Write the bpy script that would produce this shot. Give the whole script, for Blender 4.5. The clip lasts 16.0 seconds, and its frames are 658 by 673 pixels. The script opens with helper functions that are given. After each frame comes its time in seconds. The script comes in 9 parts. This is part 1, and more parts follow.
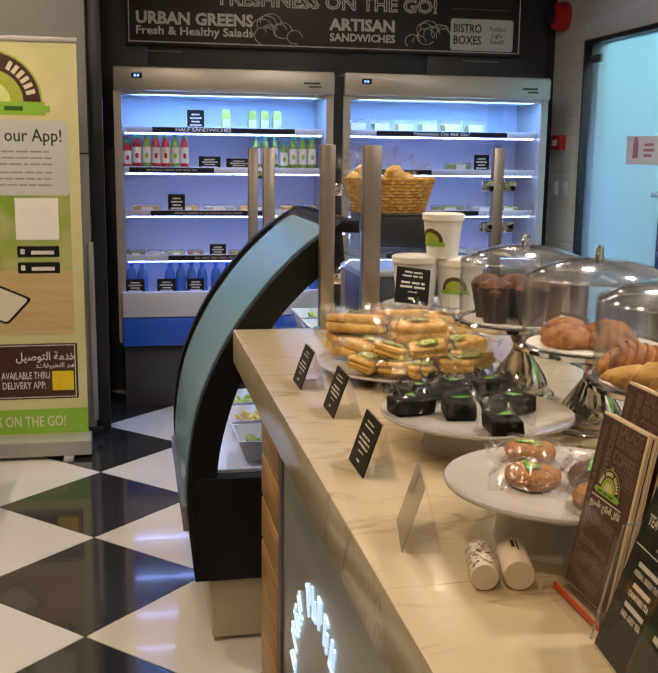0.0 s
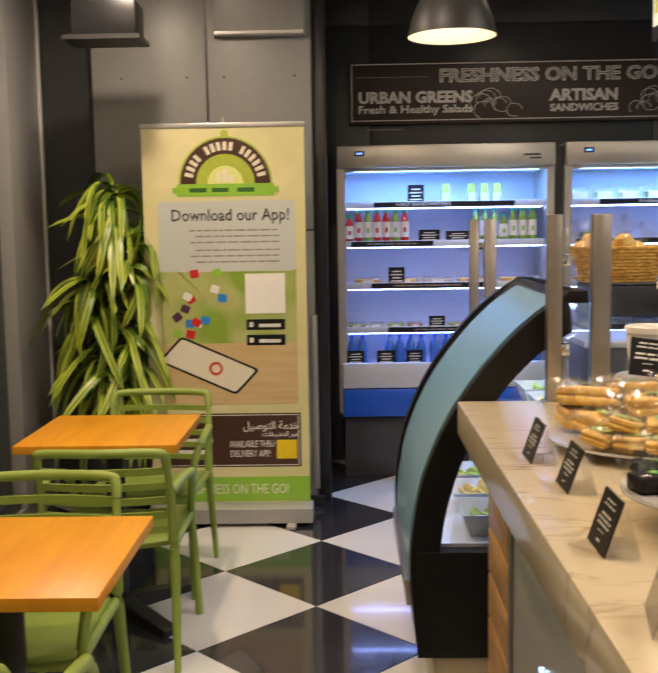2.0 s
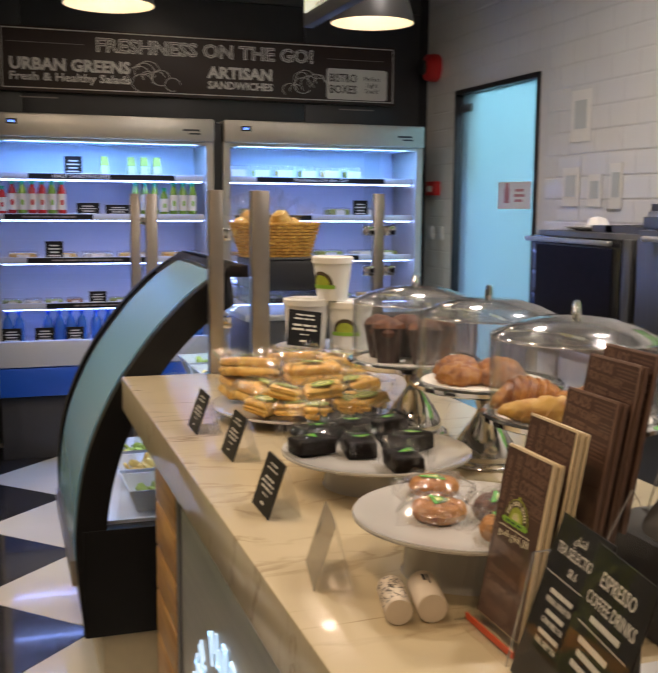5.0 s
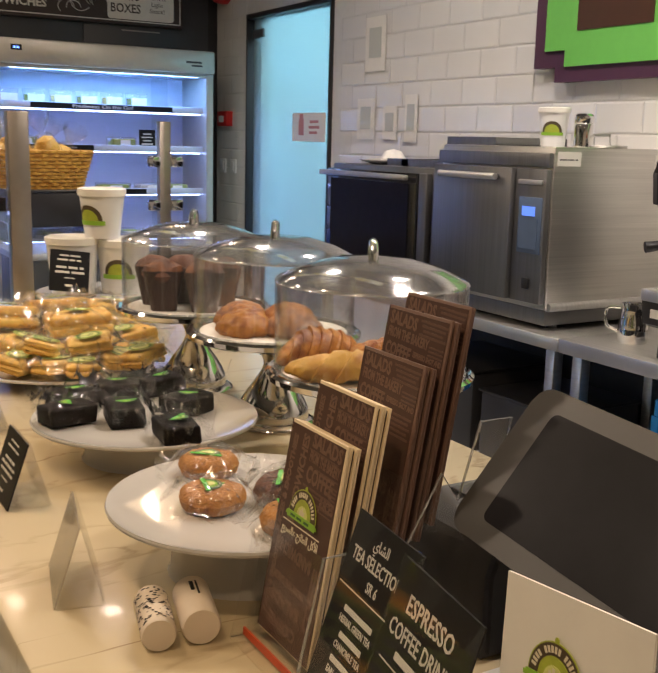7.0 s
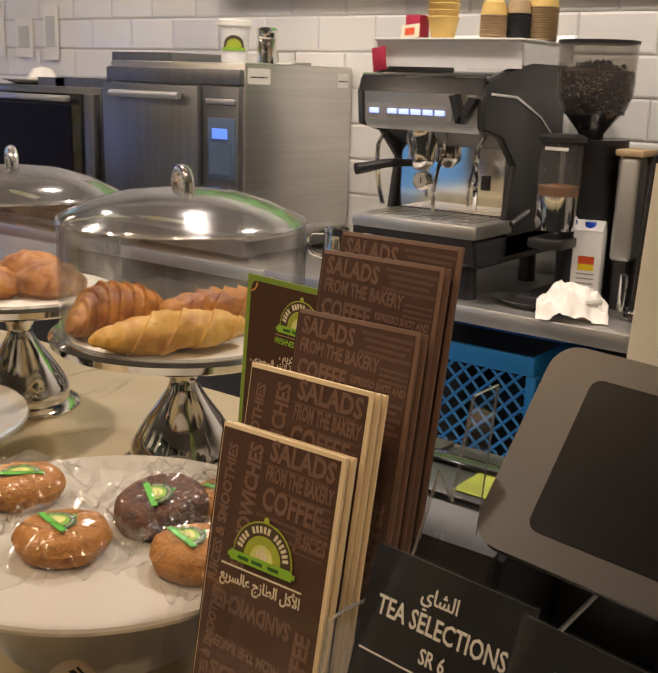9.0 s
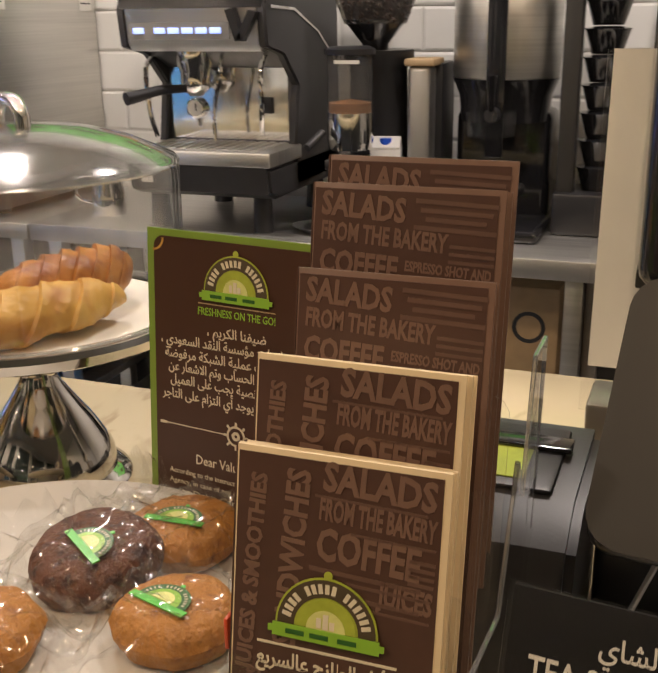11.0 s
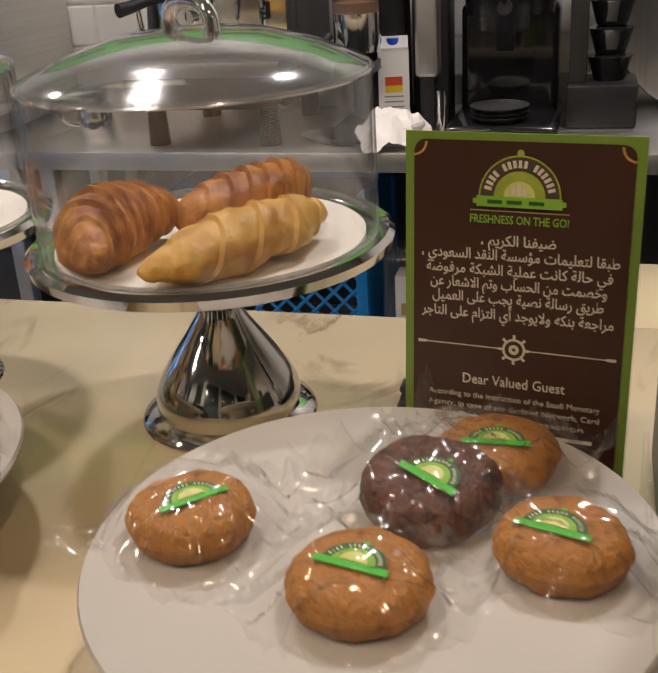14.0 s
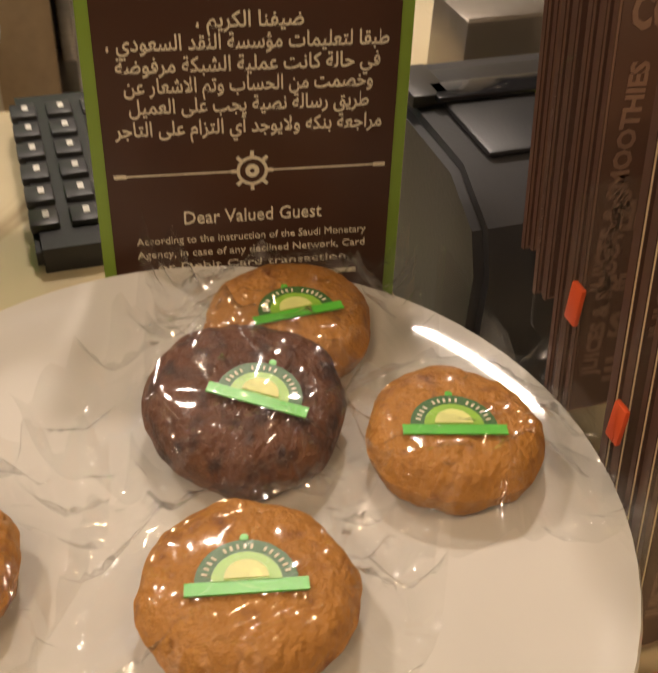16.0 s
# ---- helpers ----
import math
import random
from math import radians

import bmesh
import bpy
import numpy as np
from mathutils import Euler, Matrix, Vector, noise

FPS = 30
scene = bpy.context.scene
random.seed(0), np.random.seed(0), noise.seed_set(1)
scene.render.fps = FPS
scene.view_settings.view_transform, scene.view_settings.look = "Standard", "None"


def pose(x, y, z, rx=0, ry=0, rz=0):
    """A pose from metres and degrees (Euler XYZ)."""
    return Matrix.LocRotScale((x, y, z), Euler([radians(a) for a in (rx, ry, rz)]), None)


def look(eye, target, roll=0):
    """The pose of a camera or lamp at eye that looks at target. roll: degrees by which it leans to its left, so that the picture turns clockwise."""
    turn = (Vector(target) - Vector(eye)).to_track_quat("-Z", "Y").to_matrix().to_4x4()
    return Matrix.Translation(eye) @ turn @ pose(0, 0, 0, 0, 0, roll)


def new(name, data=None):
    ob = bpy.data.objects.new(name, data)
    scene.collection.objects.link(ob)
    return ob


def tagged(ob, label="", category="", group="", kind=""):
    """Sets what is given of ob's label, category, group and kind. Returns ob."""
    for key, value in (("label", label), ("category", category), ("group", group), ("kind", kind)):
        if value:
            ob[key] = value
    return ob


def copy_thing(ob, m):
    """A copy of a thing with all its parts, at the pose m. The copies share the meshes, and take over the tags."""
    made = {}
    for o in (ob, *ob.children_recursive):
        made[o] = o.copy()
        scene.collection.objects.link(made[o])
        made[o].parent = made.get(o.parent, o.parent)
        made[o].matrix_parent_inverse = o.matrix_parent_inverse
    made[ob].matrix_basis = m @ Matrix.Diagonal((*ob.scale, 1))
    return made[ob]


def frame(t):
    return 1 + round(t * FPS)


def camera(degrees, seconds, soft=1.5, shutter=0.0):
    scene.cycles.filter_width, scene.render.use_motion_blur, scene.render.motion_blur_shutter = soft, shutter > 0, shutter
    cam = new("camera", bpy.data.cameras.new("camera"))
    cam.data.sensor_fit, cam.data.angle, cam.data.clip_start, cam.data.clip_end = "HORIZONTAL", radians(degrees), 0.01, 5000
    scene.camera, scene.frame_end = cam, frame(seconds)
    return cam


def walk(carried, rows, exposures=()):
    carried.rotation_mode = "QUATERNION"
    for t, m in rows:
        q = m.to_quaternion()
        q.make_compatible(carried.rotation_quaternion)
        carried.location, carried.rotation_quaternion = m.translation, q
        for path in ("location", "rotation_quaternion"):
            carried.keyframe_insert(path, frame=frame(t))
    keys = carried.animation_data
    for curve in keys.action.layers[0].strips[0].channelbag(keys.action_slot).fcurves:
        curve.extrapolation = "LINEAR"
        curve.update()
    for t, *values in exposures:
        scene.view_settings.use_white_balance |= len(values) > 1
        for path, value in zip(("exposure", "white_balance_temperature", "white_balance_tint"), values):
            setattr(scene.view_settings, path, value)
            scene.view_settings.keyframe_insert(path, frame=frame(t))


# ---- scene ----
PATH = [
    (0, (0.278, 0.068, 1.529), (0.665, 1.997, 1.168), 0.7),
    (0.5, (0.274, 0.039, 1.534), (0.661, 1.98, 1.246), 0.0),
    (1, (0.277, 0.056, 1.53), (0.669, 2.007, 1.327), -0.0),
    (1.5, (0.263, 0.063, 1.532), (0.468, 2.043, 1.341), -0.3),
    (2, (0.245, 0.072, 1.529), (0.206, 2.06, 1.312), -0.9),
    (2.5, (0.243, 0.074, 1.527), (0.088, 2.053, 1.289), -1.3),
    (3, (0.247, 0.061, 1.53), (0.128, 2.042, 1.286), -1.2),
    (3.5, (0.251, 0.059, 1.531), (0.257, 2.043, 1.283), -0.9),
    (4, (0.252, 0.06, 1.529), (0.439, 2.035, 1.275), -0.3),
    (4.5, (0.248, 0.062, 1.526), (0.652, 2.004, 1.267), 0.2),
    (5, (0.239, 0.068, 1.523), (0.867, 1.948, 1.256), 0.5),
    (5.2, (0.242, 0.074, 1.523), (0.955, 1.923, 1.248), 0.5),
    (7.3, (0.396, 0.349, 1.492), (1.44, 2.005, 1.08), 1.6),
    (7.5, (0.401, 0.392, 1.484), (1.499, 2.008, 1.056), 1.7),
    (8, (0.369, 0.512, 1.477), (1.665, 1.966, 1.021), 2.3),
    (8.5, (0.339, 0.609, 1.477), (1.799, 1.892, 1.005), 2.3),
    (9, (0.35, 0.672, 1.465), (1.901, 1.83, 0.961), 1.8),
    (9.5, (0.395, 0.748, 1.466), (2.002, 1.819, 0.945), 0.5),
    (10, (0.454, 0.815, 1.452), (2.114, 1.793, 0.914), -0.7),
    (12.5, (0.364, 1.031, 1.42), (2.198, 1.366, 0.695), 1.2),
    (13, (0.344, 1.065, 1.416), (2.155, 1.487, 0.679), 0.5),
    (13.5, (0.352, 1.103, 1.416), (2.135, 1.598, 0.657), -0.9),
    (14, (0.404, 1.163, 1.421), (2.168, 1.669, 0.626), -3.5),
    (14.5, (0.456, 1.214, 1.426), (2.24, 1.528, 0.578), -4.8),
    (15, (0.507, 1.248, 1.412), (2.253, 1.189, 0.438), -2.0),
    (15.5, (0.564, 1.272, 1.39), (2.2, 0.968, 0.28), -1.6),
    (16, (0.604, 1.319, 1.39), (2.049, 0.781, 0.116), 3.3),
]
cam = camera(36.9, 16.0, shutter=0.4)
walk(cam, [(t, look(eye, target, roll)) for t, eye, target, roll in PATH], [(0, -0.12, 6450, 10), (1.5, 0.0, 6500, 10), (2.5, 0.20, 6400, 10), (3.5, 0.20, 6350, 10), (4.0, 0.05, 6200, 10), (4.5, -0.05, 6250, 10), (5.2, -0.12, 6250, 10), (7.3, -0.06, 6500, 10), (8.5, -0.10, 6550, 10), (9.5, 0.05, 6550, 10), (12.5, 0.06, 6100, 10), (13.3, -0.10, 6050, 10), (14.5, -0.34, 5800, 10), (15.3, -0.10, 6300, 10), (16, -0.12, 6800, 10)])

# ---- world and light ----
world = bpy.data.worlds.new("night_outside")
scene.world = world
world.use_nodes = True
world.node_tree.nodes["Background"].inputs[0].default_value = (0.10, 0.13, 0.18, 1)
world.node_tree.nodes["Background"].inputs[1].default_value = 0.15

AMBER, WARM, COOL, NEUT = (1.0, 0.70, 0.43), (1.0, 0.785, 0.59), (0.20, 0.44, 1.0), (1.0, 0.86, 0.76)


def area_lamp(name, x, y, z, size, watts, colour, rx=0, ry=0, size_y=0, spread=180):
    data = bpy.data.lights.new(name, "AREA")
    data.shape, data.size, data.energy, data.color = ("RECTANGLE" if size_y else "DISK"), size, watts, colour
    data.spread = radians(spread)
    if size_y:
        data.size_y = size_y
    ob = new(name, data)
    ob.matrix_basis = pose(x, y, z, rx, ry, 0)
    return ob


CEIL = 3.05
SPOTS = [(0.05, 0.6, 0.68), (0.05, 2.0, 0.65), (0.15, 3.5, 0.8), (-0.75, 2.6, 1.2), (-0.70, 4.3, 1.6), (2.15, 0.9, 1.8), (2.15, 2.3, 1.75), (1.9, 3.7, 0.9), (1.3, 5.2, 0.3), (0.2, -0.8, 0.8)]
for x, y, k in SPOTS:
    area_lamp("downlight_beam", x, y, CEIL - 0.03, 0.16, 15 * k, NEUT if x > 1.5 else AMBER if y < 2.2 and x > 0 else WARM, spread=168)


# ---- mesh helpers ----
def box(bm, x0, x1, y0, y1, z0, z1, bev=0.0, seg=2):
    vs = bmesh.ops.create_cube(bm, size=1)["verts"]
    bmesh.ops.scale(bm, vec=(x1 - x0, y1 - y0, z1 - z0), verts=vs)
    bmesh.ops.translate(bm, vec=((x0 + x1) / 2, (y0 + y1) / 2, (z0 + z1) / 2), verts=vs)
    if bev:
        es = list({e for v in vs for e in v.link_edges})
        bmesh.ops.bevel(bm, geom=es, offset=bev, segments=seg, affect="EDGES", profile=0.5)
    return bm


def xbox(*a, **k):
    return box(bmesh.new(), *a, **k)


def lathe(profile, cx=0.0, cy=0.0, cz=0.0, seg=32, bm=None, wobble=None):
    """A turned body from (radius, height) pairs; radius 0 closes it."""
    bm = bm or bmesh.new()
    rings = []
    for r, z in profile:
        if r <= 1e-6:
            rings.append([bm.verts.new((cx, cy, cz + z))])
        else:
            ring = []
            for i in range(seg):
                a = 2 * math.pi * i / seg
                k = wobble(a, z) if wobble else 1.0
                ring.append(bm.verts.new((cx + r * k * math.cos(a), cy + r * k * math.sin(a), cz + z)))
            rings.append(ring)
    for a, b in zip(rings, rings[1:]):
        if len(a) == 1 and len(b) == 1:
            continue
        for i in range(seg):
            j = (i + 1) % seg
            if len(a) == 1:
                bm.faces.new((a[0], b[j], b[i]))
            elif len(b) == 1:
                bm.faces.new((a[i], a[j], b[0]))
            else:
                bm.faces.new((a[i], a[j], b[j], b[i]))
    return bm


def rod(points, r, seg=10, bm=None, taper=None):
    """A round bar along points."""
    bm = bm or bmesh.new()
    pts = [Vector(p) for p in points]
    rings = []
    for i, p in enumerate(pts):
        d = (pts[min(i + 1, len(pts) - 1)] - pts[max(i - 1, 0)]).normalized()
        q = d.to_track_quat("Z", "Y")
        rr = r * (taper(i / (len(pts) - 1)) if taper else 1)
        rings.append([bm.verts.new(p + q @ Vector((rr * math.cos(2 * math.pi * k / seg), rr * math.sin(2 * math.pi * k / seg), 0))) for k in range(seg)])
    for a, b in zip(rings, rings[1:]):
        for i in range(seg):
            j = (i + 1) % seg
            bm.faces.new((a[i], a[j], b[j], b[i]))
    bm.faces.new(rings[0][::-1])
    bm.faces.new(rings[-1])
    return bm


def prism(poly, axis, a0, a1, bm=None, bev=0.0):
    """A flat outline, pushed along an axis from a0 to a1. For axis x the outline is (y, z), for y (x, z), for z (x, y)."""
    bm = bm or bmesh.new()
    put = {"x": lambda u, v, a: (a, u, v), "y": lambda u, v, a: (u, a, v), "z": lambda u, v, a: (u, v, a)}[axis]
    lo = [bm.verts.new(put(u, v, a0)) for u, v in poly]
    hi = [bm.verts.new(put(u, v, a1)) for u, v in poly]
    n = len(poly)
    made = [bm.faces.new(lo), bm.faces.new(hi[::-1])]
    for i in range(n):
        j = (i + 1) % n
        made.append(bm.faces.new((lo[j], lo[i], hi[i], hi[j])))
    bmesh.ops.recalc_face_normals(bm, faces=made)
    if bev:
        es = [e for e in bm.edges if e.verts[0] in lo and e.verts[1] in lo or e.verts[0] in hi and e.verts[1] in hi]
        bmesh.ops.bevel(bm, geom=es, offset=bev, segments=2, affect="EDGES")
    return bm


def ring_slab(outer, inner, axis, a0, a1):
    """A bent band between two open outlines of equal length, pushed along an axis."""
    return prism(list(outer) + list(inner)[::-1], axis, a0, a1)


def curve_pts(pts, n):
    """Smooth points through a few given ones."""
    pts = [Vector((*p, 0)) if len(p) == 2 else Vector(p) for p in pts]
    ext = [2 * pts[0] - pts[1], *pts, 2 * pts[-1] - pts[-2]]
    out = []
    for i in range(1, len(ext) - 2):
        p0, p1, p2, p3 = ext[i - 1 : i + 3]
        for k in range(n):
            t = k / n
            out.append(0.5 * (2 * p1 + (p2 - p0) * t + (2 * p0 - 5 * p1 + 4 * p2 - p3) * t * t + (3 * p1 - p0 - 3 * p2 + p3) * t**3))
    out.append(pts[-1])
    return out


def rough_up(bm, amount, scale, seed=0.0):
    bm.normal_update()
    for v in bm.verts:
        v.co += v.normal * amount * noise.noise(v.co * scale + Vector((seed, seed * 1.7, 0)))
    return bm


def mesh_of(name, bm, mat, smooth=True):
    me = bpy.data.meshes.new(name)
    bm.to_mesh(me)
    bm.free()
    if mat:
        me.materials.append(mat)
    if smooth and len(me.polygons):
        me.polygons.foreach_set("use_smooth", [True] * len(me.polygons))
        me.set_sharp_from_angle(angle=radians(38))
    return me


BASE = {}


def thing(name, label, category, base=(0, 0, 0), group="", kind=""):
    """An Empty at a thing's base; its parts are modelled in world places unless base is left at the origin."""
    ob = new(name)
    ob.empty_display_size = 0.05
    ob.location = base
    BASE[ob] = Vector(base)
    return tagged(ob, label, category, group, kind)


def part(name, bm, mat, parent, label="", smooth=True):
    ob = new(name, bm if isinstance(bm, bpy.types.Mesh) else mesh_of(name, bm, mat, smooth))
    ob.parent = parent
    if parent in BASE:
        ob.matrix_parent_inverse = Matrix.Translation(-BASE[parent])
    return tagged(ob, label)


def solid(name, bm, mat, label, category, group="", kind="", smooth=True):
    return tagged(new(name, mesh_of(name, bm, mat, smooth)), label, category, group, kind)


def on_plane(origin, right, up):
    """A pose whose x runs to the right of a face, y up it and z out of it."""
    r, u = Vector(right).normalized(), Vector(up).normalized()
    n = r.cross(u).normalized()
    u = n.cross(r)
    return Matrix(((r.x, u.x, n.x, origin[0]), (r.y, u.y, n.y, origin[1]), (r.z, u.z, n.z, origin[2]), (0, 0, 0, 1)))


def moved(bm, m):
    bmesh.ops.transform(bm, matrix=m, verts=bm.verts)
    return bm


def text_bm(body, size, m, lift=0.0006, width=0.0, bold=0.0, align="CENTER"):
    cu = bpy.data.curves.new("words", "FONT")
    cu.body, cu.size, cu.extrude, cu.align_x, cu.align_y, cu.resolution_u, cu.offset = body, size, lift / 2, align, "CENTER", 2, bold * size
    ob = bpy.data.objects.new("words", cu)
    me = bpy.data.meshes.new_from_object(ob)
    bm = bmesh.new()
    bm.from_mesh(me)
    bpy.data.objects.remove(ob)
    bpy.data.curves.remove(cu)
    bpy.data.meshes.remove(me)
    if width and bm.verts:
        xs = [v.co.x for v in bm.verts]
        k = width / (max(xs) - min(xs))
        bmesh.ops.scale(bm, vec=(k, 1, 1), verts=bm.verts)
    bmesh.ops.translate(bm, vec=(0, 0, lift / 2), verts=bm.verts)
    return moved(bm, m)


FORMS, code = {}, 0xFE80
LETTERS = "ء1آ2أ2ؤ2إ2ئ4ا2ب4ة2ت4ث4ج4ح4خ4د2ذ2ر2ز2س4ش4ص4ض4ط4ظ4ع4غ4ف4ق4ك4ل4م4ن4ه4و2ى2ي4"
for letter, count in zip(LETTERS[::2], LETTERS[1::2]):
    FORMS[letter] = (code, int(count))
    code += int(count)
FORMS["\ue000"], FORMS["\ue001"] = (0xFEFB, 2), (0xFEF7, 2)


def arabic(body):
    """Joined letter forms in the order in which they are drawn from left to right."""
    body = body.replace("لا", "\ue000").replace("لأ", "\ue001")
    out = []
    for i, ch in enumerate(body):
        if ch not in FORMS:
            out.append(ch)
            continue
        start, count = FORMS[ch]
        before = i > 0 and FORMS.get(body[i - 1], (0, 0))[1] == 4
        after = count == 4 and i + 1 < len(body) and FORMS.get(body[i + 1], (0, 0))[1] > 1
        out.append(chr(start + (3 if before and after else 2 if after else 1 if before else 0)))
    return "".join(reversed(out))


def bars_bm(rows, m, lift=0.0006):
    """Bars for lines of writing: (centre x, centre y, width, height)."""
    bm = bmesh.new()
    for x, y, w, h in rows:
        box(bm, x - w / 2, x + w / 2, y - h / 2, y + h / 2, 0, lift)
    return moved(bm, m)


def word_bars(rng, y, x0, x1, h):
    out, x = [], x0
    while x < x1 - h:
        w = min(rng.uniform(1.5, 5) * h, x1 - x)
        out.append((x + w / 2, y, w, h * 0.62))
        x += w + h * 0.6
    return out


def card_bm(w, h, m, lift=0.0006, r=0.0):
    bm = bmesh.new()
    if r:
        pts = []
        for cx, cy, a0 in ((w / 2 - r, h / 2 - r, 0), (-w / 2 + r, h / 2 - r, 90), (-w / 2 + r, -h / 2 + r, 180), (w / 2 - r, -h / 2 + r, 270)):
            pts += [(cx + r * math.cos(radians(a0 + k * 18)), cy + r * math.sin(radians(a0 + k * 18))) for k in range(6)]
        prism(pts, "z", 0, lift, bm)
    else:
        box(bm, -w / 2, w / 2, -h / 2, h / 2, 0, lift)
    return moved(bm, m)


def arch_bm(r0, r1, m, z0=0.0, lift=0.0005, seg=24, a0=0, a1=180):
    bm = bmesh.new()
    full = a1 - a0 >= 360
    ang = [radians(a0 + (a1 - a0) * i / seg) for i in range(seg if full else seg + 1)]
    if r0:
        rows = [[bm.verts.new((r * math.cos(a), r * math.sin(a), z)) for r, z in ((r0, z0), (r1, z0), (r1, z0 + lift), (r0, z0 + lift))] for a in ang]
        for i in range(seg):
            p, q = rows[i], rows[(i + 1) % len(rows)]
            for k in range(4):
                bm.faces.new((p[k], p[(k + 1) % 4], q[(k + 1) % 4], q[k]))
        if not full:
            bm.faces.new(rows[0][::-1])
            bm.faces.new(rows[-1])
        bmesh.ops.recalc_face_normals(bm, faces=bm.faces)
    else:
        prism([(r1 * math.cos(a), r1 * math.sin(a)) for a in ang], "z", z0, z0 + lift, bm)
    return moved(bm, m)


def letter_arc(n, r, w, h, m, lift=0.0003):
    """A row of small upright bars along a half round, for lettering."""
    bm = bmesh.new()
    for i in range(n):
        if i in (4, 10):
            continue
        a = radians(166 - 152 * i / (n - 1))
        bm2 = box(bmesh.new(), -w / 2, w / 2, -h / 2, h / 2, 0, lift)
        moved(bm2, pose(r * math.cos(a), r * math.sin(a), 0, 0, 0, math.degrees(a) - 90))
        me = bpy.data.meshes.new("tmp")
        bm2.to_mesh(me)
        bm2.free()
        bm.from_mesh(me)
        bpy.data.meshes.remove(me)
    return moved(bm, m)


def emblem(parent, m, w, ring=None, sun=None, ribbon=None):
    """The shop's badge as plain shapes: a half round over a ribbon, w wide."""
    r = w * 0.42
    base = part("emblem", arch_bm(0, r * 1.05, m, 0.0002), M["sun_print"] if ring else M["cream_print"], parent, "half-round badge over a green ribbon")
    part("emblem_band", arch_bm(r * 0.66, r * 1.01, m, 0.0007, 0.0002), ring or M["brown_print"], base)
    part("emblem_lettering", letter_arc(17, r * 0.835, r * 0.085, r * 0.19, m @ pose(0, 0, 0.0009)), M["cream_print"], base)
    part("emblem_sun", arch_bm(0, r * 0.62, m, 0.0007, 0.0003), sun or M["sun_print"], base)
    glow = part("emblem_glow", arch_bm(0, r * 0.40, m @ pose(0, 0, 0.0003), 0.0007, 0.0003), M["sun_pale"], base)
    part("emblem_skyline", bars_bm([(-r * 0.14, r * 0.14, r * 0.1, r * 0.20), (0.0, r * 0.18, r * 0.11, r * 0.30), (r * 0.13, r * 0.12, r * 0.1, r * 0.16)], m @ pose(0, 0, 0.0014), 0.0002), M["cream_print"], base)
    part("emblem_knob", arch_bm(0.0, r * 0.09, m @ pose(0, r * 1.10, 0.0004), 0, 0.0004, 14, 0, 359.9), M["sun_print"], base)
    rib = bmesh.new()
    box(rib, -w * 0.46, w * 0.46, -w * 0.115, w * 0.0, 0.0012, 0.0017)
    box(rib, -w * 0.5, -w * 0.44, -w * 0.085, -w * 0.03, 0.0011, 0.0016)
    box(rib, w * 0.44, w * 0.5, -w * 0.085, -w * 0.03, 0.0011, 0.0016)
    rib = part("emblem_ribbon", moved(rib, m), ribbon or M["lime_print"], base)
    part("emblem_writing", bars_bm([(x * w, -w * 0.058, w * 0.16, w * 0.04) for x in (-0.26, -0.05, 0.19)], m @ pose(0, 0, 0.0017), 0.0003), M["dark_green_print"], base)
    return base


# ---- materials ----
M = {}


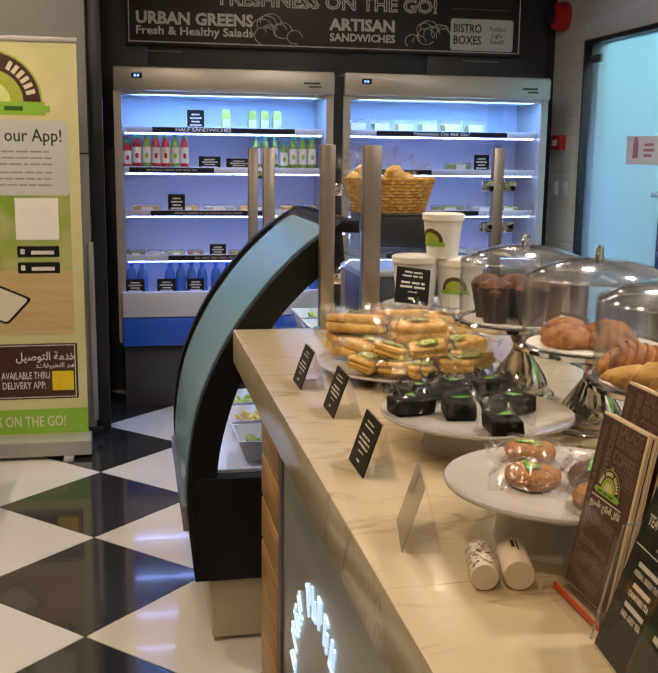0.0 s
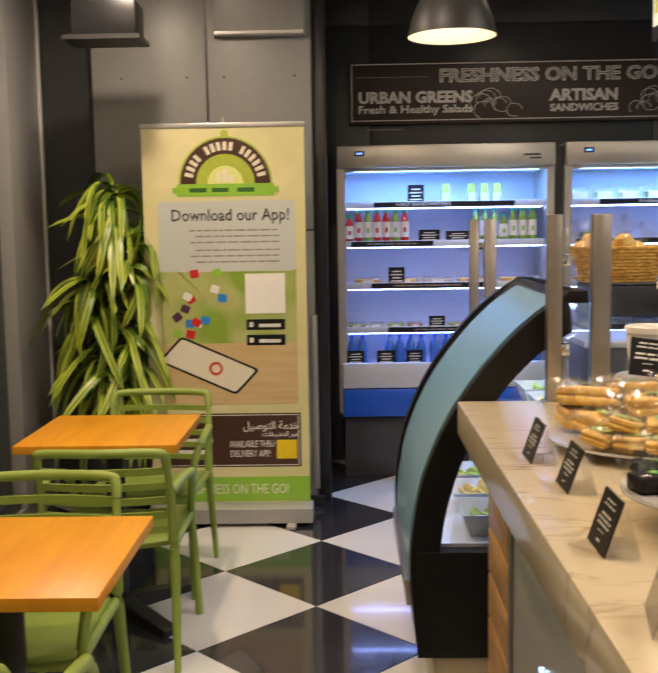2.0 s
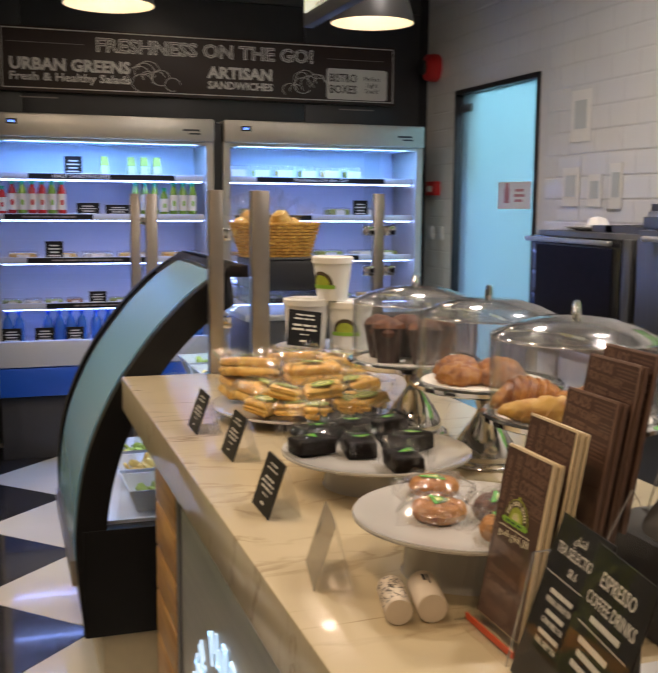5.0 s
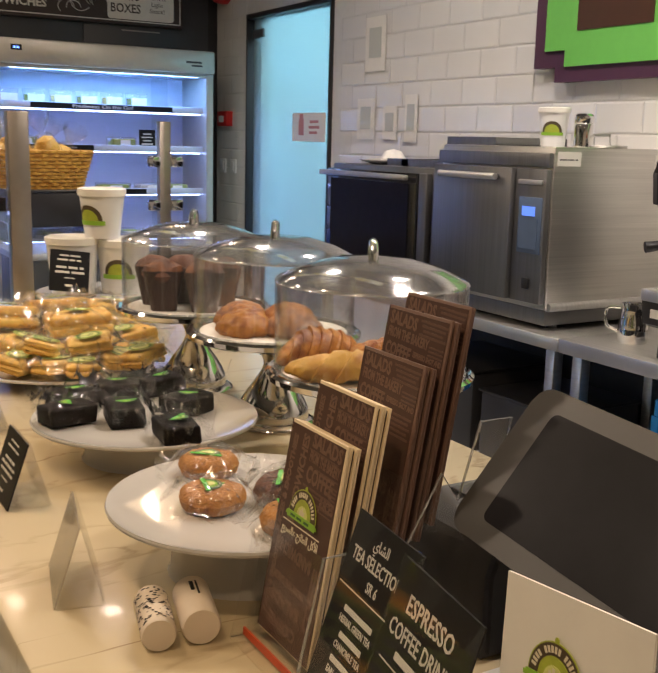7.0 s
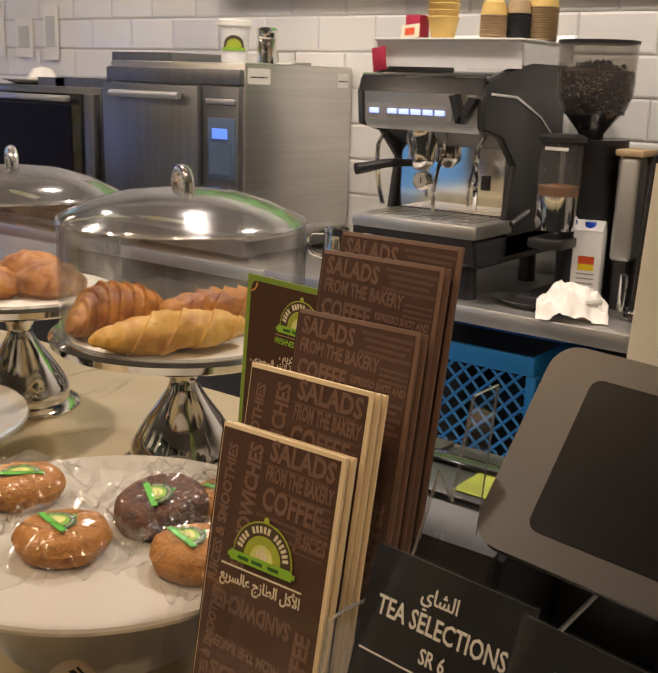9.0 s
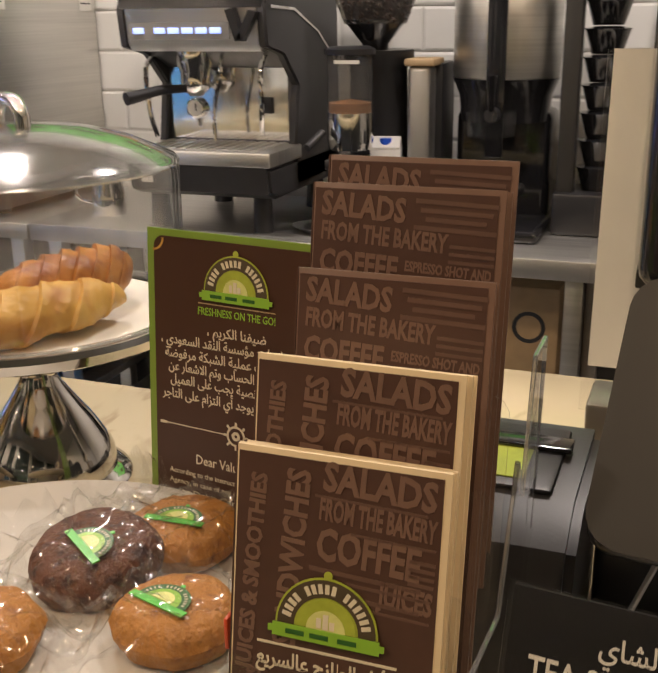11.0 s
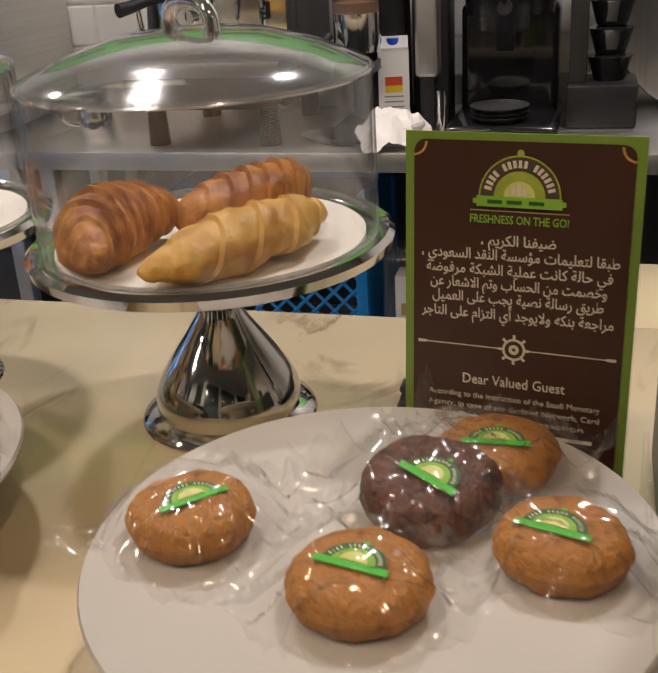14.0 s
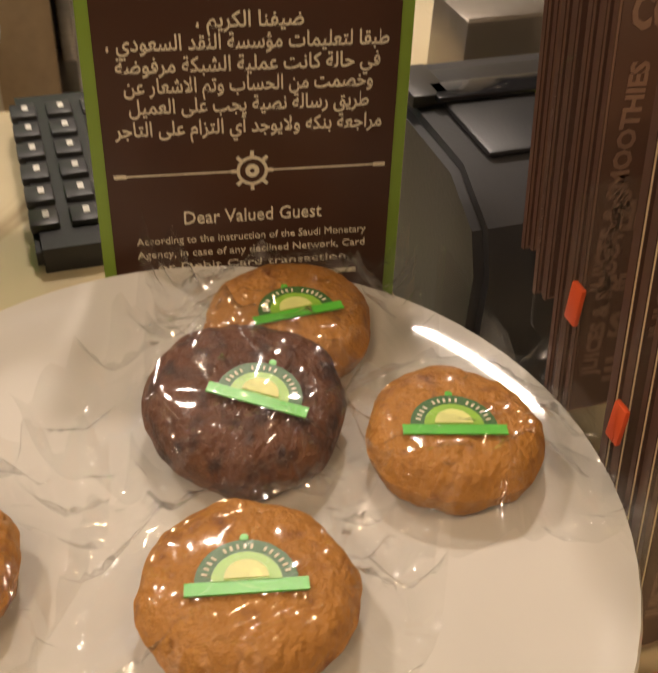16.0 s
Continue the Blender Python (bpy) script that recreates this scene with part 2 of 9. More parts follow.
def material(name, colour, rough=0.5, metal=0.0, spread=0.06, grain=30.0, stain=2.5, bump=0.0, bump_scale=80.0, spec=0.5, coat=0.0, emit=None, power=0.0, stretch=(1, 1, 1), rough_var=0.08, per_object=0.0, trans=0.0, sub=0.0):
    """A surface with variation at two scales, fine relief and uneven gloss."""
    mat = bpy.data.materials.new(name)
    mat.use_nodes = True
    nt = mat.node_tree
    N, L = nt.nodes, nt.links
    b = N["Principled BSDF"]
    b.inputs["Metallic"].default_value = metal
    b.inputs["Specular IOR Level"].default_value = spec
    b.inputs["Coat Weight"].default_value = coat
    b.inputs["Transmission Weight"].default_value = trans
    b.inputs["Subsurface Weight"].default_value = sub
    if sub:
        b.inputs["Subsurface Radius"].default_value = (0.01, 0.006, 0.003)
    co = N.new("ShaderNodeTexCoord")
    mp = N.new("ShaderNodeMapping")
    mp.inputs["Scale"].default_value = stretch
    L.new(co.outputs["Object"], mp.inputs[0])

    def cloud(scale, detail):
        n = N.new("ShaderNodeTexNoise")
        n.inputs["Scale"].default_value, n.inputs["Detail"].default_value = scale, detail
        L.new(mp.outputs[0], n.inputs["Vector"])
        return n

    fine, broad = cloud(grain, 5), cloud(stain, 3)
    add = N.new("ShaderNodeMath")
    add.operation = "ADD"
    L.new(fine.outputs[0], add.inputs[0])
    L.new(broad.outputs[0], add.inputs[1])
    rng = N.new("ShaderNodeMapRange")
    rng.inputs[1].default_value, rng.inputs[2].default_value = 0.6, 1.4
    rng.inputs[3].default_value, rng.inputs[4].default_value = 1 - spread, 1 + spread
    L.new(add.outputs[0], rng.inputs[0])
    last = rng.outputs[0]
    if per_object:
        info = N.new("ShaderNodeObjectInfo")
        pr = N.new("ShaderNodeMapRange")
        pr.inputs[3].default_value, pr.inputs[4].default_value = 1 - per_object, 1 + per_object
        L.new(info.outputs["Random"], pr.inputs[0])
        mul = N.new("ShaderNodeMath")
        mul.operation = "MULTIPLY"
        L.new(pr.outputs[0], mul.inputs[0])
        L.new(last, mul.inputs[1])
        last = mul.outputs[0]
    mix = N.new("ShaderNodeMix")
    mix.data_type, mix.blend_type = "RGBA", "MULTIPLY"
    mix.inputs[0].default_value = 1
    mix.inputs[6].default_value = (*colour, 1)
    L.new(last, mix.inputs[7])
    L.new(mix.outputs[2], b.inputs["Base Color"])
    rr = N.new("ShaderNodeMapRange")
    rr.inputs[3].default_value, rr.inputs[4].default_value = max(0.02, rough - rough_var), min(1, rough + rough_var)
    L.new(broad.outputs[0], rr.inputs[0])
    L.new(rr.outputs[0], b.inputs["Roughness"])
    if bump:
        bn = N.new("ShaderNodeBump")
        bn.inputs["Strength"].default_value = 0.6
        bn.inputs["Distance"].default_value = bump
        L.new(cloud(bump_scale, 4).outputs[0], bn.inputs["Height"])
        L.new(bn.outputs[0], b.inputs["Normal"])
    if emit:
        b.inputs["Emission Color"].default_value = (*emit, 1)
        b.inputs["Emission Strength"].default_value = power
    M[name] = mat
    return mat


def clear(name, tint=(1, 1, 1), gloss=0.08, rough=0.02, bump=0.0, bump_scale=40.0, rim=0.75, veil=0.0, veil_colour=(0.9, 0.95, 1)):
    """A thin clear sheet: light passes straight through, with Fresnel gloss on it and, for film, folds."""
    mat = bpy.data.materials.new(name)
    mat.use_nodes = True
    nt = mat.node_tree
    N, L = nt.nodes, nt.links
    N.remove(N["Principled BSDF"])
    tr, gl, fr, mix = N.new("ShaderNodeBsdfTransparent"), N.new("ShaderNodeBsdfGlossy"), N.new("ShaderNodeLayerWeight"), N.new("ShaderNodeMixShader")
    tr.inputs[0].default_value = (*tint, 1)
    gl.inputs["Roughness"].default_value = rough
    fr.inputs[0].default_value = 0.5
    edge = N.new("ShaderNodeMath")
    edge.operation = "POWER"
    edge.inputs[1].default_value = 4.5
    L.new(fr.outputs["Facing"], edge.inputs[0])
    part_of = N.new("ShaderNodeMath")
    part_of.operation = "MULTIPLY"
    part_of.inputs[1].default_value = rim
    L.new(edge.outputs[0], part_of.inputs[0])
    boost = N.new("ShaderNodeMath")
    boost.operation = "ADD"
    boost.use_clamp = True
    boost.inputs[1].default_value = gloss
    L.new(part_of.outputs[0], boost.inputs[0])
    L.new(boost.outputs[0], mix.inputs[0])
    if bump:
        co, nz, bn = N.new("ShaderNodeTexCoord"), N.new("ShaderNodeTexNoise"), N.new("ShaderNodeBump")
        nz.inputs["Scale"].default_value, nz.inputs["Detail"].default_value, nz.inputs["Distortion"].default_value = bump_scale, 2, 1.5
        bn.inputs["Distance"].default_value, bn.inputs["Strength"].default_value = bump, 1
        L.new(co.outputs["Object"], nz.inputs["Vector"])
        L.new(nz.outputs[0], bn.inputs["Height"])
        L.new(bn.outputs[0], gl.inputs["Normal"])
        L.new(bn.outputs[0], fr.inputs["Normal"])
    src = tr.outputs[0]
    if veil:
        df, vm = N.new("ShaderNodeBsdfDiffuse"), N.new("ShaderNodeMixShader")
        df.inputs[0].default_value = (*veil_colour, 1)
        vm.inputs[0].default_value = veil
        L.new(tr.outputs[0], vm.inputs[1])
        L.new(df.outputs[0], vm.inputs[2])
        src = vm.outputs[0]
    L.new(src, mix.inputs[1])
    L.new(gl.outputs[0], mix.inputs[2])
    L.new(mix.outputs[0], N["Material Output"].inputs[0])
    M[name] = mat
    return mat


def marble_material(name, base, vein, rough):
    mat = material(name, base, rough, spread=0.05, grain=9, stain=1.5, coat=0.15)
    nt = mat.node_tree
    N, L = nt.nodes, nt.links
    b = N["Principled BSDF"]
    co, warp, wave, ramp, mix = N.new("ShaderNodeTexCoord"), N.new("ShaderNodeTexNoise"), N.new("ShaderNodeTexNoise"), N.new("ShaderNodeValToRGB"), N.new("ShaderNodeMix")
    mp = N.new("ShaderNodeMapping")
    mp.inputs["Scale"].default_value = (1.5, 5.5, 3)
    mp.inputs["Rotation"].default_value = (0, 0, radians(24))
    L.new(co.outputs["Object"], mp.inputs[0])
    warp.inputs["Scale"].default_value, warp.inputs["Detail"].default_value = 2.0, 6
    wave.inputs["Scale"].default_value, wave.inputs["Detail"].default_value, wave.inputs["Distortion"].default_value = 0.9, 8, 1.2
    L.new(mp.outputs[0], wave.inputs["Vector"])
    ramp.color_ramp.elements[0].position, ramp.color_ramp.elements[0].color = 0.478, (0, 0, 0, 1)
    ramp.color_ramp.elements[1].position, ramp.color_ramp.elements[1].color = 0.512, (0, 0, 0, 1)
    e = ramp.color_ramp.elements.new(0.4965)
    e.color = (1, 1, 1, 1)
    L.new(wave.outputs[0], ramp.inputs[0])
    mul = N.new("ShaderNodeMath")
    mul.operation = "MULTIPLY"
    L.new(mp.outputs[0], warp.inputs["Vector"])
    pick = N.new("ShaderNodeMapRange")
    pick.inputs[1].default_value, pick.inputs[2].default_value, pick.inputs[4].default_value = 0.44, 0.64, 0.85
    L.new(warp.outputs[0], pick.inputs[0])
    L.new(ramp.outputs[0], mul.inputs[0])
    L.new(pick.outputs[0], mul.inputs[1])
    mix.data_type = "RGBA"
    old = b.inputs["Base Color"].links[0].from_socket
    L.new(mul.outputs[0], mix.inputs[0])
    L.new(old, mix.inputs[6])
    mix.inputs[7].default_value = (*vein, 1)
    L.new(mix.outputs[2], b.inputs["Base Color"])
    return mat


def two_tone(name, a, b_col, scale, rough, low=0.45, high=0.6, stretch=(1, 1, 1), bump=0.0, detail=6, pits=2.0):
    """Two colours in patches: wood grain, baked crust, chips in dough, striped leaves."""
    mat = material(name, a, rough, spread=0.1, grain=scale * 3, stain=scale * 0.4, stretch=stretch, bump=bump, bump_scale=scale * pits)
    nt = mat.node_tree
    N, L = nt.nodes, nt.links
    b = N["Principled BSDF"]
    co, mp, nz, mr, mix = N.new("ShaderNodeTexCoord"), N.new("ShaderNodeMapping"), N.new("ShaderNodeTexNoise"), N.new("ShaderNodeMapRange"), N.new("ShaderNodeMix")
    mp.inputs["Scale"].default_value = stretch
    mp.inputs["Location"].default_value = (3.1, 1.7, 0.4)
    L.new(co.outputs["Object"], mp.inputs[0])
    L.new(mp.outputs[0], nz.inputs["Vector"])
    nz.inputs["Scale"].default_value, nz.inputs["Detail"].default_value = scale, detail
    mr.inputs[1].default_value, mr.inputs[2].default_value = low, high
    L.new(nz.outputs[0], mr.inputs[0])
    mix.data_type = "RGBA"
    old = b.inputs["Base Color"].links[0].from_socket
    L.new(mr.outputs[0], mix.inputs[0])
    L.new(old, mix.inputs[6])
    mix.inputs[7].default_value = (*b_col, 1)
    L.new(mix.outputs[2], b.inputs["Base Color"])
    return mat


marble_material("marble", (0.63, 0.53, 0.345), (0.30, 0.21, 0.12), 0.22)
material("floor_white", (0.72, 0.70, 0.64), 0.10, spread=0.04, grain=6, stain=1.2, per_object=0.04, coat=0.3, rough_var=0.05)
material("floor_black", (0.030, 0.030, 0.036), 0.10, spread=0.35, grain=60, stain=3, per_object=0.15, coat=0.3, rough_var=0.05)
material("grout", (0.12, 0.115, 0.11), 0.8, bump=0.001)
material("dark_panel", (0.040, 0.041, 0.045), 0.38, spread=0.12, grain=14, stain=1.5)
material("grey_panel", (0.27, 0.265, 0.25), 0.42, spread=0.06, grain=20, stain=1.2)
material("light_metal_frame", (0.46, 0.45, 0.43), 0.35, metal=0.5, spread=0.06)
# paler than the grey frames: light on the mullions' edges, put into the colour
material("lit_edge_paint", (0.62, 0.62, 0.60), 0.4, metal=0.2, spread=0.05)
material("black_trim", (0.015, 0.015, 0.017), 0.35, spread=0.2)
material("wall_tile", (0.74, 0.73, 0.70), 0.14, spread=0.03, grain=5, stain=1, per_object=0.05, coat=0.3)
material("tile_grout", (0.66, 0.65, 0.62), 0.8)
material("plain_wall", (0.55, 0.54, 0.51), 0.6, spread=0.05, bump=0.0008)
material("ceiling_paint", (0.22, 0.22, 0.22), 0.8, spread=0.05)
material("steel", (0.66, 0.645, 0.61), 0.38, metal=1.0, spread=0.12, grain=3, stain=1.3, stretch=(1, 1, 60), bump=0.00006, bump_scale=6)
material("steel_flat", (0.66, 0.65, 0.63), 0.42, metal=1.0, spread=0.10, grain=4, stain=2, stretch=(40, 1, 1))
material("dark_steel", (0.22, 0.22, 0.225), 0.40, metal=0.9, spread=0.15, grain=4, stain=1.5, stretch=(1, 40, 1))
material("chrome", (0.82, 0.81, 0.79), 0.07, metal=1.0, spread=0.04, rough_var=0.04)
material("polished_steel", (0.66, 0.64, 0.61), 0.09, metal=1.0, spread=0.06, rough_var=0.05)
material("bronze_steel", (0.34, 0.30, 0.26), 0.34, metal=0.9, spread=0.08)
material("black_plastic", (0.018, 0.018, 0.020), 0.38, spread=0.15, bump=0.0002, bump_scale=400)
material("black_frame", (0.006, 0.006, 0.007), 0.42, spread=0.2, spec=0.25)
material("black_gloss", (0.012, 0.012, 0.014), 0.12, spread=0.1, coat=0.4)
material("charcoal_plastic", (0.036, 0.036, 0.039), 0.40, spread=0.1, bump=0.0002, bump_scale=300)
material("grey_bezel", (0.040, 0.038, 0.035), 0.36, metal=0.1, spread=0.08)
material("touch_pad", (0.09, 0.13, 0.21), 0.25, spread=0.08)
material("screen_dark", (0.008, 0.007, 0.009), 0.30, spread=0.3, spec=0.08, rough_var=0.02)
material("white_plastic", (0.74, 0.74, 0.73), 0.35, spread=0.04)
material("porcelain", (0.56, 0.54, 0.50), 0.10, spread=0.02, coat=0.3)
material("paper", (0.80, 0.78, 0.72), 0.65, spread=0.05, bump=0.0003, bump_scale=120)
material("roll_paper", (0.76, 0.66, 0.53), 0.7, spread=0.05, bump=0.0003, bump_scale=120)
material("cream_paper", (0.76, 0.62, 0.40), 0.7, spread=0.06)
two_tone("table_wood", (0.76, 0.335, 0.012), (0.66, 0.265, 0.008), 3.0, 0.38, 0.36, 0.74, (7, 0.8, 1), detail=4)
two_tone("slat_wood", (0.50, 0.27, 0.075), (0.34, 0.16, 0.04), 5, 0.38, 0.42, 0.66, (1, 1, 9))
material("beige_laminate", (0.62, 0.54, 0.38), 0.4, spread=0.06)
material("chair_green", (0.27, 0.36, 0.060), 0.42, spread=0.05, bump=0.0002, bump_scale=300)
material("fridge_white", (0.58, 0.61, 0.70), 0.35, spread=0.03)
material("fridge_header", (0.52, 0.49, 0.43), 0.36, metal=0.5, spread=0.05)
material("fridge_blue", (0.02, 0.11, 0.62), 0.3, spread=0.05)
material("fridge_kick", (0.05, 0.05, 0.055), 0.5, spread=0.1)
material("led_cool", (0.8, 0.85, 1), 0.5, emit=(0.30, 0.42, 1.0), power=12)
material("led_display", (0.05, 0.1, 0.6), 0.4, emit=(0.15, 0.3, 1.0), power=3)
material("led_buttons", (0.4, 0.5, 1), 0.4, emit=(0.35, 0.45, 1.0), power=1.5)
material("lcd_blue", (0.05, 0.1, 0.5), 0.3, emit=(0.12, 0.25, 0.9), power=1.2)
material("sign_letters", (0.7, 0.85, 1), 0.4, emit=(0.50, 0.74, 1.0), power=0.9)
material("lamp_bulb", (1, 0.9, 0.7), 0.4, emit=(1.0, 0.80, 0.55), power=5)
material("lamp_inner", (0.62, 0.55, 0.42), 0.5, spread=0.04)
material("lamp_shell", (0.035, 0.034, 0.034), 0.45, spread=0.12)
material("menu_board", (0.75, 0.75, 0.60), 0.3, emit=(0.85, 0.85, 0.62), power=0.7)
material("menu_board_picture", (0.55, 0.50, 0.12), 0.3, emit=(0.50, 0.45, 0.10), power=0.6)
material("brown_print", (0.060, 0.026, 0.016), 0.35, spread=0.08)
material("brown_sign", (0.040, 0.026, 0.022), 0.45, spread=0.10)
material("black_print", (0.009, 0.008, 0.009), 0.45, spread=0.1, spec=0.25)
material("chalk_white", (0.70, 0.68, 0.63), 0.6, spread=0.08)
material("chalk_grey", (0.26, 0.23, 0.21), 0.6, spread=0.15)
material("cream_print", (0.72, 0.66, 0.50), 0.5, spread=0.05)
material("band_print", (0.075, 0.055, 0.030), 0.5, spread=0.05)
material("menu_print", (0.080, 0.040, 0.029), 0.42, spread=0.16, grain=60, stain=14)
material("menu_words", (0.19, 0.112, 0.082), 0.45, spread=0.12, grain=80)
material("menu_small_print", (0.135, 0.076, 0.056), 0.45, spread=0.12, grain=80)
material("sun_print", (0.38, 0.45, 0.05), 0.4, spread=0.15, grain=200, stain=60)
material("sun_pale", (0.66, 0.68, 0.24), 0.4, spread=0.1, grain=200, stain=60)
material("lime_print", (0.26, 0.50, 0.045), 0.35, spread=0.06)
material("bright_green_print", (0.09, 0.50, 0.04), 0.35, spread=0.06)
material("dark_green_print", (0.03, 0.12, 0.02), 0.4)
material("green_border", (0.20, 0.31, 0.045), 0.35, spread=0.06)
material("sign_green", (0.16, 0.52, 0.10), 0.35, spread=0.05)
material("sign_purple", (0.075, 0.028, 0.060), 0.4, spread=0.06)
two_tone("banner_cream", (0.66, 0.60, 0.33), (0.60, 0.58, 0.27), 3.5, 0.42, 0.40, 0.62)
material("banner_grey_blue", (0.52, 0.54, 0.50), 0.4, spread=0.05, grain=3, stain=2)
two_tone("banner_photo", (0.42, 0.44, 0.16), (0.22, 0.34, 0.035), 4.5, 0.42, 0.42, 0.60, detail=1)
two_tone("banner_wood", (0.60, 0.44, 0.22), (0.55, 0.38, 0.17), 4, 0.42, 0.4, 0.65, (1, 1, 8))
material("red_plastic", (0.55, 0.02, 0.02), 0.35, spread=0.06)
material("faded_red", (0.52, 0.22, 0.22), 0.6, spread=0.08)
material("magenta_paper", (0.42, 0.02, 0.06), 0.6, spread=0.08)
material("orange_strip", (0.58, 0.075, 0.02), 0.4, spread=0.06)
material("yellow_print", (0.75, 0.55, 0.01), 0.4)
material("blue_plastic", (0.015, 0.22, 0.62), 0.40, spread=0.06)
material("blue_cap", (0.02, 0.09, 0.62), 0.35)
material("water_blue", (0.10, 0.28, 0.80), 0.15, spread=0.1, trans=0.4)
material("green_cap", (0.03, 0.36, 0.20), 0.4)
material("juice_red", (0.50, 0.03, 0.03), 0.2, per_object=0.2)
material("juice_orange", (0.70, 0.28, 0.03), 0.2, per_object=0.2)
material("juice_green", (0.20, 0.36, 0.05), 0.2, per_object=0.2)
material("cup_paper_yellow", (0.66, 0.45, 0.14), 0.6, spread=0.05)
material("kraft", (0.42, 0.30, 0.17), 0.75, spread=0.12, grain=40)
material("coffee_beans", (0.035, 0.016, 0.008), 0.35, spread=0.3, grain=120, stain=40)
material("coffee_ground", (0.22, 0.10, 0.03), 0.9, spread=0.2)
two_tone("cookie", (0.40, 0.168, 0.022), (0.19, 0.062, 0.009), 110, 0.58, 0.54, 0.74, bump=0.0052, pits=2.2)
two_tone("cookie_chocolate", (0.105, 0.032, 0.009), (0.035, 0.010, 0.005), 120, 0.55, 0.46, 0.66, bump=0.005, pits=2.0)
two_tone("croissant", (0.47, 0.200, 0.032), (0.23, 0.066, 0.009), 48, 0.42, 0.42, 0.66, bump=0.0035, pits=3.5)
two_tone("pale_croissant", (0.62, 0.37, 0.075), (0.42, 0.18, 0.024), 40, 0.46, 0.46, 0.70, bump=0.0030, pits=3.5)
two_tone("bread", (0.74, 0.50, 0.13), (0.60, 0.33, 0.055), 26, 0.6, 0.42, 0.6, bump=0.002)
two_tone("crumble", (0.40, 0.17, 0.045), (0.20, 0.065, 0.016), 70, 0.5, 0.45, 0.6, bump=0.003)
two_tone("muffin", (0.10, 0.035, 0.018), (0.22, 0.075, 0.02), 40, 0.65, 0.5, 0.66, bump=0.003)
material("muffin_case", (0.045, 0.018, 0.012), 0.6, spread=0.2)
two_tone("black_cake", (0.008, 0.005, 0.004), (0.004, 0.003, 0.003), 90, 0.6, 0.45, 0.62, bump=0.003)
M["black_cake"].node_tree.nodes["Principled BSDF"].inputs["Specular IOR Level"].default_value = 0.15
two_tone("wicker", (0.62, 0.36, 0.075), (0.42, 0.21, 0.035), 60, 0.5, 0.42, 0.62)
two_tone("leaf", (0.060, 0.150, 0.016), (0.42, 0.48, 0.045), 60, 0.34, 0.52, 0.60, (1, 0.02, 0.02), detail=1)
material("stem", (0.16, 0.11, 0.06), 0.8, bump=0.002, bump_scale=60)
material("pot", (0.03, 0.03, 0.032), 0.4)
material("towel", (0.80, 0.77, 0.72), 0.85, spread=0.05, bump=0.002, bump_scale=60)
material("salad", (0.30, 0.36, 0.06), 0.6, spread=0.3, grain=90, per_object=0.3)
material("pasta", (0.66, 0.46, 0.12), 0.5, spread=0.2, grain=60)
material("carton_white", (0.72, 0.72, 0.71), 0.4, spread=0.04)
material("back_room", (0.70, 0.78, 0.80), 0.7, spread=0.04)
clear("glass", (0.96, 0.98, 0.98), 0.045, 0.01)
clear("acrylic", (0.985, 0.985, 0.98), 0.025, 0.03, veil=0.004)
clear("smoky_acrylic", (0.80, 0.78, 0.74), 0.06, 0.05, veil=0.18, veil_colour=(0.55, 0.50, 0.44))
clear("film", (0.99, 0.99, 0.985), 0.085, 0.11, veil=0.012, rim=0.36)
clear("dome_wall", (0.97, 0.97, 0.965), 0.055, 0.04, veil=0.015)
clear("thin_film", (0.99, 0.99, 0.99), 0.035, 0.12, rim=0.25)
clear("dome_clear", (0.93, 0.93, 0.925), 0.30, 0.10, veil=0.05)
clear("dome_edge", (0.85, 0.85, 0.84), 0.25, 0.06, veil=0.12)
clear("clear_pack", (0.97, 0.97, 0.96), 0.05, 0.08, bump=0.006, bump_scale=60, veil=0.10)
# greenish veil: the night panes' reflection, put in as colour
clear("dark_glass_sheen", (0.10, 0.12, 0.12), 0.10, 0.03, veil=0.30, veil_colour=(0.10, 0.13, 0.12))
# the blue veil paints the reflection on the case's front glass
clear("case_glass_sheen", (0.55, 0.72, 0.80), 0.012, 0.22, veil=0.72, veil_colour=(0.25, 0.47, 0.60))
clear("frosted", (0.62, 0.74, 0.78), 0.02, 0.35, veil=0.32, veil_colour=(0.68, 0.82, 0.84))
clear("hopper_clear", (0.80, 0.78, 0.75), 0.02, 0.05, veil=0.03)

# ---- the room ----
X0, X1, Y0, Y1 = -1.45, 3.10, -1.7, 6.52
solid("wall_south", xbox(X0 - 0.15, X1 + 0.15, Y0 - 0.15, Y0, 0, CEIL), M["plain_wall"], "plain grey wall behind the counter's end", "wall", kind="structure")
solid("ceiling", xbox(X0 - 0.15, X1 + 0.15, Y0 - 0.15, Y1 + 0.15, CEIL, CEIL + 0.1), M["ceiling_paint"], "dark grey painted ceiling", "ceiling", kind="structure")
floor = solid("floor", xbox(X0 - 0.15, X1 + 0.15, Y0 - 0.15, Y1 + 0.15, -0.10, -0.006), M["grout"], "polished black and white diagonal checkered floor", "floor", kind="structure")

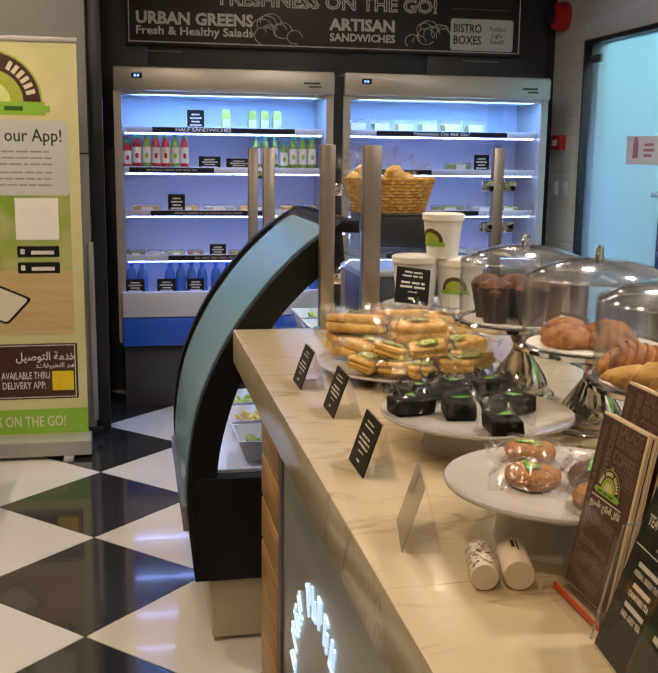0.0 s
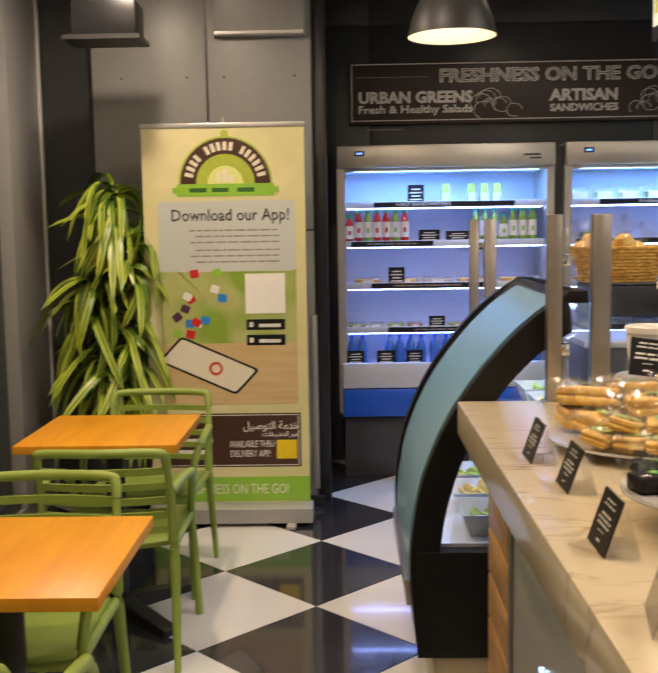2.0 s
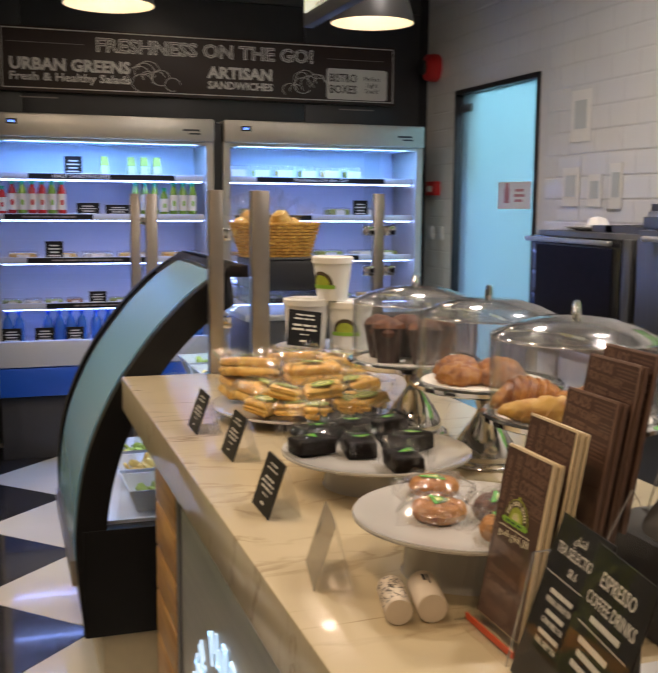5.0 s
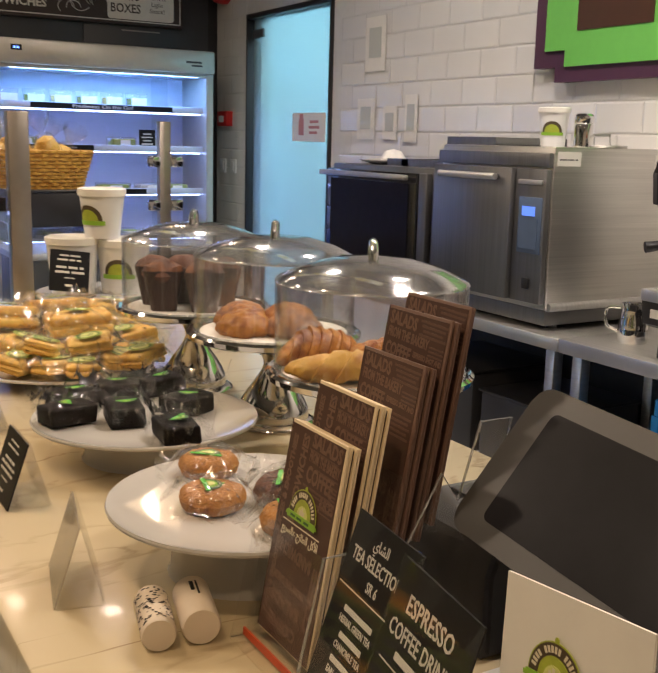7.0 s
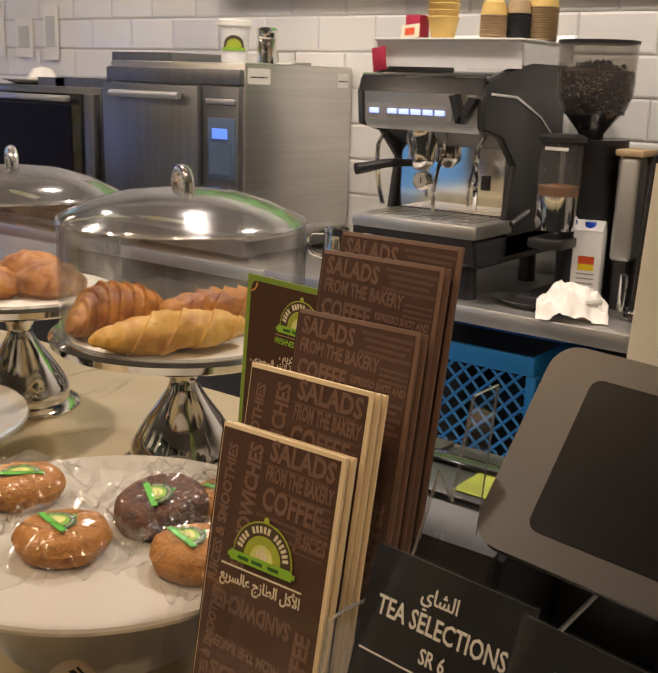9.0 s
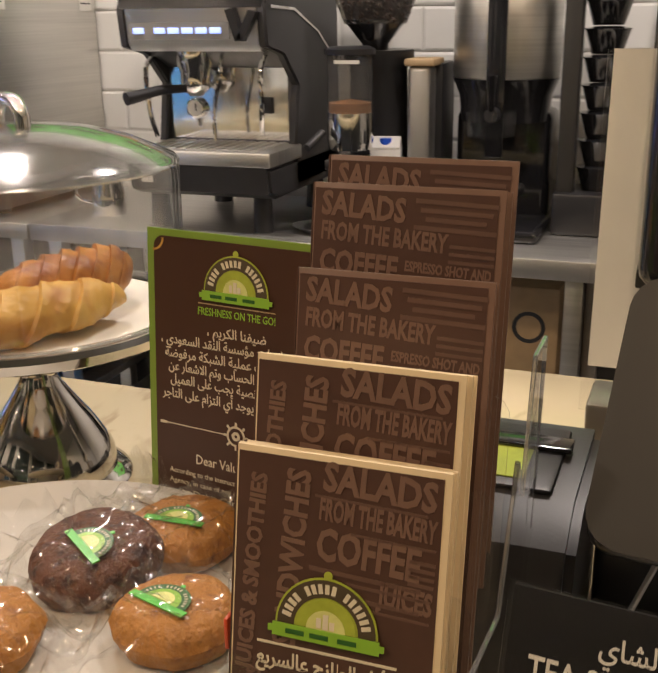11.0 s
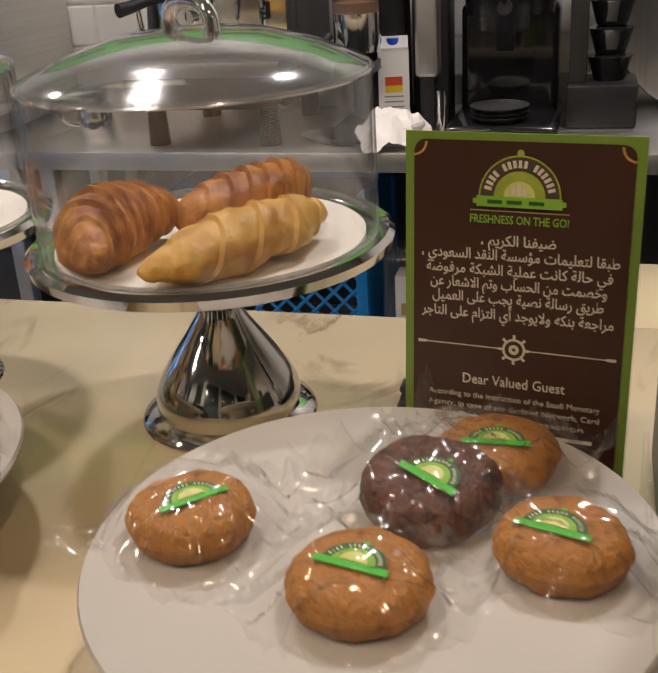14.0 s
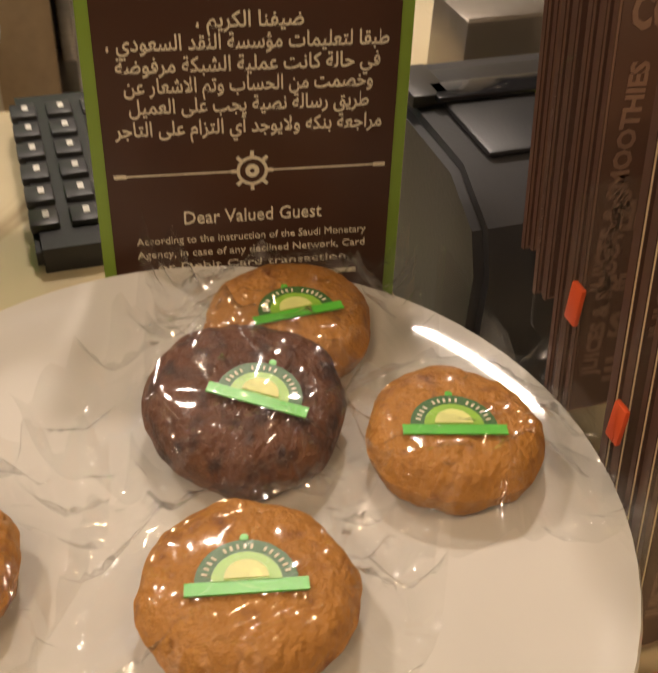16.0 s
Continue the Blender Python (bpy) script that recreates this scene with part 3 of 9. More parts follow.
# back wall of dark panels, with joints
north = solid("wall_north", xbox(-0.02, X1 + 0.15, Y1, Y1 + 0.15, 0, CEIL), M["black_trim"], "dark grey panelled wall behind the fridges", "wall", kind="structure")
for a, b in ((0.12, 0.40), (0.406, 2.2), (2.206, 3.03)):
    for z0, z1 in ((0.0, 1.55), (1.556, 2.80), (2.806, CEIL)):
        part("panel", xbox(a, b, Y1 - 0.014, Y1 + 0.001, z0 + 0.002, z1, 0.002), M["dark_panel"], north)

# grey clad pier behind the banner
pier = solid("wall_pier", xbox(-1.12, 0.07, 5.47, Y1 + 0.15, 0, CEIL), M["black_trim"], "grey panelled pier with dark joints", "wall", kind="structure")
for a, b in ((-1.11, -0.497), (-0.487, 0.064)):
    for z0, z1 in ((0.05, 1.52), (1.528, CEIL)):
        part("panel", xbox(a, b, 5.455, 5.471, z0, z1, 0.002), M["grey_panel"], pier)
for x in (-0.95, -0.60, -0.40, -0.024):
    part("panel_fixing", lathe([(0.0, 0.0), (0.006, 0.0), (0.006, 0.004), (0, 0.004)], seg=10), M["black_trim"], pier).matrix_basis = pose(x, 5.456, 2.345, 90)
part("corner_guard", xbox(0.045, 0.075, 5.44, 5.50, 0.09, 1.06, 0.003), M["light_metal_frame"], pier)
part("corner_strip", xbox(0.07, 0.14, 5.50, 5.56, 0, CEIL, 0.003), M["black_trim"], pier)
part("plinth", xbox(-1.11, 0.10, 5.43, 5.47, 0, 0.05, 0.003), M["black_trim"], pier)
box_unit = thing("wall_box", "flat pale grey metal cover box fixed on the panelled pier", "cover box", (-0.2, 5.45, 2.55))
part("box_body", xbox(-0.447, 0.037, 5.41, 5.455, 2.55, 2.95, 0.006), M["grey_panel"], box_unit)
part("box_lip", xbox(-0.44, 0.03, 5.405, 5.411, 2.56, 2.575), M["light_metal_frame"], box_unit)

# window wall: steel mullions and dark panes
west = solid("wall_west", xbox(X0 - 0.15, X0, Y0 - 0.15, Y1 + 0.15, 2.85, CEIL), M["grey_panel"], "shopfront head of grey metal", "wall", kind="structure")
solid("wall_west_base", xbox(X0 - 0.15, X0, Y0 - 0.15, Y1 + 0.15, -0.006, 0.10), M["grey_panel"], "low grey metal sill under the shop window", "wall", kind="structure")
edges = [(-1.7, -1.5), (-0.3, -0.1), (1.1, 1.3), (2.5, 2.75), (3.55, 4.42), (5.06, 5.60)]
win = thing("window_1", "tall dark shop window at night in grey metal frames", "window", (X0, 2, 0.1), kind="structure")
for ya, yb in edges:
    part("mullion", xbox(X0 - 0.12, X0 + 0.01, ya, yb - 0.03, 0.10, 2.85, 0.004), M["grey_panel"], win)
    # pale strip painted as the light along the mullion's edge
    part("mullion_edge", xbox(X0 - 0.12, X0 + 0.022, yb - 0.03, yb, 0.10, 2.85, 0.002), M["lit_edge_paint"], win)
for (_, a), (b, _) in zip(edges, edges[1:]):
    part("pane", xbox(X0 - 0.07, X0 - 0.06, a, b, 0.10, 2.85), M["dark_glass_sheen"], win).visible_shadow = False
    part("rail", xbox(X0 - 0.09, X0 - 0.02, a, b, 0.10, 0.18, 0.003), M["dark_panel"], win)
solid("wall_west_return", xbox(X0 - 0.15, -1.12, 5.62, 5.75, 0, CEIL), M["dark_panel"], "dark return wall beside the window", "wall", kind="structure")
beam = thing("wall_beam", "short black metal beam over the window", "beam", (-1.0, 4.9, 2.36))
part("beam_body", xbox(-1.02, -0.72, 4.75, 4.95, 2.44, 2.60, 0.006), M["black_trim"], beam)
part("beam_flange", xbox(-1.06, -0.70, 4.73, 4.97, 2.42, 2.441), M["lamp_shell"], beam)

# tiled wall on the service side, with the frosted door's opening
DY0, DY1, DZ = 4.985, 6.035, 2.255
for nm, bm in (("wall_east", xbox(X1, X1 + 0.15, Y0 - 0.15, DY0, 0, CEIL)), ("wall_east_end", xbox(X1, X1 + 0.15, DY1, Y1 + 0.15, 0, CEIL)), ("wall_east_head", xbox(X1, X1 + 0.15, DY0, DY1, DZ, CEIL))):
    ob = solid(nm, bm, M["tile_grout"], "glazed white tiled service wall", "wall", kind="structure")
    if nm == "wall_east":
        east = ob
door = thing("door_1", "closed frosted glass door glowing pale cyan", "door", (X1, 5.4, 0), kind="structure")
for bm in (xbox(X1 - 0.02, X1 + 0.08, DY0, DY0 + 0.018, 0, DZ, 0.003), xbox(X1 - 0.02, X1 + 0.08, DY1 - 0.018, DY1, 0, DZ, 0.003), xbox(X1 - 0.02, X1 + 0.08, DY0, DY1, DZ - 0.03, DZ, 0.003)):
    part("door_frame", bm, M["black_trim"], door)
pane = part("door_pane", xbox(X1 + 0.03, X1 + 0.042, DY0 + 0.018, DY1 - 0.018, 0.01, DZ - 0.03), M["frosted"], door, "frosted pale cyan glass leaf")
pane.visible_shadow = False
part("door_hinge", xbox(X1 + 0.018, X1 + 0.032, DY1 - 0.16, DY1 - 0.018, DZ - 0.14, DZ - 0.09, 0.003), M["dark_steel"], door)
for nm, bm in (("wall_store", xbox(X1 + 1.2, X1 + 1.3, 4.2, 6.6, 0, CEIL)), ("wall_store_south", xbox(X1 + 0.15, X1 + 1.2, 4.2, 4.3, 0, CEIL)), ("wall_store_north", xbox(X1 + 0.15, X1 + 1.2, 6.5, 6.6, 0, CEIL)), ("floor_store", xbox(X1 + 0.15, X1 + 1.3, 4.2, 6.6, -0.1, 0)), ("ceiling_store", xbox(X1 + 0.15, X1 + 1.3, 4.2, 6.6, CEIL, CEIL + 0.1))):
    solid(nm, bm, M["back_room"], "pale painted store room behind the door", "wall", kind="structure")
area_lamp("store_lamp", X1 + 0.65, 5.4, CEIL - 0.05, 0.9, 62, (0.62, 0.90, 1.0), size_y=0.6)
notice = thing("door_notice", "white paper notice with a red mark taped on the glass door", "notice", (X1 + 0.03, 5.29, 1.57))
part("notice_paper", xbox(X1 + 0.026, X1 + 0.029, 5.10, 5.49, 1.50, 1.66), M["paper"], notice)
part("notice_mark", bars_bm([(-0.09, 0.0, 0.06, 0.09), (-0.09, 0.06, 0.04, 0.03)], on_plane((X1 + 0.026, 5.29, 1.58), (0, -1, 0), (0, 0, 1))), M["faded_red"], notice)
part("notice_lines", bars_bm([(0.06, 0.03, 0.10, 0.015), (0.06, 0.0, 0.12, 0.015), (0.05, -0.03, 0.09, 0.015)], on_plane((X1 + 0.026, 5.29, 1.58), (0, -1, 0), (0, 0, 1))), M["faded_red"], notice)
alarm = thing("fire_call_point", "small red fire call point on the tiled wall", "call point", (X1, 6.33, 1.63))
part("call_point_box", xbox(X1 - 0.05, X1, 6.26, 6.41, 1.585, 1.68, 0.006), M["red_plastic"], alarm)
part("call_point_window", xbox(X1 - 0.053, X1 - 0.049, 6.30, 6.37, 1.61, 1.65), M["paper"], alarm)
bell = thing("alarm_bell", "round red alarm sounder high on the tiled wall", "alarm", (X1, 6.36, 2.44))
part("bell_shell", moved(lathe([(0, 0.10), (0.05, 0.10), (0.085, 0.08), (0.095, 0.03), (0.09, 0.0), (0, 0)], seg=28), pose(X1, 6.36, 2.44, 0, -90, 0)), M["red_plastic"], bell)
part("bell_mount", moved(lathe([(0, 0.02), (0.05, 0.02), (0.05, -0.0), (0, 0)], seg=20), pose(X1 - 0.10, 6.36, 2.44, 0, -90, 0)), M["black_plastic"], bell)
for yy, zz in ((6.40, 1.33), (6.24, 1.33)):
    sw = thing("wall_switch", "white plastic switch plate on the tiled wall", "switch", (X1, yy, zz), group="switch plates")
    part("plate", xbox(X1 - 0.012, X1, yy - 0.045, yy + 0.045, zz - 0.045, zz + 0.045, 0.003), M["white_plastic"], sw)
    part("rocker", xbox(X1 - 0.016, X1 - 0.011, yy - 0.02, yy + 0.02, zz - 0.03, zz + 0.03, 0.002), M["white_plastic"], sw)

# large green sign over the ovens
gs = thing("wall_sign", "large green plaque with dark purple border on the tiled wall", "sign", (X1, 2.3, 1.8))
outl = [(1.05, 1.745), (3.22, 1.745), (3.22, 1.80), (3.34, 1.80), (3.34, 2.35), (1.05, 2.35)]
part("sign_backing", prism(outl, "x", X1 - 0.05, X1 - 0.012), M["sign_purple"], gs)
inl = [(1.09, 1.80), (3.16, 1.80), (3.16, 1.86), (3.27, 1.86), (3.27, 2.30), (1.09, 2.30)]
part("sign_face", prism(inl, "x", X1 - 0.062, X1 - 0.051), M["sign_green"], gs)
part("sign_writing", bars_bm([(x, -0.02, w, 0.11) for x, w in ((-0.72, 0.36), (-0.30, 0.30), (0.22, 0.42), (0.72, 0.30))], on_plane((X1 - 0.062, 2.2, 2.0), (0, -1, 0), (0, 0, 1)), 0.004), M["brown_print"], gs)
for yy, zz, w, h in ((4.62, 1.62, 0.16, 0.2), (4.40, 1.60, 0.12, 0.16), (4.22, 1.62, 0.1, 0.22), (4.55, 1.98, 0.18, 0.26)):
    nt = thing("wall_notice", "small printed notice sheet fixed on the tiles", "notice", (X1 - 0.01, yy, zz), group="wall notices")
    part("sheet", xbox(X1 - 0.016, X1 - 0.013, yy - w / 2, yy + w / 2, zz - h / 2, zz + h / 2), M["paper"], nt)
    part("picture", xbox(X1 - 0.018, X1 - 0.0155, yy - w * 0.3, yy + w * 0.3, zz - h * 0.25, zz + h * 0.3), M["banner_grey_blue"], nt)

# ---- recessed ceiling lights ----
for x, y, k in SPOTS:
    dl = thing("downlight", "round recessed warm ceiling downlight, lit", "ceiling light", (x, y, CEIL), group="ceiling downlights")
    part("rim", lathe([(0.085, 0.0), (0.105, 0.0), (0.105, -0.012), (0.085, -0.012), (0.085, 0.0)], x, y, CEIL, 24), M["light_metal_frame"], dl)
    part("diffuser", lathe([(0, -0.002), (0.084, -0.002), (0.084, -0.006), (0, -0.006)], x, y, CEIL, 24), M["lamp_bulb"], dl)

# ---- pendant lamps ----
def pendant(x, y, z):
    p = thing("pendant_lamp", "black dome pendant lamp with cream inside, lit", "pendant lamp", (x, y, z), group="pendant lamps over the display case")
    prof = [(0.188, 0), (0.186, 0.02), (0.172, 0.075), (0.148, 0.13), (0.115, 0.19), (0.085, 0.235), (0.06, 0.26), (0.045, 0.30), (0.04, 0.36), (0, 0.365)]
    part("shade", lathe(prof, x, y, z, 48), M["lamp_shell"], p)
    inner = [(0.187, 0.001), (0.182, 0.02), (0.168, 0.073), (0.144, 0.127), (0.111, 0.186), (0.08, 0.23), (0.0, 0.25)]
    part("shade_lining", lathe(inner, x, y, z, 48), M["lamp_inner"], p, "cream enamel lining")
    part("bulb", lathe([(0, 0.09), (0.025, 0.095), (0.04, 0.12), (0.035, 0.15), (0.018, 0.18), (0.018, 0.2), (0, 0.2)], x, y, z, 20), M["lamp_bulb"], p)
    part("cord", rod([(x, y, z + 0.36), (x, y, CEIL)], 0.006, 8), M["black_plastic"], p)
    data = bpy.data.lights.new("pendant_glow", "POINT")
    data.energy, data.color, data.shadow_soft_size = 3, WARM, 0.05
    new("pendant_glow", data).location = (x, y, z + 0.05)


pendant(0.705, 4.4, 2.335)
pendant(1.88, 4.4, 2.335)

# ---- lit menu boards hanging over the counter ----
for k, (ya, yb, zb) in enumerate(((3.22, 3.86, 2.20), (2.42, 3.02, 2.20), (1.62, 2.22, 2.22))):
    mb = thing("menu_board", "hanging lit menu board with pale pictures in a dark frame", "menu board", (1.40, (ya + yb) / 2, zb), group="hanging menu boards")
    part("board_frame", xbox(1.39, 1.43, ya, yb, zb, zb + 0.55, 0.004), M["lamp_shell"], mb)
    part("board_face", xbox(1.384, 1.391, ya + 0.03, yb - 0.03, zb + 0.05, zb + 0.52), M["menu_board"], mb)
    part("board_picture", xbox(1.380, 1.3845, ya + 0.30, yb - 0.06, zb + 0.09, zb + 0.46), M["menu_board_picture"], mb)
    part("board_lines", bars_bm([(0.0, -0.225, 0.30, 0.012), (-0.05, -0.195, 0.2, 0.01)], on_plane((1.383, (ya + yb) / 2, zb + 0.28), (0, -1, 0), (0, 0, 1))), M["chalk_white"], mb)
    for y in (ya + 0.1, yb - 0.1):
        part("wire", rod([(1.41, y, zb + 0.55), (1.41, y, CEIL)], 0.003, 6), M["chrome"], mb)

# ---- sign over the fridges ----
sg = thing("fascia_sign", "dark brown wall sign with white chalk lettering", "sign", (1.55, Y1, 2.2))
SY = 6.45
part("sign_board", xbox(0.27, 2.83, SY + 0.004, Y1 - 0.015, 2.185, 2.57, 0.003), M["brown_sign"], sg)
for bm in (xbox(0.285, 2.815, SY, SY + 0.005, 2.552, 2.558), xbox(0.285, 2.815, SY, SY + 0.005, 2.203, 2.209), xbox(0.285, 0.291, SY, SY + 0.005, 2.203, 2.558), xbox(2.809, 2.815, SY, SY + 0.005, 2.203, 2.558)):
    part("border_line", bm, M["chalk_white"], sg)


def sign_at(x, z):
    return on_plane((x, SY + 0.004, z), (1, 0, 0), (0, 0, 1))


part("heading", text_bm("FRESHNESS ON THE GO!", 0.115, sign_at(1.545, 2.475), 0.002, 1.40, 0.035), M["chalk_white"], sg)
part("heading_fill", text_bm("FRESHNESS ON THE GO!", 0.115, sign_at(1.545, 2.475) @ pose(0, 0, 0.002), 0.001, 1.385, -0.022), M["brown_sign"], sg)
part("line_of_text", text_bm("URBAN GREENS", 0.098, sign_at(0.69, 2.345), 0.002, 0.72, 0.040), M["chalk_white"], sg)
part("line_of_text", text_bm("Fresh & Healthy Salads", 0.068, sign_at(0.69, 2.272), 0.002, 0.72, 0.022), M["chalk_white"], sg)
part("line_of_text", text_bm("ARTISAN", 0.098, sign_at(1.755, 2.345), 0.002, 0.43, 0.040), M["chalk_white"], sg)
part("line_of_text", text_bm("SANDWICHES", 0.065, sign_at(1.755, 2.268), 0.002, 0.43, 0.030), M["chalk_white"], sg)
for x, w in ((-1.0, 0.45), (1.0, 0.40)):
    part("rule", bars_bm([(x, 0, w, 0.004)], sign_at(1.545, 2.475)), M["chalk_grey"], sg)
plq = part("box_panel", card_bm(0.43, 0.20, sign_at(2.555, 2.315), 0.003, 0.02), M["chalk_white"], sg)
part("line_of_text", text_bm("BISTRO", 0.075, sign_at(2.455, 2.352) @ pose(0, 0, 0.003), 0.001, 0.19, 0.015), M["brown_sign"], plq)
part("line_of_text", text_bm("BOXES", 0.075, sign_at(2.455, 2.278) @ pose(0, 0, 0.003), 0.001, 0.19, 0.015), M["brown_sign"], plq)
part("line_of_text", text_bm("Perfect\nLight\nSnack!", 0.04, sign_at(2.66, 2.315) @ pose(0, 0, 0.003), 0.001), M["brown_sign"], plq)
# chalk drawings of food
for cx, w, seed in ((1.24, 0.34, 1), (2.19, 0.27, 2)):
    rng = random.Random(seed)
    bm = bmesh.new()
    for i in range(9):
        ox, oz, rr = cx + rng.uniform(-w / 2.4, w / 2.4), 2.31 + rng.uniform(-0.05, 0.035), rng.uniform(0.025, 0.06)
        n = 22
        pts = [(ox + rr * 1.2 * math.cos(2 * math.pi * k / n), SY + 0.001, oz + rr * math.sin(2 * math.pi * k / n)) for k in range(int(n * rng.uniform(0.55, 1.0)))]
        rod(pts, 0.0022, 4, bm)
    part("chalk_drawing", bm, M["chalk_white"], sg)
for x, w in ((-1.05, 0.22), (1.02, 0.25)):
    part("small_print", bars_bm([(x, 0, w, 0.008)], on_plane((1.55, Y1 - 0.016, 2.155), (1, 0, 0), (0, 0, 1))), M["chalk_grey"], sg)


# ---- open fridges ----
FY, FB = 6.05, 6.48


def open_fridge(x0, x1):
    f = thing("open_fridge", "open white multideck fridge, lit cold blue, with blue lower band", "fridge", ((x0 + x1) / 2, FY, 0), group="open display fridges")
    t = 0.045
    for a, b in ((x0, x0 + t), (x1 - t, x1)):
        part("side_panel", prism([(FY, 0.40), (FB, 0.40), (FB, 2.0), (FY, 2.0)], "x", a, b, bev=0.004), M["fridge_header"], f)
    part("back_panel", xbox(x0 + t, x1 - t, FB - 0.03, FB, 0.10, 1.98), M["fridge_white"], f)
    for i in range(46):
        part("back_rib", xbox(x0 + t, x1 - t, FB - 0.034, FB - 0.029, 0.72 + i * 0.025, 0.732 + i * 0.025), M["fridge_white"], f) if i % 2 == 0 else None
    hd = part("header", xbox(x0, x1, FY - 0.03, FB, 1.885, 2.02, 0.012), M["fridge_header"], f, "brushed champagne header panel")
    part("temperature_display", xbox(x0 + 0.105, x0 + 0.165, FY - 0.033, FY - 0.029, 1.955, 1.985), M["black_gloss"], hd)
    part("temperature_digits", bars_bm([(-0.010, 0, 0.012, 0.012), (0.008, 0, 0.012, 0.012)], on_plane((x0 + 0.135, FY - 0.033, 1.97), (1, 0, 0), (0, 0, 1)), 0.001), M["led_display"], hd)
    part("maker_mark", bars_bm([(0, 0, 0.10, 0.012), (0.02, -0.02, 0.07, 0.01)], on_plane((x1 - 0.14, FY - 0.03, 1.95), (1, 0, 0), (0, 0, 1))), M["dark_panel"], hd)
    part("header_light", xbox(x0 + 0.06, x1 - 0.06, FY + 0.03, FY + 0.05, 1.876, 1.884), M["led_cool"], f)
    part("light_lip", xbox(x0 + t, x1 - t, FY + 0.006, FY + 0.018, 1.862, 1.886, 0.002), M["fridge_header"], f)
    part("roof", xbox(x0 + t, x1 - t, FY + 0.06, FB - 0.03, 1.868, 1.884), M["fridge_white"], f)
    part("deck", xbox(x0 + t, x1 - t, FY - 0.02, FB - 0.03, 0.66, 0.69, 0.004), M["fridge_white"], f)
    part("front_sill", xbox(x0 + 0.02, x1 - 0.02, FY - 0.05, FY - 0.01, 0.56, 0.715, 0.01), M["fridge_white"], f)
    part("blue_band", xbox(x0 + 0.02, x1 - 0.02, FY - 0.045, FY, 0.385, 0.555, 0.008), M["fridge_blue"], f, "bright blue lower panel")
    part("kick_panel", xbox(x0 + 0.03, x1 - 0.03, FY + 0.02, FY + 0.06, 0.0, 0.38, 0.003), M["fridge_kick"], f)
    for i in range(9):
        part("grille_slat", xbox(x0 + 0.38, x0 + 0.75, FY + 0.013, FY + 0.021, 0.06 + i * 0.032, 0.075 + i * 0.032), M["black_plastic"], f)
    for n, z in enumerate((1.665, 1.43, 1.175, 0.905)):
        sh = part("shelf", xbox(x0 + 0.05, x1 - 0.05, FY + 0.06, FB - 0.035, z - 0.012, z, 0.002), M["fridge_white"], f)
        part("price_rail", xbox(x0 + 0.05, x1 - 0.05, FY + 0.045, FY + 0.061, z - 0.016, z + 0.022, 0.002), M["fridge_white"], sh)
        part("shelf_light", xbox(x0 + 0.06, x1 - 0.06, FY + 0.075, FY + 0.10, z - 0.024, z - 0.013), M["led_cool"], sh)
        st, w = ((0.22, 0.85), (0.08, 0.50), (0.20, 0.70), (0.30, 0.80))[n]
        stp = part("shelf_strip", xbox(x0 + st, x0 + st + w, FY + 0.041, FY + 0.0455, z - 0.012, z + 0.018), M["black_print"], sh)
        if n == 0 and x0 < 1:
            part("strip_text", text_bm("HALF SANDWICHES", 0.03, on_plane((x0 + st + 0.3, FY + 0.041, z + 0.003), (1, 0, 0), (0, 0, 1)), 0.001, 0.33, 0.01), M["chalk_white"], sh)
        elif n == 0:
            part("strip_text", text_bm("Freshness On the Go!", 0.03, on_plane((x0 + st + 0.42, FY + 0.041, z + 0.003), (1, 0, 0), (0, 0, 1)), 0.001, 0.36, 0.01), M["chalk_white"], sh)
        else:
            part("strip_text", bars_bm(word_bars(random.Random(n), 0.003, -w * 0.3, w * 0.3, 0.014), on_plane((x0 + st + w / 2, FY + 0.041, z), (1, 0, 0), (0, 0, 1)), 0.001), M["chalk_grey"], sh)
    data = area_lamp("fridge_light", (x0 + x1) / 2, FY + 0.02, 1.87, x1 - x0 - 0.2, 15, COOL, size_y=0.05, rx=18)
    return f


open_fridge(0.19, 1.49)
open_fridge(1.55, 2.87)
filler = solid("fridge_filler", xbox(1.492, 1.548, FY + 0.02, FB, 0, 2.0), M["black_trim"], "narrow black filler strip between the fridges", "filler")
glass_side = thing("fridge_end_glass", "clear glass end panel inside the open fridge", "glass panel", (2.60, 6.1, 0.7))
part("end_pane", xbox(2.61, 2.615, FY + 0.11, FB - 0.04, 0.70, 1.86), M["glass"], glass_side)

# ---- roll-up banner ----
bn = thing("roll_up_banner", "tall roll-up banner advertising an app, in cream and green", "banner", (-0.37, 5.12, 0))
BX0, BX1, BY = -0.79, 0.035, 5.12
bc = (BX0 + BX1) / 2
part("banner_sheet", xbox(BX0, BX1, BY, BY + 0.003, 0.10, 2.05), M["banner_cream"], bn, "printed cream sheet")
part("top_rail", xbox(BX0 - 0.004, BX1 + 0.004, BY - 0.006, BY + 0.012, 2.045, 2.07, 0.004), M["light_metal_frame"], bn)
part("base_case", prism([(BY - 0.09, 0.02), (BY + 0.09, 0.02), (BY + 0.08, 0.09), (BY + 0.03, 0.11), (BY - 0.03, 0.11), (BY - 0.08, 0.09)], "x", BX0 - 0.01, BX1 + 0.015, bev=0.003), M["light_metal_frame"], bn, "satin aluminium base case")
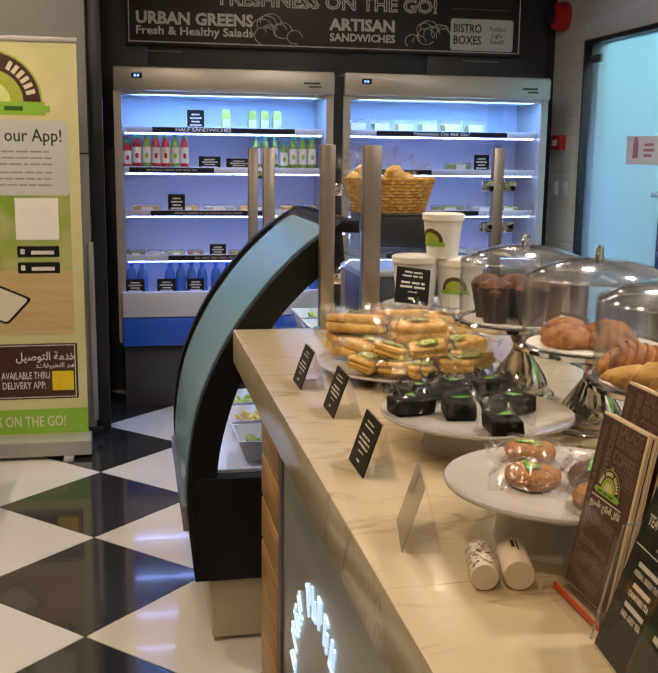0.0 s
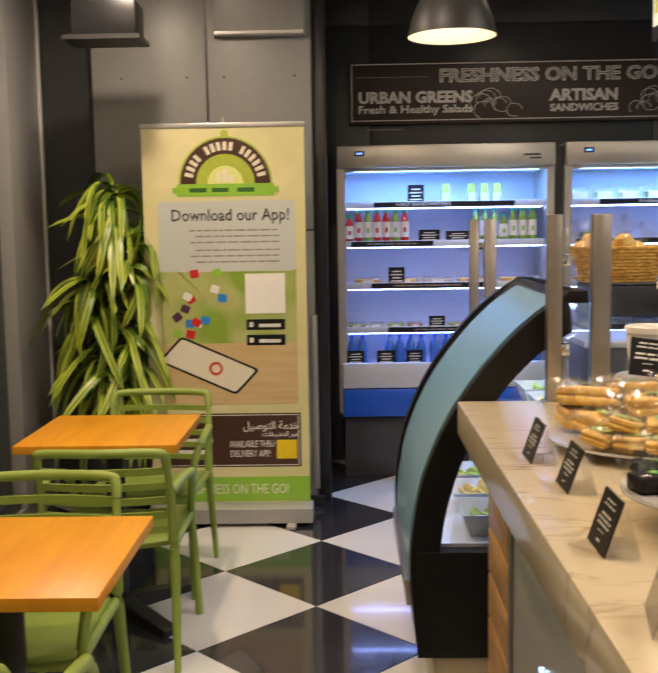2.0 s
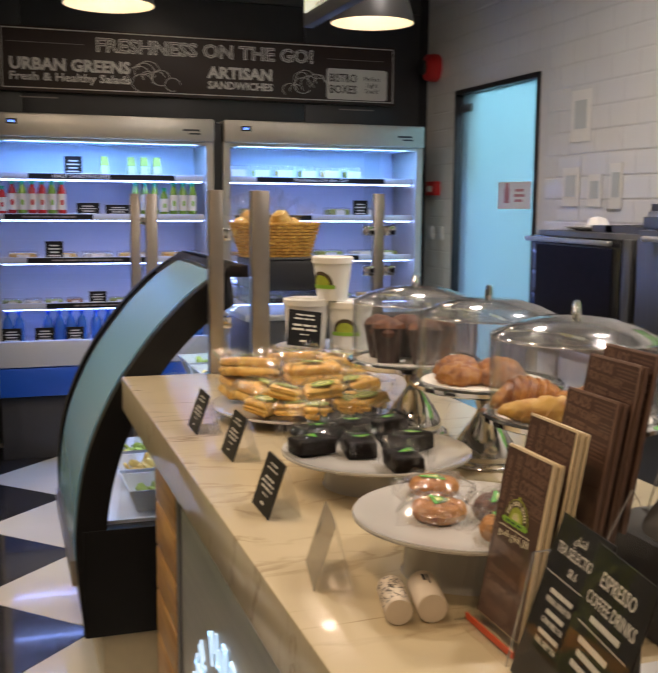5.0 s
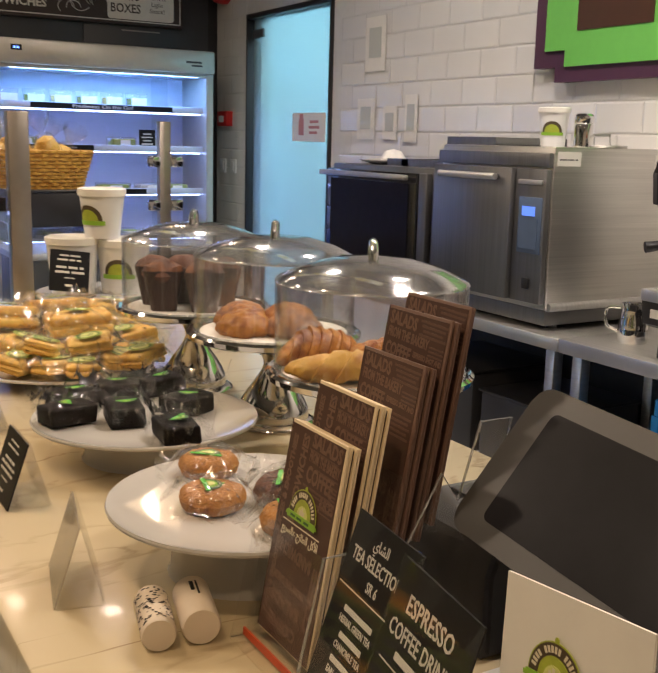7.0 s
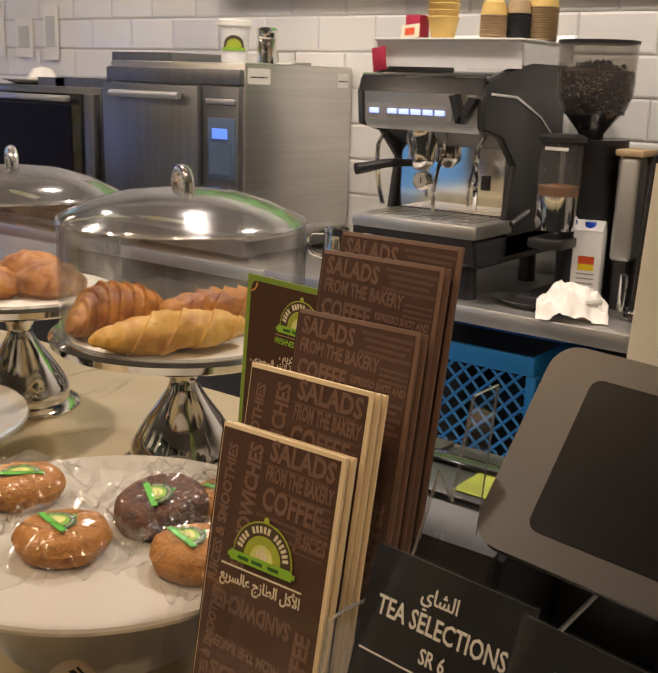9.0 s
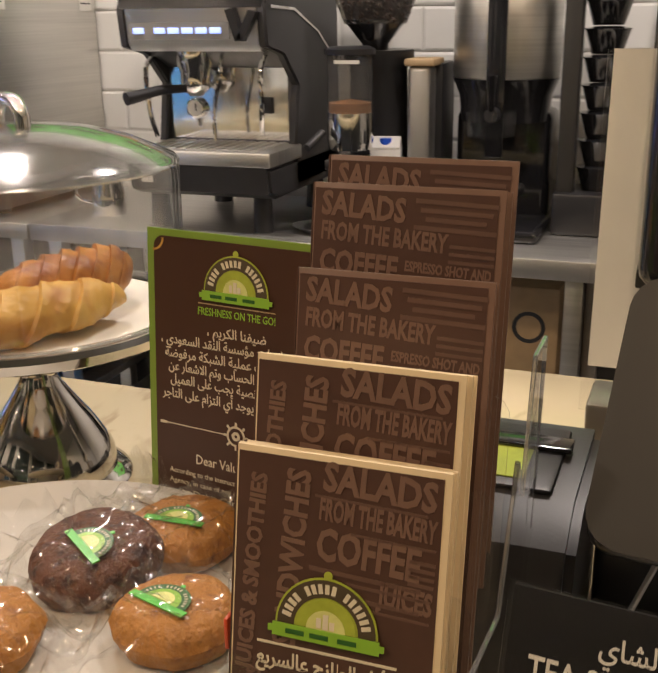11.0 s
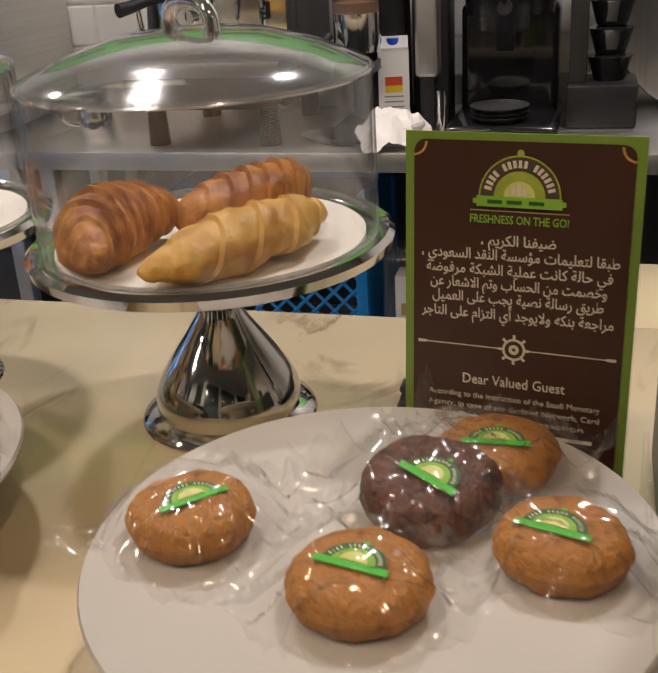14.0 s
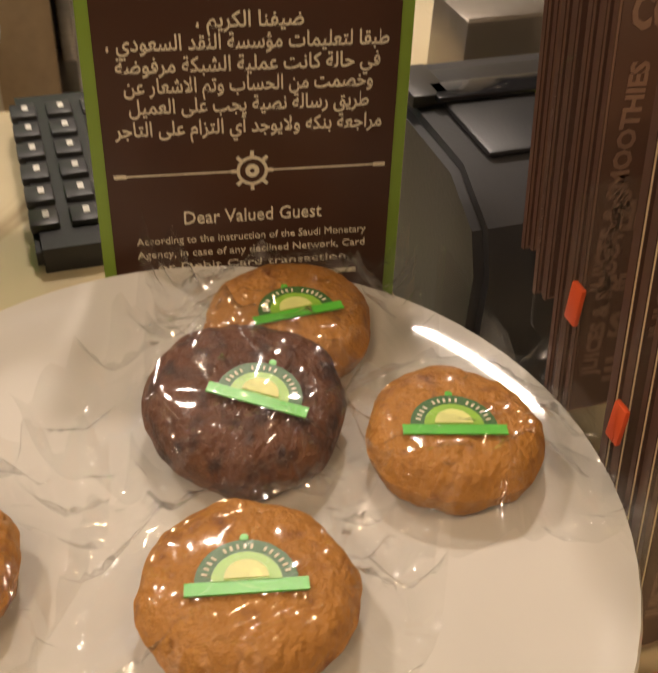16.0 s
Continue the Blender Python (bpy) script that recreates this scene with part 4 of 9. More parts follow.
for x in (BX0 + 0.1, BX1 - 0.12):
    part("foot", xbox(x, x + 0.05, BY - 0.15, BY + 0.15, 0, 0.02, 0.004), M["light_metal_frame"], bn)
part("rear_pole", rod([(bc, BY + 0.03, 0.1), (bc, BY + 0.03, 2.1)], 0.008, 10), M["light_metal_frame"], bn)


def ban(x, z):
    return on_plane((x, BY, z), (1, 0, 0), (0, 0, 1))


emblem(bn, ban(bc + 0.01, 1.765), 0.54, ring=M["brown_print"], sun=M["sun_print"])
pnl = part("app_panel", card_bm(0.70, 1.05, ban(bc + 0.01, 1.155), 0.0008, 0.02), M["banner_photo"], bn, "blurred garden photograph panel")
part("app_sky", card_bm(0.70, 0.36, ban(bc + 0.01, 1.50) @ pose(0, 0, 0.0008), 0.0006, 0.02), M["banner_grey_blue"], pnl)
part("app_table", card_bm(0.70, 0.32, ban(bc + 0.01, 0.79) @ pose(0, 0, 0.0008), 0.0006, 0.01), M["banner_wood"], pnl)
part("line_of_text", text_bm("Download our App!", 0.085, ban(bc + 0.03, 1.605) @ pose(0, 0, 0.0015), 0.0005, 0.60, 0.012), M["charcoal_plastic"], pnl)
rng = random.Random(4)
for i, z in enumerate((1.53, 1.50, 1.47, 1.43, 1.40, 1.37)):
    for row in word_bars(rng, z - 1.45, -0.23 + 0.03 * (i % 2), 0.23, 0.013):
        part("writing", bars_bm([row], ban(bc + 0.05, 1.45) @ pose(0, 0, 0.0015), 0.0004), M["chalk_grey"], pnl)
part("white_square", card_bm(0.205, 0.205, ban(bc + 0.20, 1.205) @ pose(0, 0, 0.0015), 0.0006), M["paper"], pnl, "blank white square")
for z in (1.045, 0.965):
    btn = part("store_button", card_bm(0.20, 0.055, ban(bc + 0.20, z) @ pose(0, 0, 0.0015), 0.0006, 0.006), M["black_print"], pnl)
    part("button_writing", bars_bm([(0.02, -0.005, 0.11, 0.018), (-0.075, 0, 0.02, 0.025)], ban(bc + 0.20, z) @ pose(0, 0, 0.0022), 0.0004), M["chalk_white"], btn)
phone = ban(bc - 0.10, 0.835) @ pose(0, 0, 0.0016, 0, 0, -24)
ph = part("phone_picture", moved(card_bm(0.44, 0.17, Matrix(), 0.0006, 0.02), phone @ Matrix(((1, 0.35, 0, 0), (0, 1, 0, 0), (0, 0, 1, 0), (0, 0, 0, 1)))), M["black_print"], pnl)
part("phone_screen", moved(card_bm(0.415, 0.148, Matrix(), 0.0006, 0.016), phone @ Matrix(((1, 0.35, 0, 0), (0, 1, 0, 0), (0, 0, 1, 0.0007), (0, 0, 0, 1)))), M["cream_print"], ph)
part("phone_ring", arch_bm(0.022, 0.036, phone @ pose(0.04, 0, 0.0014), 0, 0.0004, 20, 0, 360), M["orange_strip"], ph)
for i in range(14):
    q = ban(bc - 0.12 + rng.uniform(-0.14, 0.10), rng.uniform(0.99, 1.33)) @ pose(0, 0, 0.0016 + i * 0.0002, 0, 0, rng.uniform(-40, 40))
    part("app_tile", card_bm(0.045, 0.04, q, 0.0005, 0.006), M[rng.choice(["red_plastic", "blue_plastic", "lime_print", "orange_strip", "chalk_white", "sign_purple"])], pnl)
low = part("delivery_panel", card_bm(0.72, 0.285, ban(bc + 0.01, 0.44), 0.0008), M["brown_print"], bn, "dark brown delivery panel")
part("panel_rule", bars_bm([(0, 0.133, 0.70, 0.004), (0, -0.133, 0.70, 0.004), (0.347, 0, 0.004, 0.27), (-0.347, 0, 0.004, 0.27)], ban(bc + 0.01, 0.44) @ pose(0, 0, 0.0008), 0.0004), M["chalk_white"], low)
part("line_of_text", text_bm("AVAILABLE THRU", 0.050, ban(bc + 0.115, 0.418) @ pose(0, 0, 0.0008), 0.0005, 0.235, 0.008), M["chalk_white"], low)
part("line_of_text", text_bm("DELIVERY APP:", 0.050, ban(bc + 0.105, 0.367) @ pose(0, 0, 0.0008), 0.0005, 0.21, 0.008), M["chalk_white"], low)
for body, x, z, size, w in ((arabic("خدمة التوصيل"), 0.205, 0.075, 0.058, 0.29), (arabic("عبر التطبيقات:"), 0.25, 0.030, 0.034, 0.19)):
    part("line_of_text", text_bm(body, size, ban(bc + 0.01, 0.44) @ pose(x, z, 0.0008), 0.0005, w, 0.014), M["chalk_white"], low)
for x, z, w in ((-0.2, 0.05, 0.16), (-0.2, 0.0, 0.2), (-0.2, -0.06, 0.17)):
    part("writing", bars_bm([(x, z, w, 0.02)], ban(bc + 0.01, 0.44) @ pose(0, 0, 0.0008), 0.0004), M["chalk_white"], low)
part("yellow_square", card_bm(0.105, 0.10, ban(bc + 0.295, 0.39) @ pose(0, 0, 0.0008), 0.0005), M["yellow_print"], low)
grn = part("green_strip", xbox(BX0, BX1, BY - 0.0012, BY, 0.115, 0.245), M["lime_print"], bn, "lime green foot strip")
part("line_of_text", text_bm("FRESHNESS ON THE GO!", 0.075, ban(bc + 0.02, 0.178) @ pose(0, 0, 0.0012), 0.0005, 0.56, 0.006), M["cream_print"], grn)


# ---- plant ----
PX, PY = -0.99, 5.22
pl = thing("potted_plant", "tall potted plant with long arching green and yellow leaves", "plant", (PX, PY, 0))
part("pot", lathe([(0, 0), (0.13, 0), (0.17, 0.32), (0.175, 0.36), (0.15, 0.36), (0.145, 0.30), (0, 0.30)], PX, PY, 0, 32), M["pot"], pl)
rng = random.Random(7)
heads = []
for k, (dx, dy, h) in enumerate(((0.02, 0.0, 1.70), (0.12, -0.05, 1.44), (-0.08, -0.06, 1.22), (0.10, -0.02, 0.98), (-0.02, -0.04, 0.80))):
    part("stem", rod(curve_pts([(PX, PY, 0.28), (PX + dx * 0.5, PY + dy * 0.5, h * 0.55), (PX + dx, PY + dy, h)], 5), 0.016, 8), M["stem"], pl)
    heads.append((PX + dx, PY + dy, h))


def leaf_mesh(length, width, droop, seed):
    r = random.Random(seed)
    bm = bmesh.new()
    prev = None
    n = 10
    tw = r.uniform(-0.4, 0.4)
    for i in range(n + 1):
        t = i / n
        y = length * (t - 0.30 * droop * t * t * t)
        z = length * (0.75 * t - (0.55 + droop) * t * t * 1.1)
        w = width * (0.55 + 1.3 * t) * (1 - t) ** 0.55 if t < 1 else 0.0
        a = tw * t
        row = [bm.verts.new((s * w * math.cos(a), y, z + (abs(s) * w * 0.45) + s * w * math.sin(a))) for s in (-0.5, 0, 0.5)]
        if prev:
            for j in range(2):
                bm.faces.new((prev[j], prev[j + 1], row[j + 1], row[j]))
        prev = row
    return mesh_of("leaf", bm, M["leaf"])


leaf_kinds = [leaf_mesh(L, w, d, s) for s, (L, w, d) in enumerate(((0.34, 0.060, 0.8), (0.30, 0.058, 1.05), (0.37, 0.064, 1.0), (0.27, 0.054, 0.6), (0.34, 0.060, 1.25)))]
for hx, hy, hz in heads:
    for i in range(62):
        lf = part("leaf", leaf_kinds[rng.randrange(5)], None, pl)
        up = rng.uniform(-35, 55)
        lf.matrix_basis = pose(hx + rng.uniform(-0.02, 0.02), hy + rng.uniform(-0.02, 0.02), hz + rng.uniform(-0.24, 0.06)) @ pose(0, 0, 0, 0, 0, rng.uniform(0, 360)) @ pose(0, 0, 0, up, rng.uniform(-30, 30), 0) @ Matrix.Scale(rng.uniform(0.78, 1.12), 4)


# ---- tables and chairs ----
def cafe_table(cx, cy):
    t = thing("cafe_table", "square orange wooden cafe table on a black pedestal", "table", (0, 0, 0), group="cafe tables")
    part("tabletop", xbox(-0.305, 0.305, -0.305, 0.305, 0.718, 0.75, 0.003), M["table_wood"], t)
    part("under_frame", xbox(-0.2, 0.2, -0.2, 0.2, 0.70, 0.718, 0.004), M["black_plastic"], t)
    part("column", lathe([(0, 0.06), (0.038, 0.06), (0.038, 0.70), (0, 0.70)], seg=20), M["black_plastic"], t)
    for a in (45, 135):
        part("base_bar", moved(prism([(-0.36, 0.0), (0.36, 0.0), (0.36, 0.025), (0.05, 0.065), (-0.05, 0.065), (-0.36, 0.025)], "y", -0.035, 0.035, bev=0.003), pose(0, 0, 0, 0, 0, a)), M["black_plastic"], t)
    t.matrix_basis = pose(cx, cy, 0)
    return t


t1 = cafe_table(-0.695, 3.92)
copy_thing(t1, pose(-0.605, 2.41, 0))


def slat_chair():
    c = thing("slat_armchair", "lime green plastic armchair with slatted back", "chair", (0, 0, 0), group="chairs at the cafe tables")
    G = M["chair_green"]
    seat = xbox(-0.215, 0.215, 0.02, 0.44, 0.425, 0.447, 0.008)
    bmesh.ops.subdivide_edges(seat, edges=seat.edges, cuts=4, use_grid_fill=True)
    for v in seat.verts:
        v.co.z -= 0.020 * (1 - (v.co.x / 0.215) ** 2) - 0.012 * max(0.0, v.co.y - 0.36) / 0.08
    part("seat", seat, G, c)
    for s in (-1, 1):
        part("rear_leg", rod(curve_pts([(s * 0.240, -0.075, 0.0), (s * 0.232, -0.015, 0.30), (s * 0.228, 0.0, 0.45), (s * 0.226, -0.030, 0.62), (s * 0.222, -0.066, 0.745)], 5), 0.0155, 12, taper=lambda t: 0.80 + 0.4 * math.sin(math.pi * min(1, t * 1.1))), G, c)
        part("front_leg", rod(curve_pts([(s * 0.238, 0.455, 0.0), (s * 0.228, 0.43, 0.30), (s * 0.224, 0.405, 0.45), (s * 0.236, 0.375, 0.56), (s * 0.246, 0.30, 0.622)], 5), 0.0155, 12), G, c)
        part("armrest", rod(curve_pts([(s * 0.246, 0.31, 0.620), (s * 0.250, 0.20, 0.640), (s * 0.242, 0.08, 0.644), (s * 0.228, -0.030, 0.632)], 5), 0.0165, 12), G, c)
        part("side_rail", rod([(s * 0.225, 0.0, 0.425), (s * 0.223, 0.41, 0.425)], 0.014, 10), G, c)
    part("top_rail", rod(curve_pts([(-0.223, -0.060, 0.725), (-0.219, -0.076, 0.765), (-0.190, -0.092, 0.783), (0.0, -0.112, 0.786), (0.190, -0.092, 0.783), (0.219, -0.076, 0.765), (0.223, -0.060, 0.725)], 8), 0.0165, 12), G, c)
    for z, h, y in ((0.715, 0.024, -0.058), (0.660, 0.024, -0.042), (0.605, 0.024, -0.028), (0.550, 0.024, -0.015), (0.495, 0.024, -0.006)):
        pts_o, pts_i = [], []
        for k in range(13):
            u = -1 + k / 6
            pts_o.append((u * 0.226, y - 0.007 - 0.038 * (1 - u * u)))
            pts_i.append((u * 0.226, y + 0.007 - 0.038 * (1 - u * u)))
        part("back_slat", ring_slab(pts_o, pts_i, "z", z - h / 2, z + h / 2), G, c)
    part("seat_apron", xbox(-0.21, 0.21, 0.405, 0.425, 0.395, 0.43, 0.006), G, c)
    return c


ch = slat_chair()
ch.matrix_basis = pose(-0.605, 3.43, 0, 0, 0, 0)
copy_thing(ch, pose(-0.63, 4.50, 0, 0, 0, 178))
copy_thing(ch, pose(-0.69, 2.93, 0, 0, 0, 181))
copy_thing(ch, pose(-0.58, 1.78, 0, 0, 0, -2))

# ---- serving counter ----
ZC, CX0, CX1, CY1 = 1.012, 0.568, 1.375, 2.98
ct = thing("serving_counter", "serving counter with thick cream marble top, steel front and wood slats", "counter", (0.97, 1.2, 0))
part("marble_top", xbox(CX0, CX1, -1.2, CY1, ZC - 0.10, ZC, 0.004), M["marble"], ct, "thick cream veined marble slab")
part("till_top", xbox(CX1 + 0.0005, 1.575, -1.2, 1.19, ZC - 0.10, ZC - 0.0005, 0.004), M["marble"], ct, "marble behind the till")
part("till_carcass", xbox(1.341, 1.54, -1.2, 1.15, 0.0, ZC - 0.101), M["charcoal_plastic"], ct)
part("carcass", xbox(0.66, 1.34, -1.2, 2.49, 0.0, ZC - 0.10), M["charcoal_plastic"], ct)
part("steel_front", xbox(0.60, 0.66, -1.2, 2.20, 0.02, ZC - 0.102, 0.003), M["steel"], ct, "brushed steel front panel")
for i in range(7):
    z = 0.08 + i * 0.117
    part("wood_slat", xbox(0.592, 0.66, 2.205, 2.50, z, z + 0.110, 0.003), M["slat_wood"], ct)
part("corner_post", xbox(0.594, 0.602, 2.17, 2.205, 0.02, ZC - 0.102, 0.002), M["dark_steel"], ct)
ltr = on_plane((0.60, 1.72, 0.40), (0, -1, 0), (0, 0, 1))
for i in range(15):
    a = radians(168 - i * 11.2)
    r = 0.30
    m = ltr @ pose(r * math.cos(a), r * math.sin(a), 0.0, 0, 0, math.degrees(a) - 90)
    if i not in (4, 10):
        part("lit_letter", bars_bm([(-0.012, 0, 0.009, 0.065), (0.010, 0.012 if i % 2 else -0.012, 0.009, 0.042), (0, 0.028 if i % 3 else -0.024, 0.03, 0.009)], m, 0.004), M["sign_letters"], ct)
for i, (u, v) in enumerate(((-0.09, 0.02), (-0.03, 0.06), (0.03, 0.05), (0.09, 0.01))):
    part("lit_mark", bars_bm([(u, v, 0.012, 0.07), (u + 0.018, v, 0.006, 0.05)], ltr, 0.004), M["sign_letters"], ct)

# ---- curved display case beyond the counter ----
dc = thing("display_case", "refrigerated display case with curved front glass and black frame", "display case", (0.9, 3.8, 0))
outer = [(0.446, 0.215), (0.430, 0.40), (0.428, 0.56), (0.462, 0.76), (0.539, 0.945), (0.643, 1.10), (0.747, 1.215), (0.832, 1.285), (0.90, 1.325)]
inner = [(0.526, 0.215), (0.516, 0.40), (0.518, 0.56), (0.548, 0.72), (0.610, 0.885), (0.700, 1.03), (0.790, 1.13), (0.860, 1.185), (0.91, 1.215)]
so = [(p.x, p.y) for p in curve_pts(outer, 4)]
si = [(p.x, p.y) for p in curve_pts(inner, 4)]
YA, YB = 2.99, 3.90
part("side_arch", ring_slab(so, si, "y", YA, YA + 0.05), M["black_frame"], dc, "black curved side frame")
fo = [(x - 0.004, z + 0.002) for x, z in so]
part("side_arch", ring_slab(fo, si, "y", YB - 0.05, YB), M["black_frame"], dc, "black curved side frame")
part("top_cap", prism([(0.80, 1.262), (0.905, 1.335), (0.93, 1.335), (0.93, 1.30), (0.86, 1.30)], "y", YA, YB), M["black_frame"], dc)
gl_o = [(x - 0.004, z) for x, z in so if z > 0.40]
gl_i = [(x + 0.004, z) for x, z in so if z > 0.40]
part("front_glass", ring_slab(gl_o, gl_i, "y", YA + 0.05, YB - 0.16), M["case_glass_sheen"], dc, "curved front glass with a painted pale blue reflection").visible_shadow = False
part("glass_border", ring_slab([(x + 0.010, z - 0.004) for x, z in gl_o], [(x + 0.010, z - 0.004) for x, z in gl_i], "y", YB - 0.16, YB - 0.05), M["black_frame"], dc, "black printed border of the glass")
part("top_frame", prism([(0.86, 1.30), (0.955, 1.30), (0.955, 1.335), (0.90, 1.335)], "y", YA, YB, bev=0.004), M["black_frame"], dc)
part("top_glass", xbox(0.955, 1.335, YA + 0.02, YB - 0.02, 1.216, 1.224), M["glass"], dc).visible_shadow = False
part("back_rail", xbox(1.315, 1.34, YA, YB, 1.196, 1.2155, 0.003), M["black_frame"], dc)
part("front_rail", prism([(0.415, 0.36), (0.435, 0.36), (0.435, 0.44), (0.410, 0.44)], "y", YA + 0.05, YB - 0.05), M["bronze_steel"], dc)
part("side_base", xbox(0.446, 1.34, YA - 0.004, YA + 0.05, 0.21, 0.545, 0.003), M["black_frame"], dc)
part("far_base", xbox(0.446, 1.34, YB - 0.05, YB, 0.21, 0.545, 0.003), M["black_frame"], dc)
part("tank", xbox(0.45, 1.34, YA + 0.05, YB - 0.05, 0.21, 0.50), M["charcoal_plastic"], dc)
part("plinth", xbox(0.50, 1.30, YA + 0.01, YB - 0.06, 0.012, 0.21, 0.004), M["beige_laminate"], dc, "beige plinth")
for x, y in ((0.56, 3.06), (1.24, 3.06), (0.56, 3.8), (1.24, 3.8)):
    part("foot", lathe([(0, 0), (0.02, 0), (0.02, 0.014), (0, 0.014)], x, y, 0, 10), M["black_plastic"], dc)
part("back_door", xbox(1.31, 1.335, YA + 0.05, YB - 0.05, 0.54, 1.195), M["glass"], dc).visible_shadow = False
part("side_glass", prism([(x + 0.03, z) for x, z in si if z > 0.53] + [(1.31, 1.215), (1.31, 0.55)], "y", YA + 0.02, YA + 0.028), M["glass"], dc).visible_shadow = False
part("floor_tray", xbox(0.50, 1.31, YA + 0.05, YB - 0.05, 0.545, 0.556), M["fridge_white"], dc)
part("inner_shelf", xbox(0.72, 1.30, YA + 0.06, YB - 0.06, 0.86, 0.868), M["glass"], dc)
# added glowing strips and fill lamp that brighten the case; no such lamps seen
part("case_light", xbox(0.90, 0.93, YA + 0.10, YB - 0.06, 1.287, 1.2995), M["led_cool"], dc)
part("shelf_light", xbox(0.74, 0.76, YA + 0.06, YB - 0.06, 0.848, 0.859), M["led_cool"], dc)
area_lamp("case_glow", 0.915, 3.45, 1.28, 0.05, 4, (0.55, 0.80, 1.0), size_y=0.75)
# salad trays in the case
rng = random.Random(11)
for r, (x, z) in enumerate(((0.70, 0.558), (1.06, 0.558), (0.98, 0.87))):
    for c in range(3):
        y = 3.18 + c * 0.255
        tr = thing("salad_tray", "white tray of salad inside the display case", "tray", (x, y, z), group="salad trays")
        bmx = lathe([(0, 0.004), (0.105, 0.004), (0.145, 0.075), (0.15, 0.075), (0.11, 0.0), (0, 0.0)], seg=4)
        part("tray", moved(bmx, pose(x, y, z, 0, 0, 45)), M["porcelain"], tr, smooth=False)
        hb = bmesh.new()
        for k in range(26):
            a, q = rng.uniform(0, 6.28), rng.uniform(0, 0.085)
            bmesh.ops.create_icosphere(hb, subdivisions=1, radius=rng.uniform(0.012, 0.022), matrix=pose(x + q * math.cos(a), y + q * math.sin(a), z + rng.uniform(0.03, 0.06), rng.uniform(0, 90), rng.uniform(0, 90), 0) @ Matrix.Diagonal((1.4, 0.8, 0.6, 1)))
        part("filling", hb, M["pasta"] if (r + c) % 2 else M["salad"], tr)

# glass screens and posts on the case
for nm, pts, pn in (("near", ((0.844, 2.945), (0.978, 2.945)), 0), ("far", ((0.824, 4.60), (0.897, 4.60)), 1)):
    sc = thing("sneeze_guard", "bronze steel posts holding a clear glass guard", "glass guard", (pts[0][0], pts[0][1], ZC if nm == "near" else 0.0), group="glass guards")
    zb = ZC if nm == "near" else 0.0
    for k, (x, y) in enumerate(pts):
        w = 0.021 if k == 0 else 0.027
        part("post", xbox(x - w, x + w, y - 0.02, y + 0.02, zb, 1.56, 0.003), M["bronze_steel"], sc)
        part("post_foot", lathe([(0, 0), (0.036, 0), (0.036, 0.006), (0.03, 0.01), (0, 0.01)], x, y, zb, 20), M["chrome"], sc)
    part("guard_pane", xbox(pts[0][0] + 0.02, pts[1][0] - 0.02, pts[0][1] - 0.004, pts[0][1] + 0.004, max(zb + 0.05, 0.9), 1.52), M["acrylic"], sc)
    for z in (zb + 0.14, zb + 0.40) if nm == "near" else (1.42,):
        part("clamp", xbox(pts[0][0] + 0.015, pts[0][0] + 0.045, pts[0][1] - 0.018, pts[0][1] + 0.018, z, z + 0.035, 0.004), M["chrome"], sc)
sc = thing("sneeze_guard", "single bronze steel post with chrome glass clamps", "glass guard", (2.0, 4.6, 0), group="glass guards")
part("post", xbox(1.973, 2.027, 4.58, 4.62, 0.0, 1.573, 0.003), M["bronze_steel"], sc)
part("post_foot", lathe([(0, 0), (0.05, 0), (0.05, 0.008), (0, 0.008)], 2.0, 4.6, 0, 20), M["chrome"], sc)
for z in (1.37, 1.175):
    for s in (-1, 1):
        part("clamp", xbox(2.0 + s * 0.055 - 0.03, 2.0 + s * 0.055 + 0.03, 4.565, 4.60, z, z + 0.05, 0.008), M["chrome"], sc)
low_cab = thing("back_cabinet", "low black cabinet run behind the display case", "cabinet", (1.75, 4.6, 0))
part("cabinet_body", xbox(1.36, 2.30, 4.64, 5.05, 0.0, 0.96, 0.005), M["charcoal_plastic"], low_cab)
part("cabinet_top", xbox(1.34, 2.32, 4.63, 5.07, 0.96, 0.99, 0.004), M["steel_flat"], low_cab)

# black box and bread basket on the case's top
bx = thing("black_tray_box", "plain black box on top of the display case", "box", (1.2, 3.5, 1.2245))
part("box_body", xbox(1.06, 1.305, 3.32, 3.60, 1.2245, 1.330, 0.006), M["black_plastic"], bx)
part("box_lid", xbox(1.055, 1.31, 3.315, 3.605, 1.3305, 1.338, 0.003), M["charcoal_plastic"], bx)
bk = thing("bread_basket", "oval woven wicker basket holding wrapped bread", "basket", (1.13, 3.5, 1.352))
BKX, BKY, BKZ = 1.165, 3.45, 1.289
for i in range(11):
    z, k = 0.052 + i * 0.011, 0.78 + i * 0.022
    ring = []
    for j in range(45):
        a = 2 * math.pi * j / 44
        wv = 0.004 * (1 if (j + i) % 2 else -1)
        ring.append((BKX + (0.155 * k + wv) * math.cos(a), BKY + (0.11 * k + wv) * math.sin(a), BKZ + z))
    part("weave", rod(ring, 0.0062, 5), M["wicker"], bk)
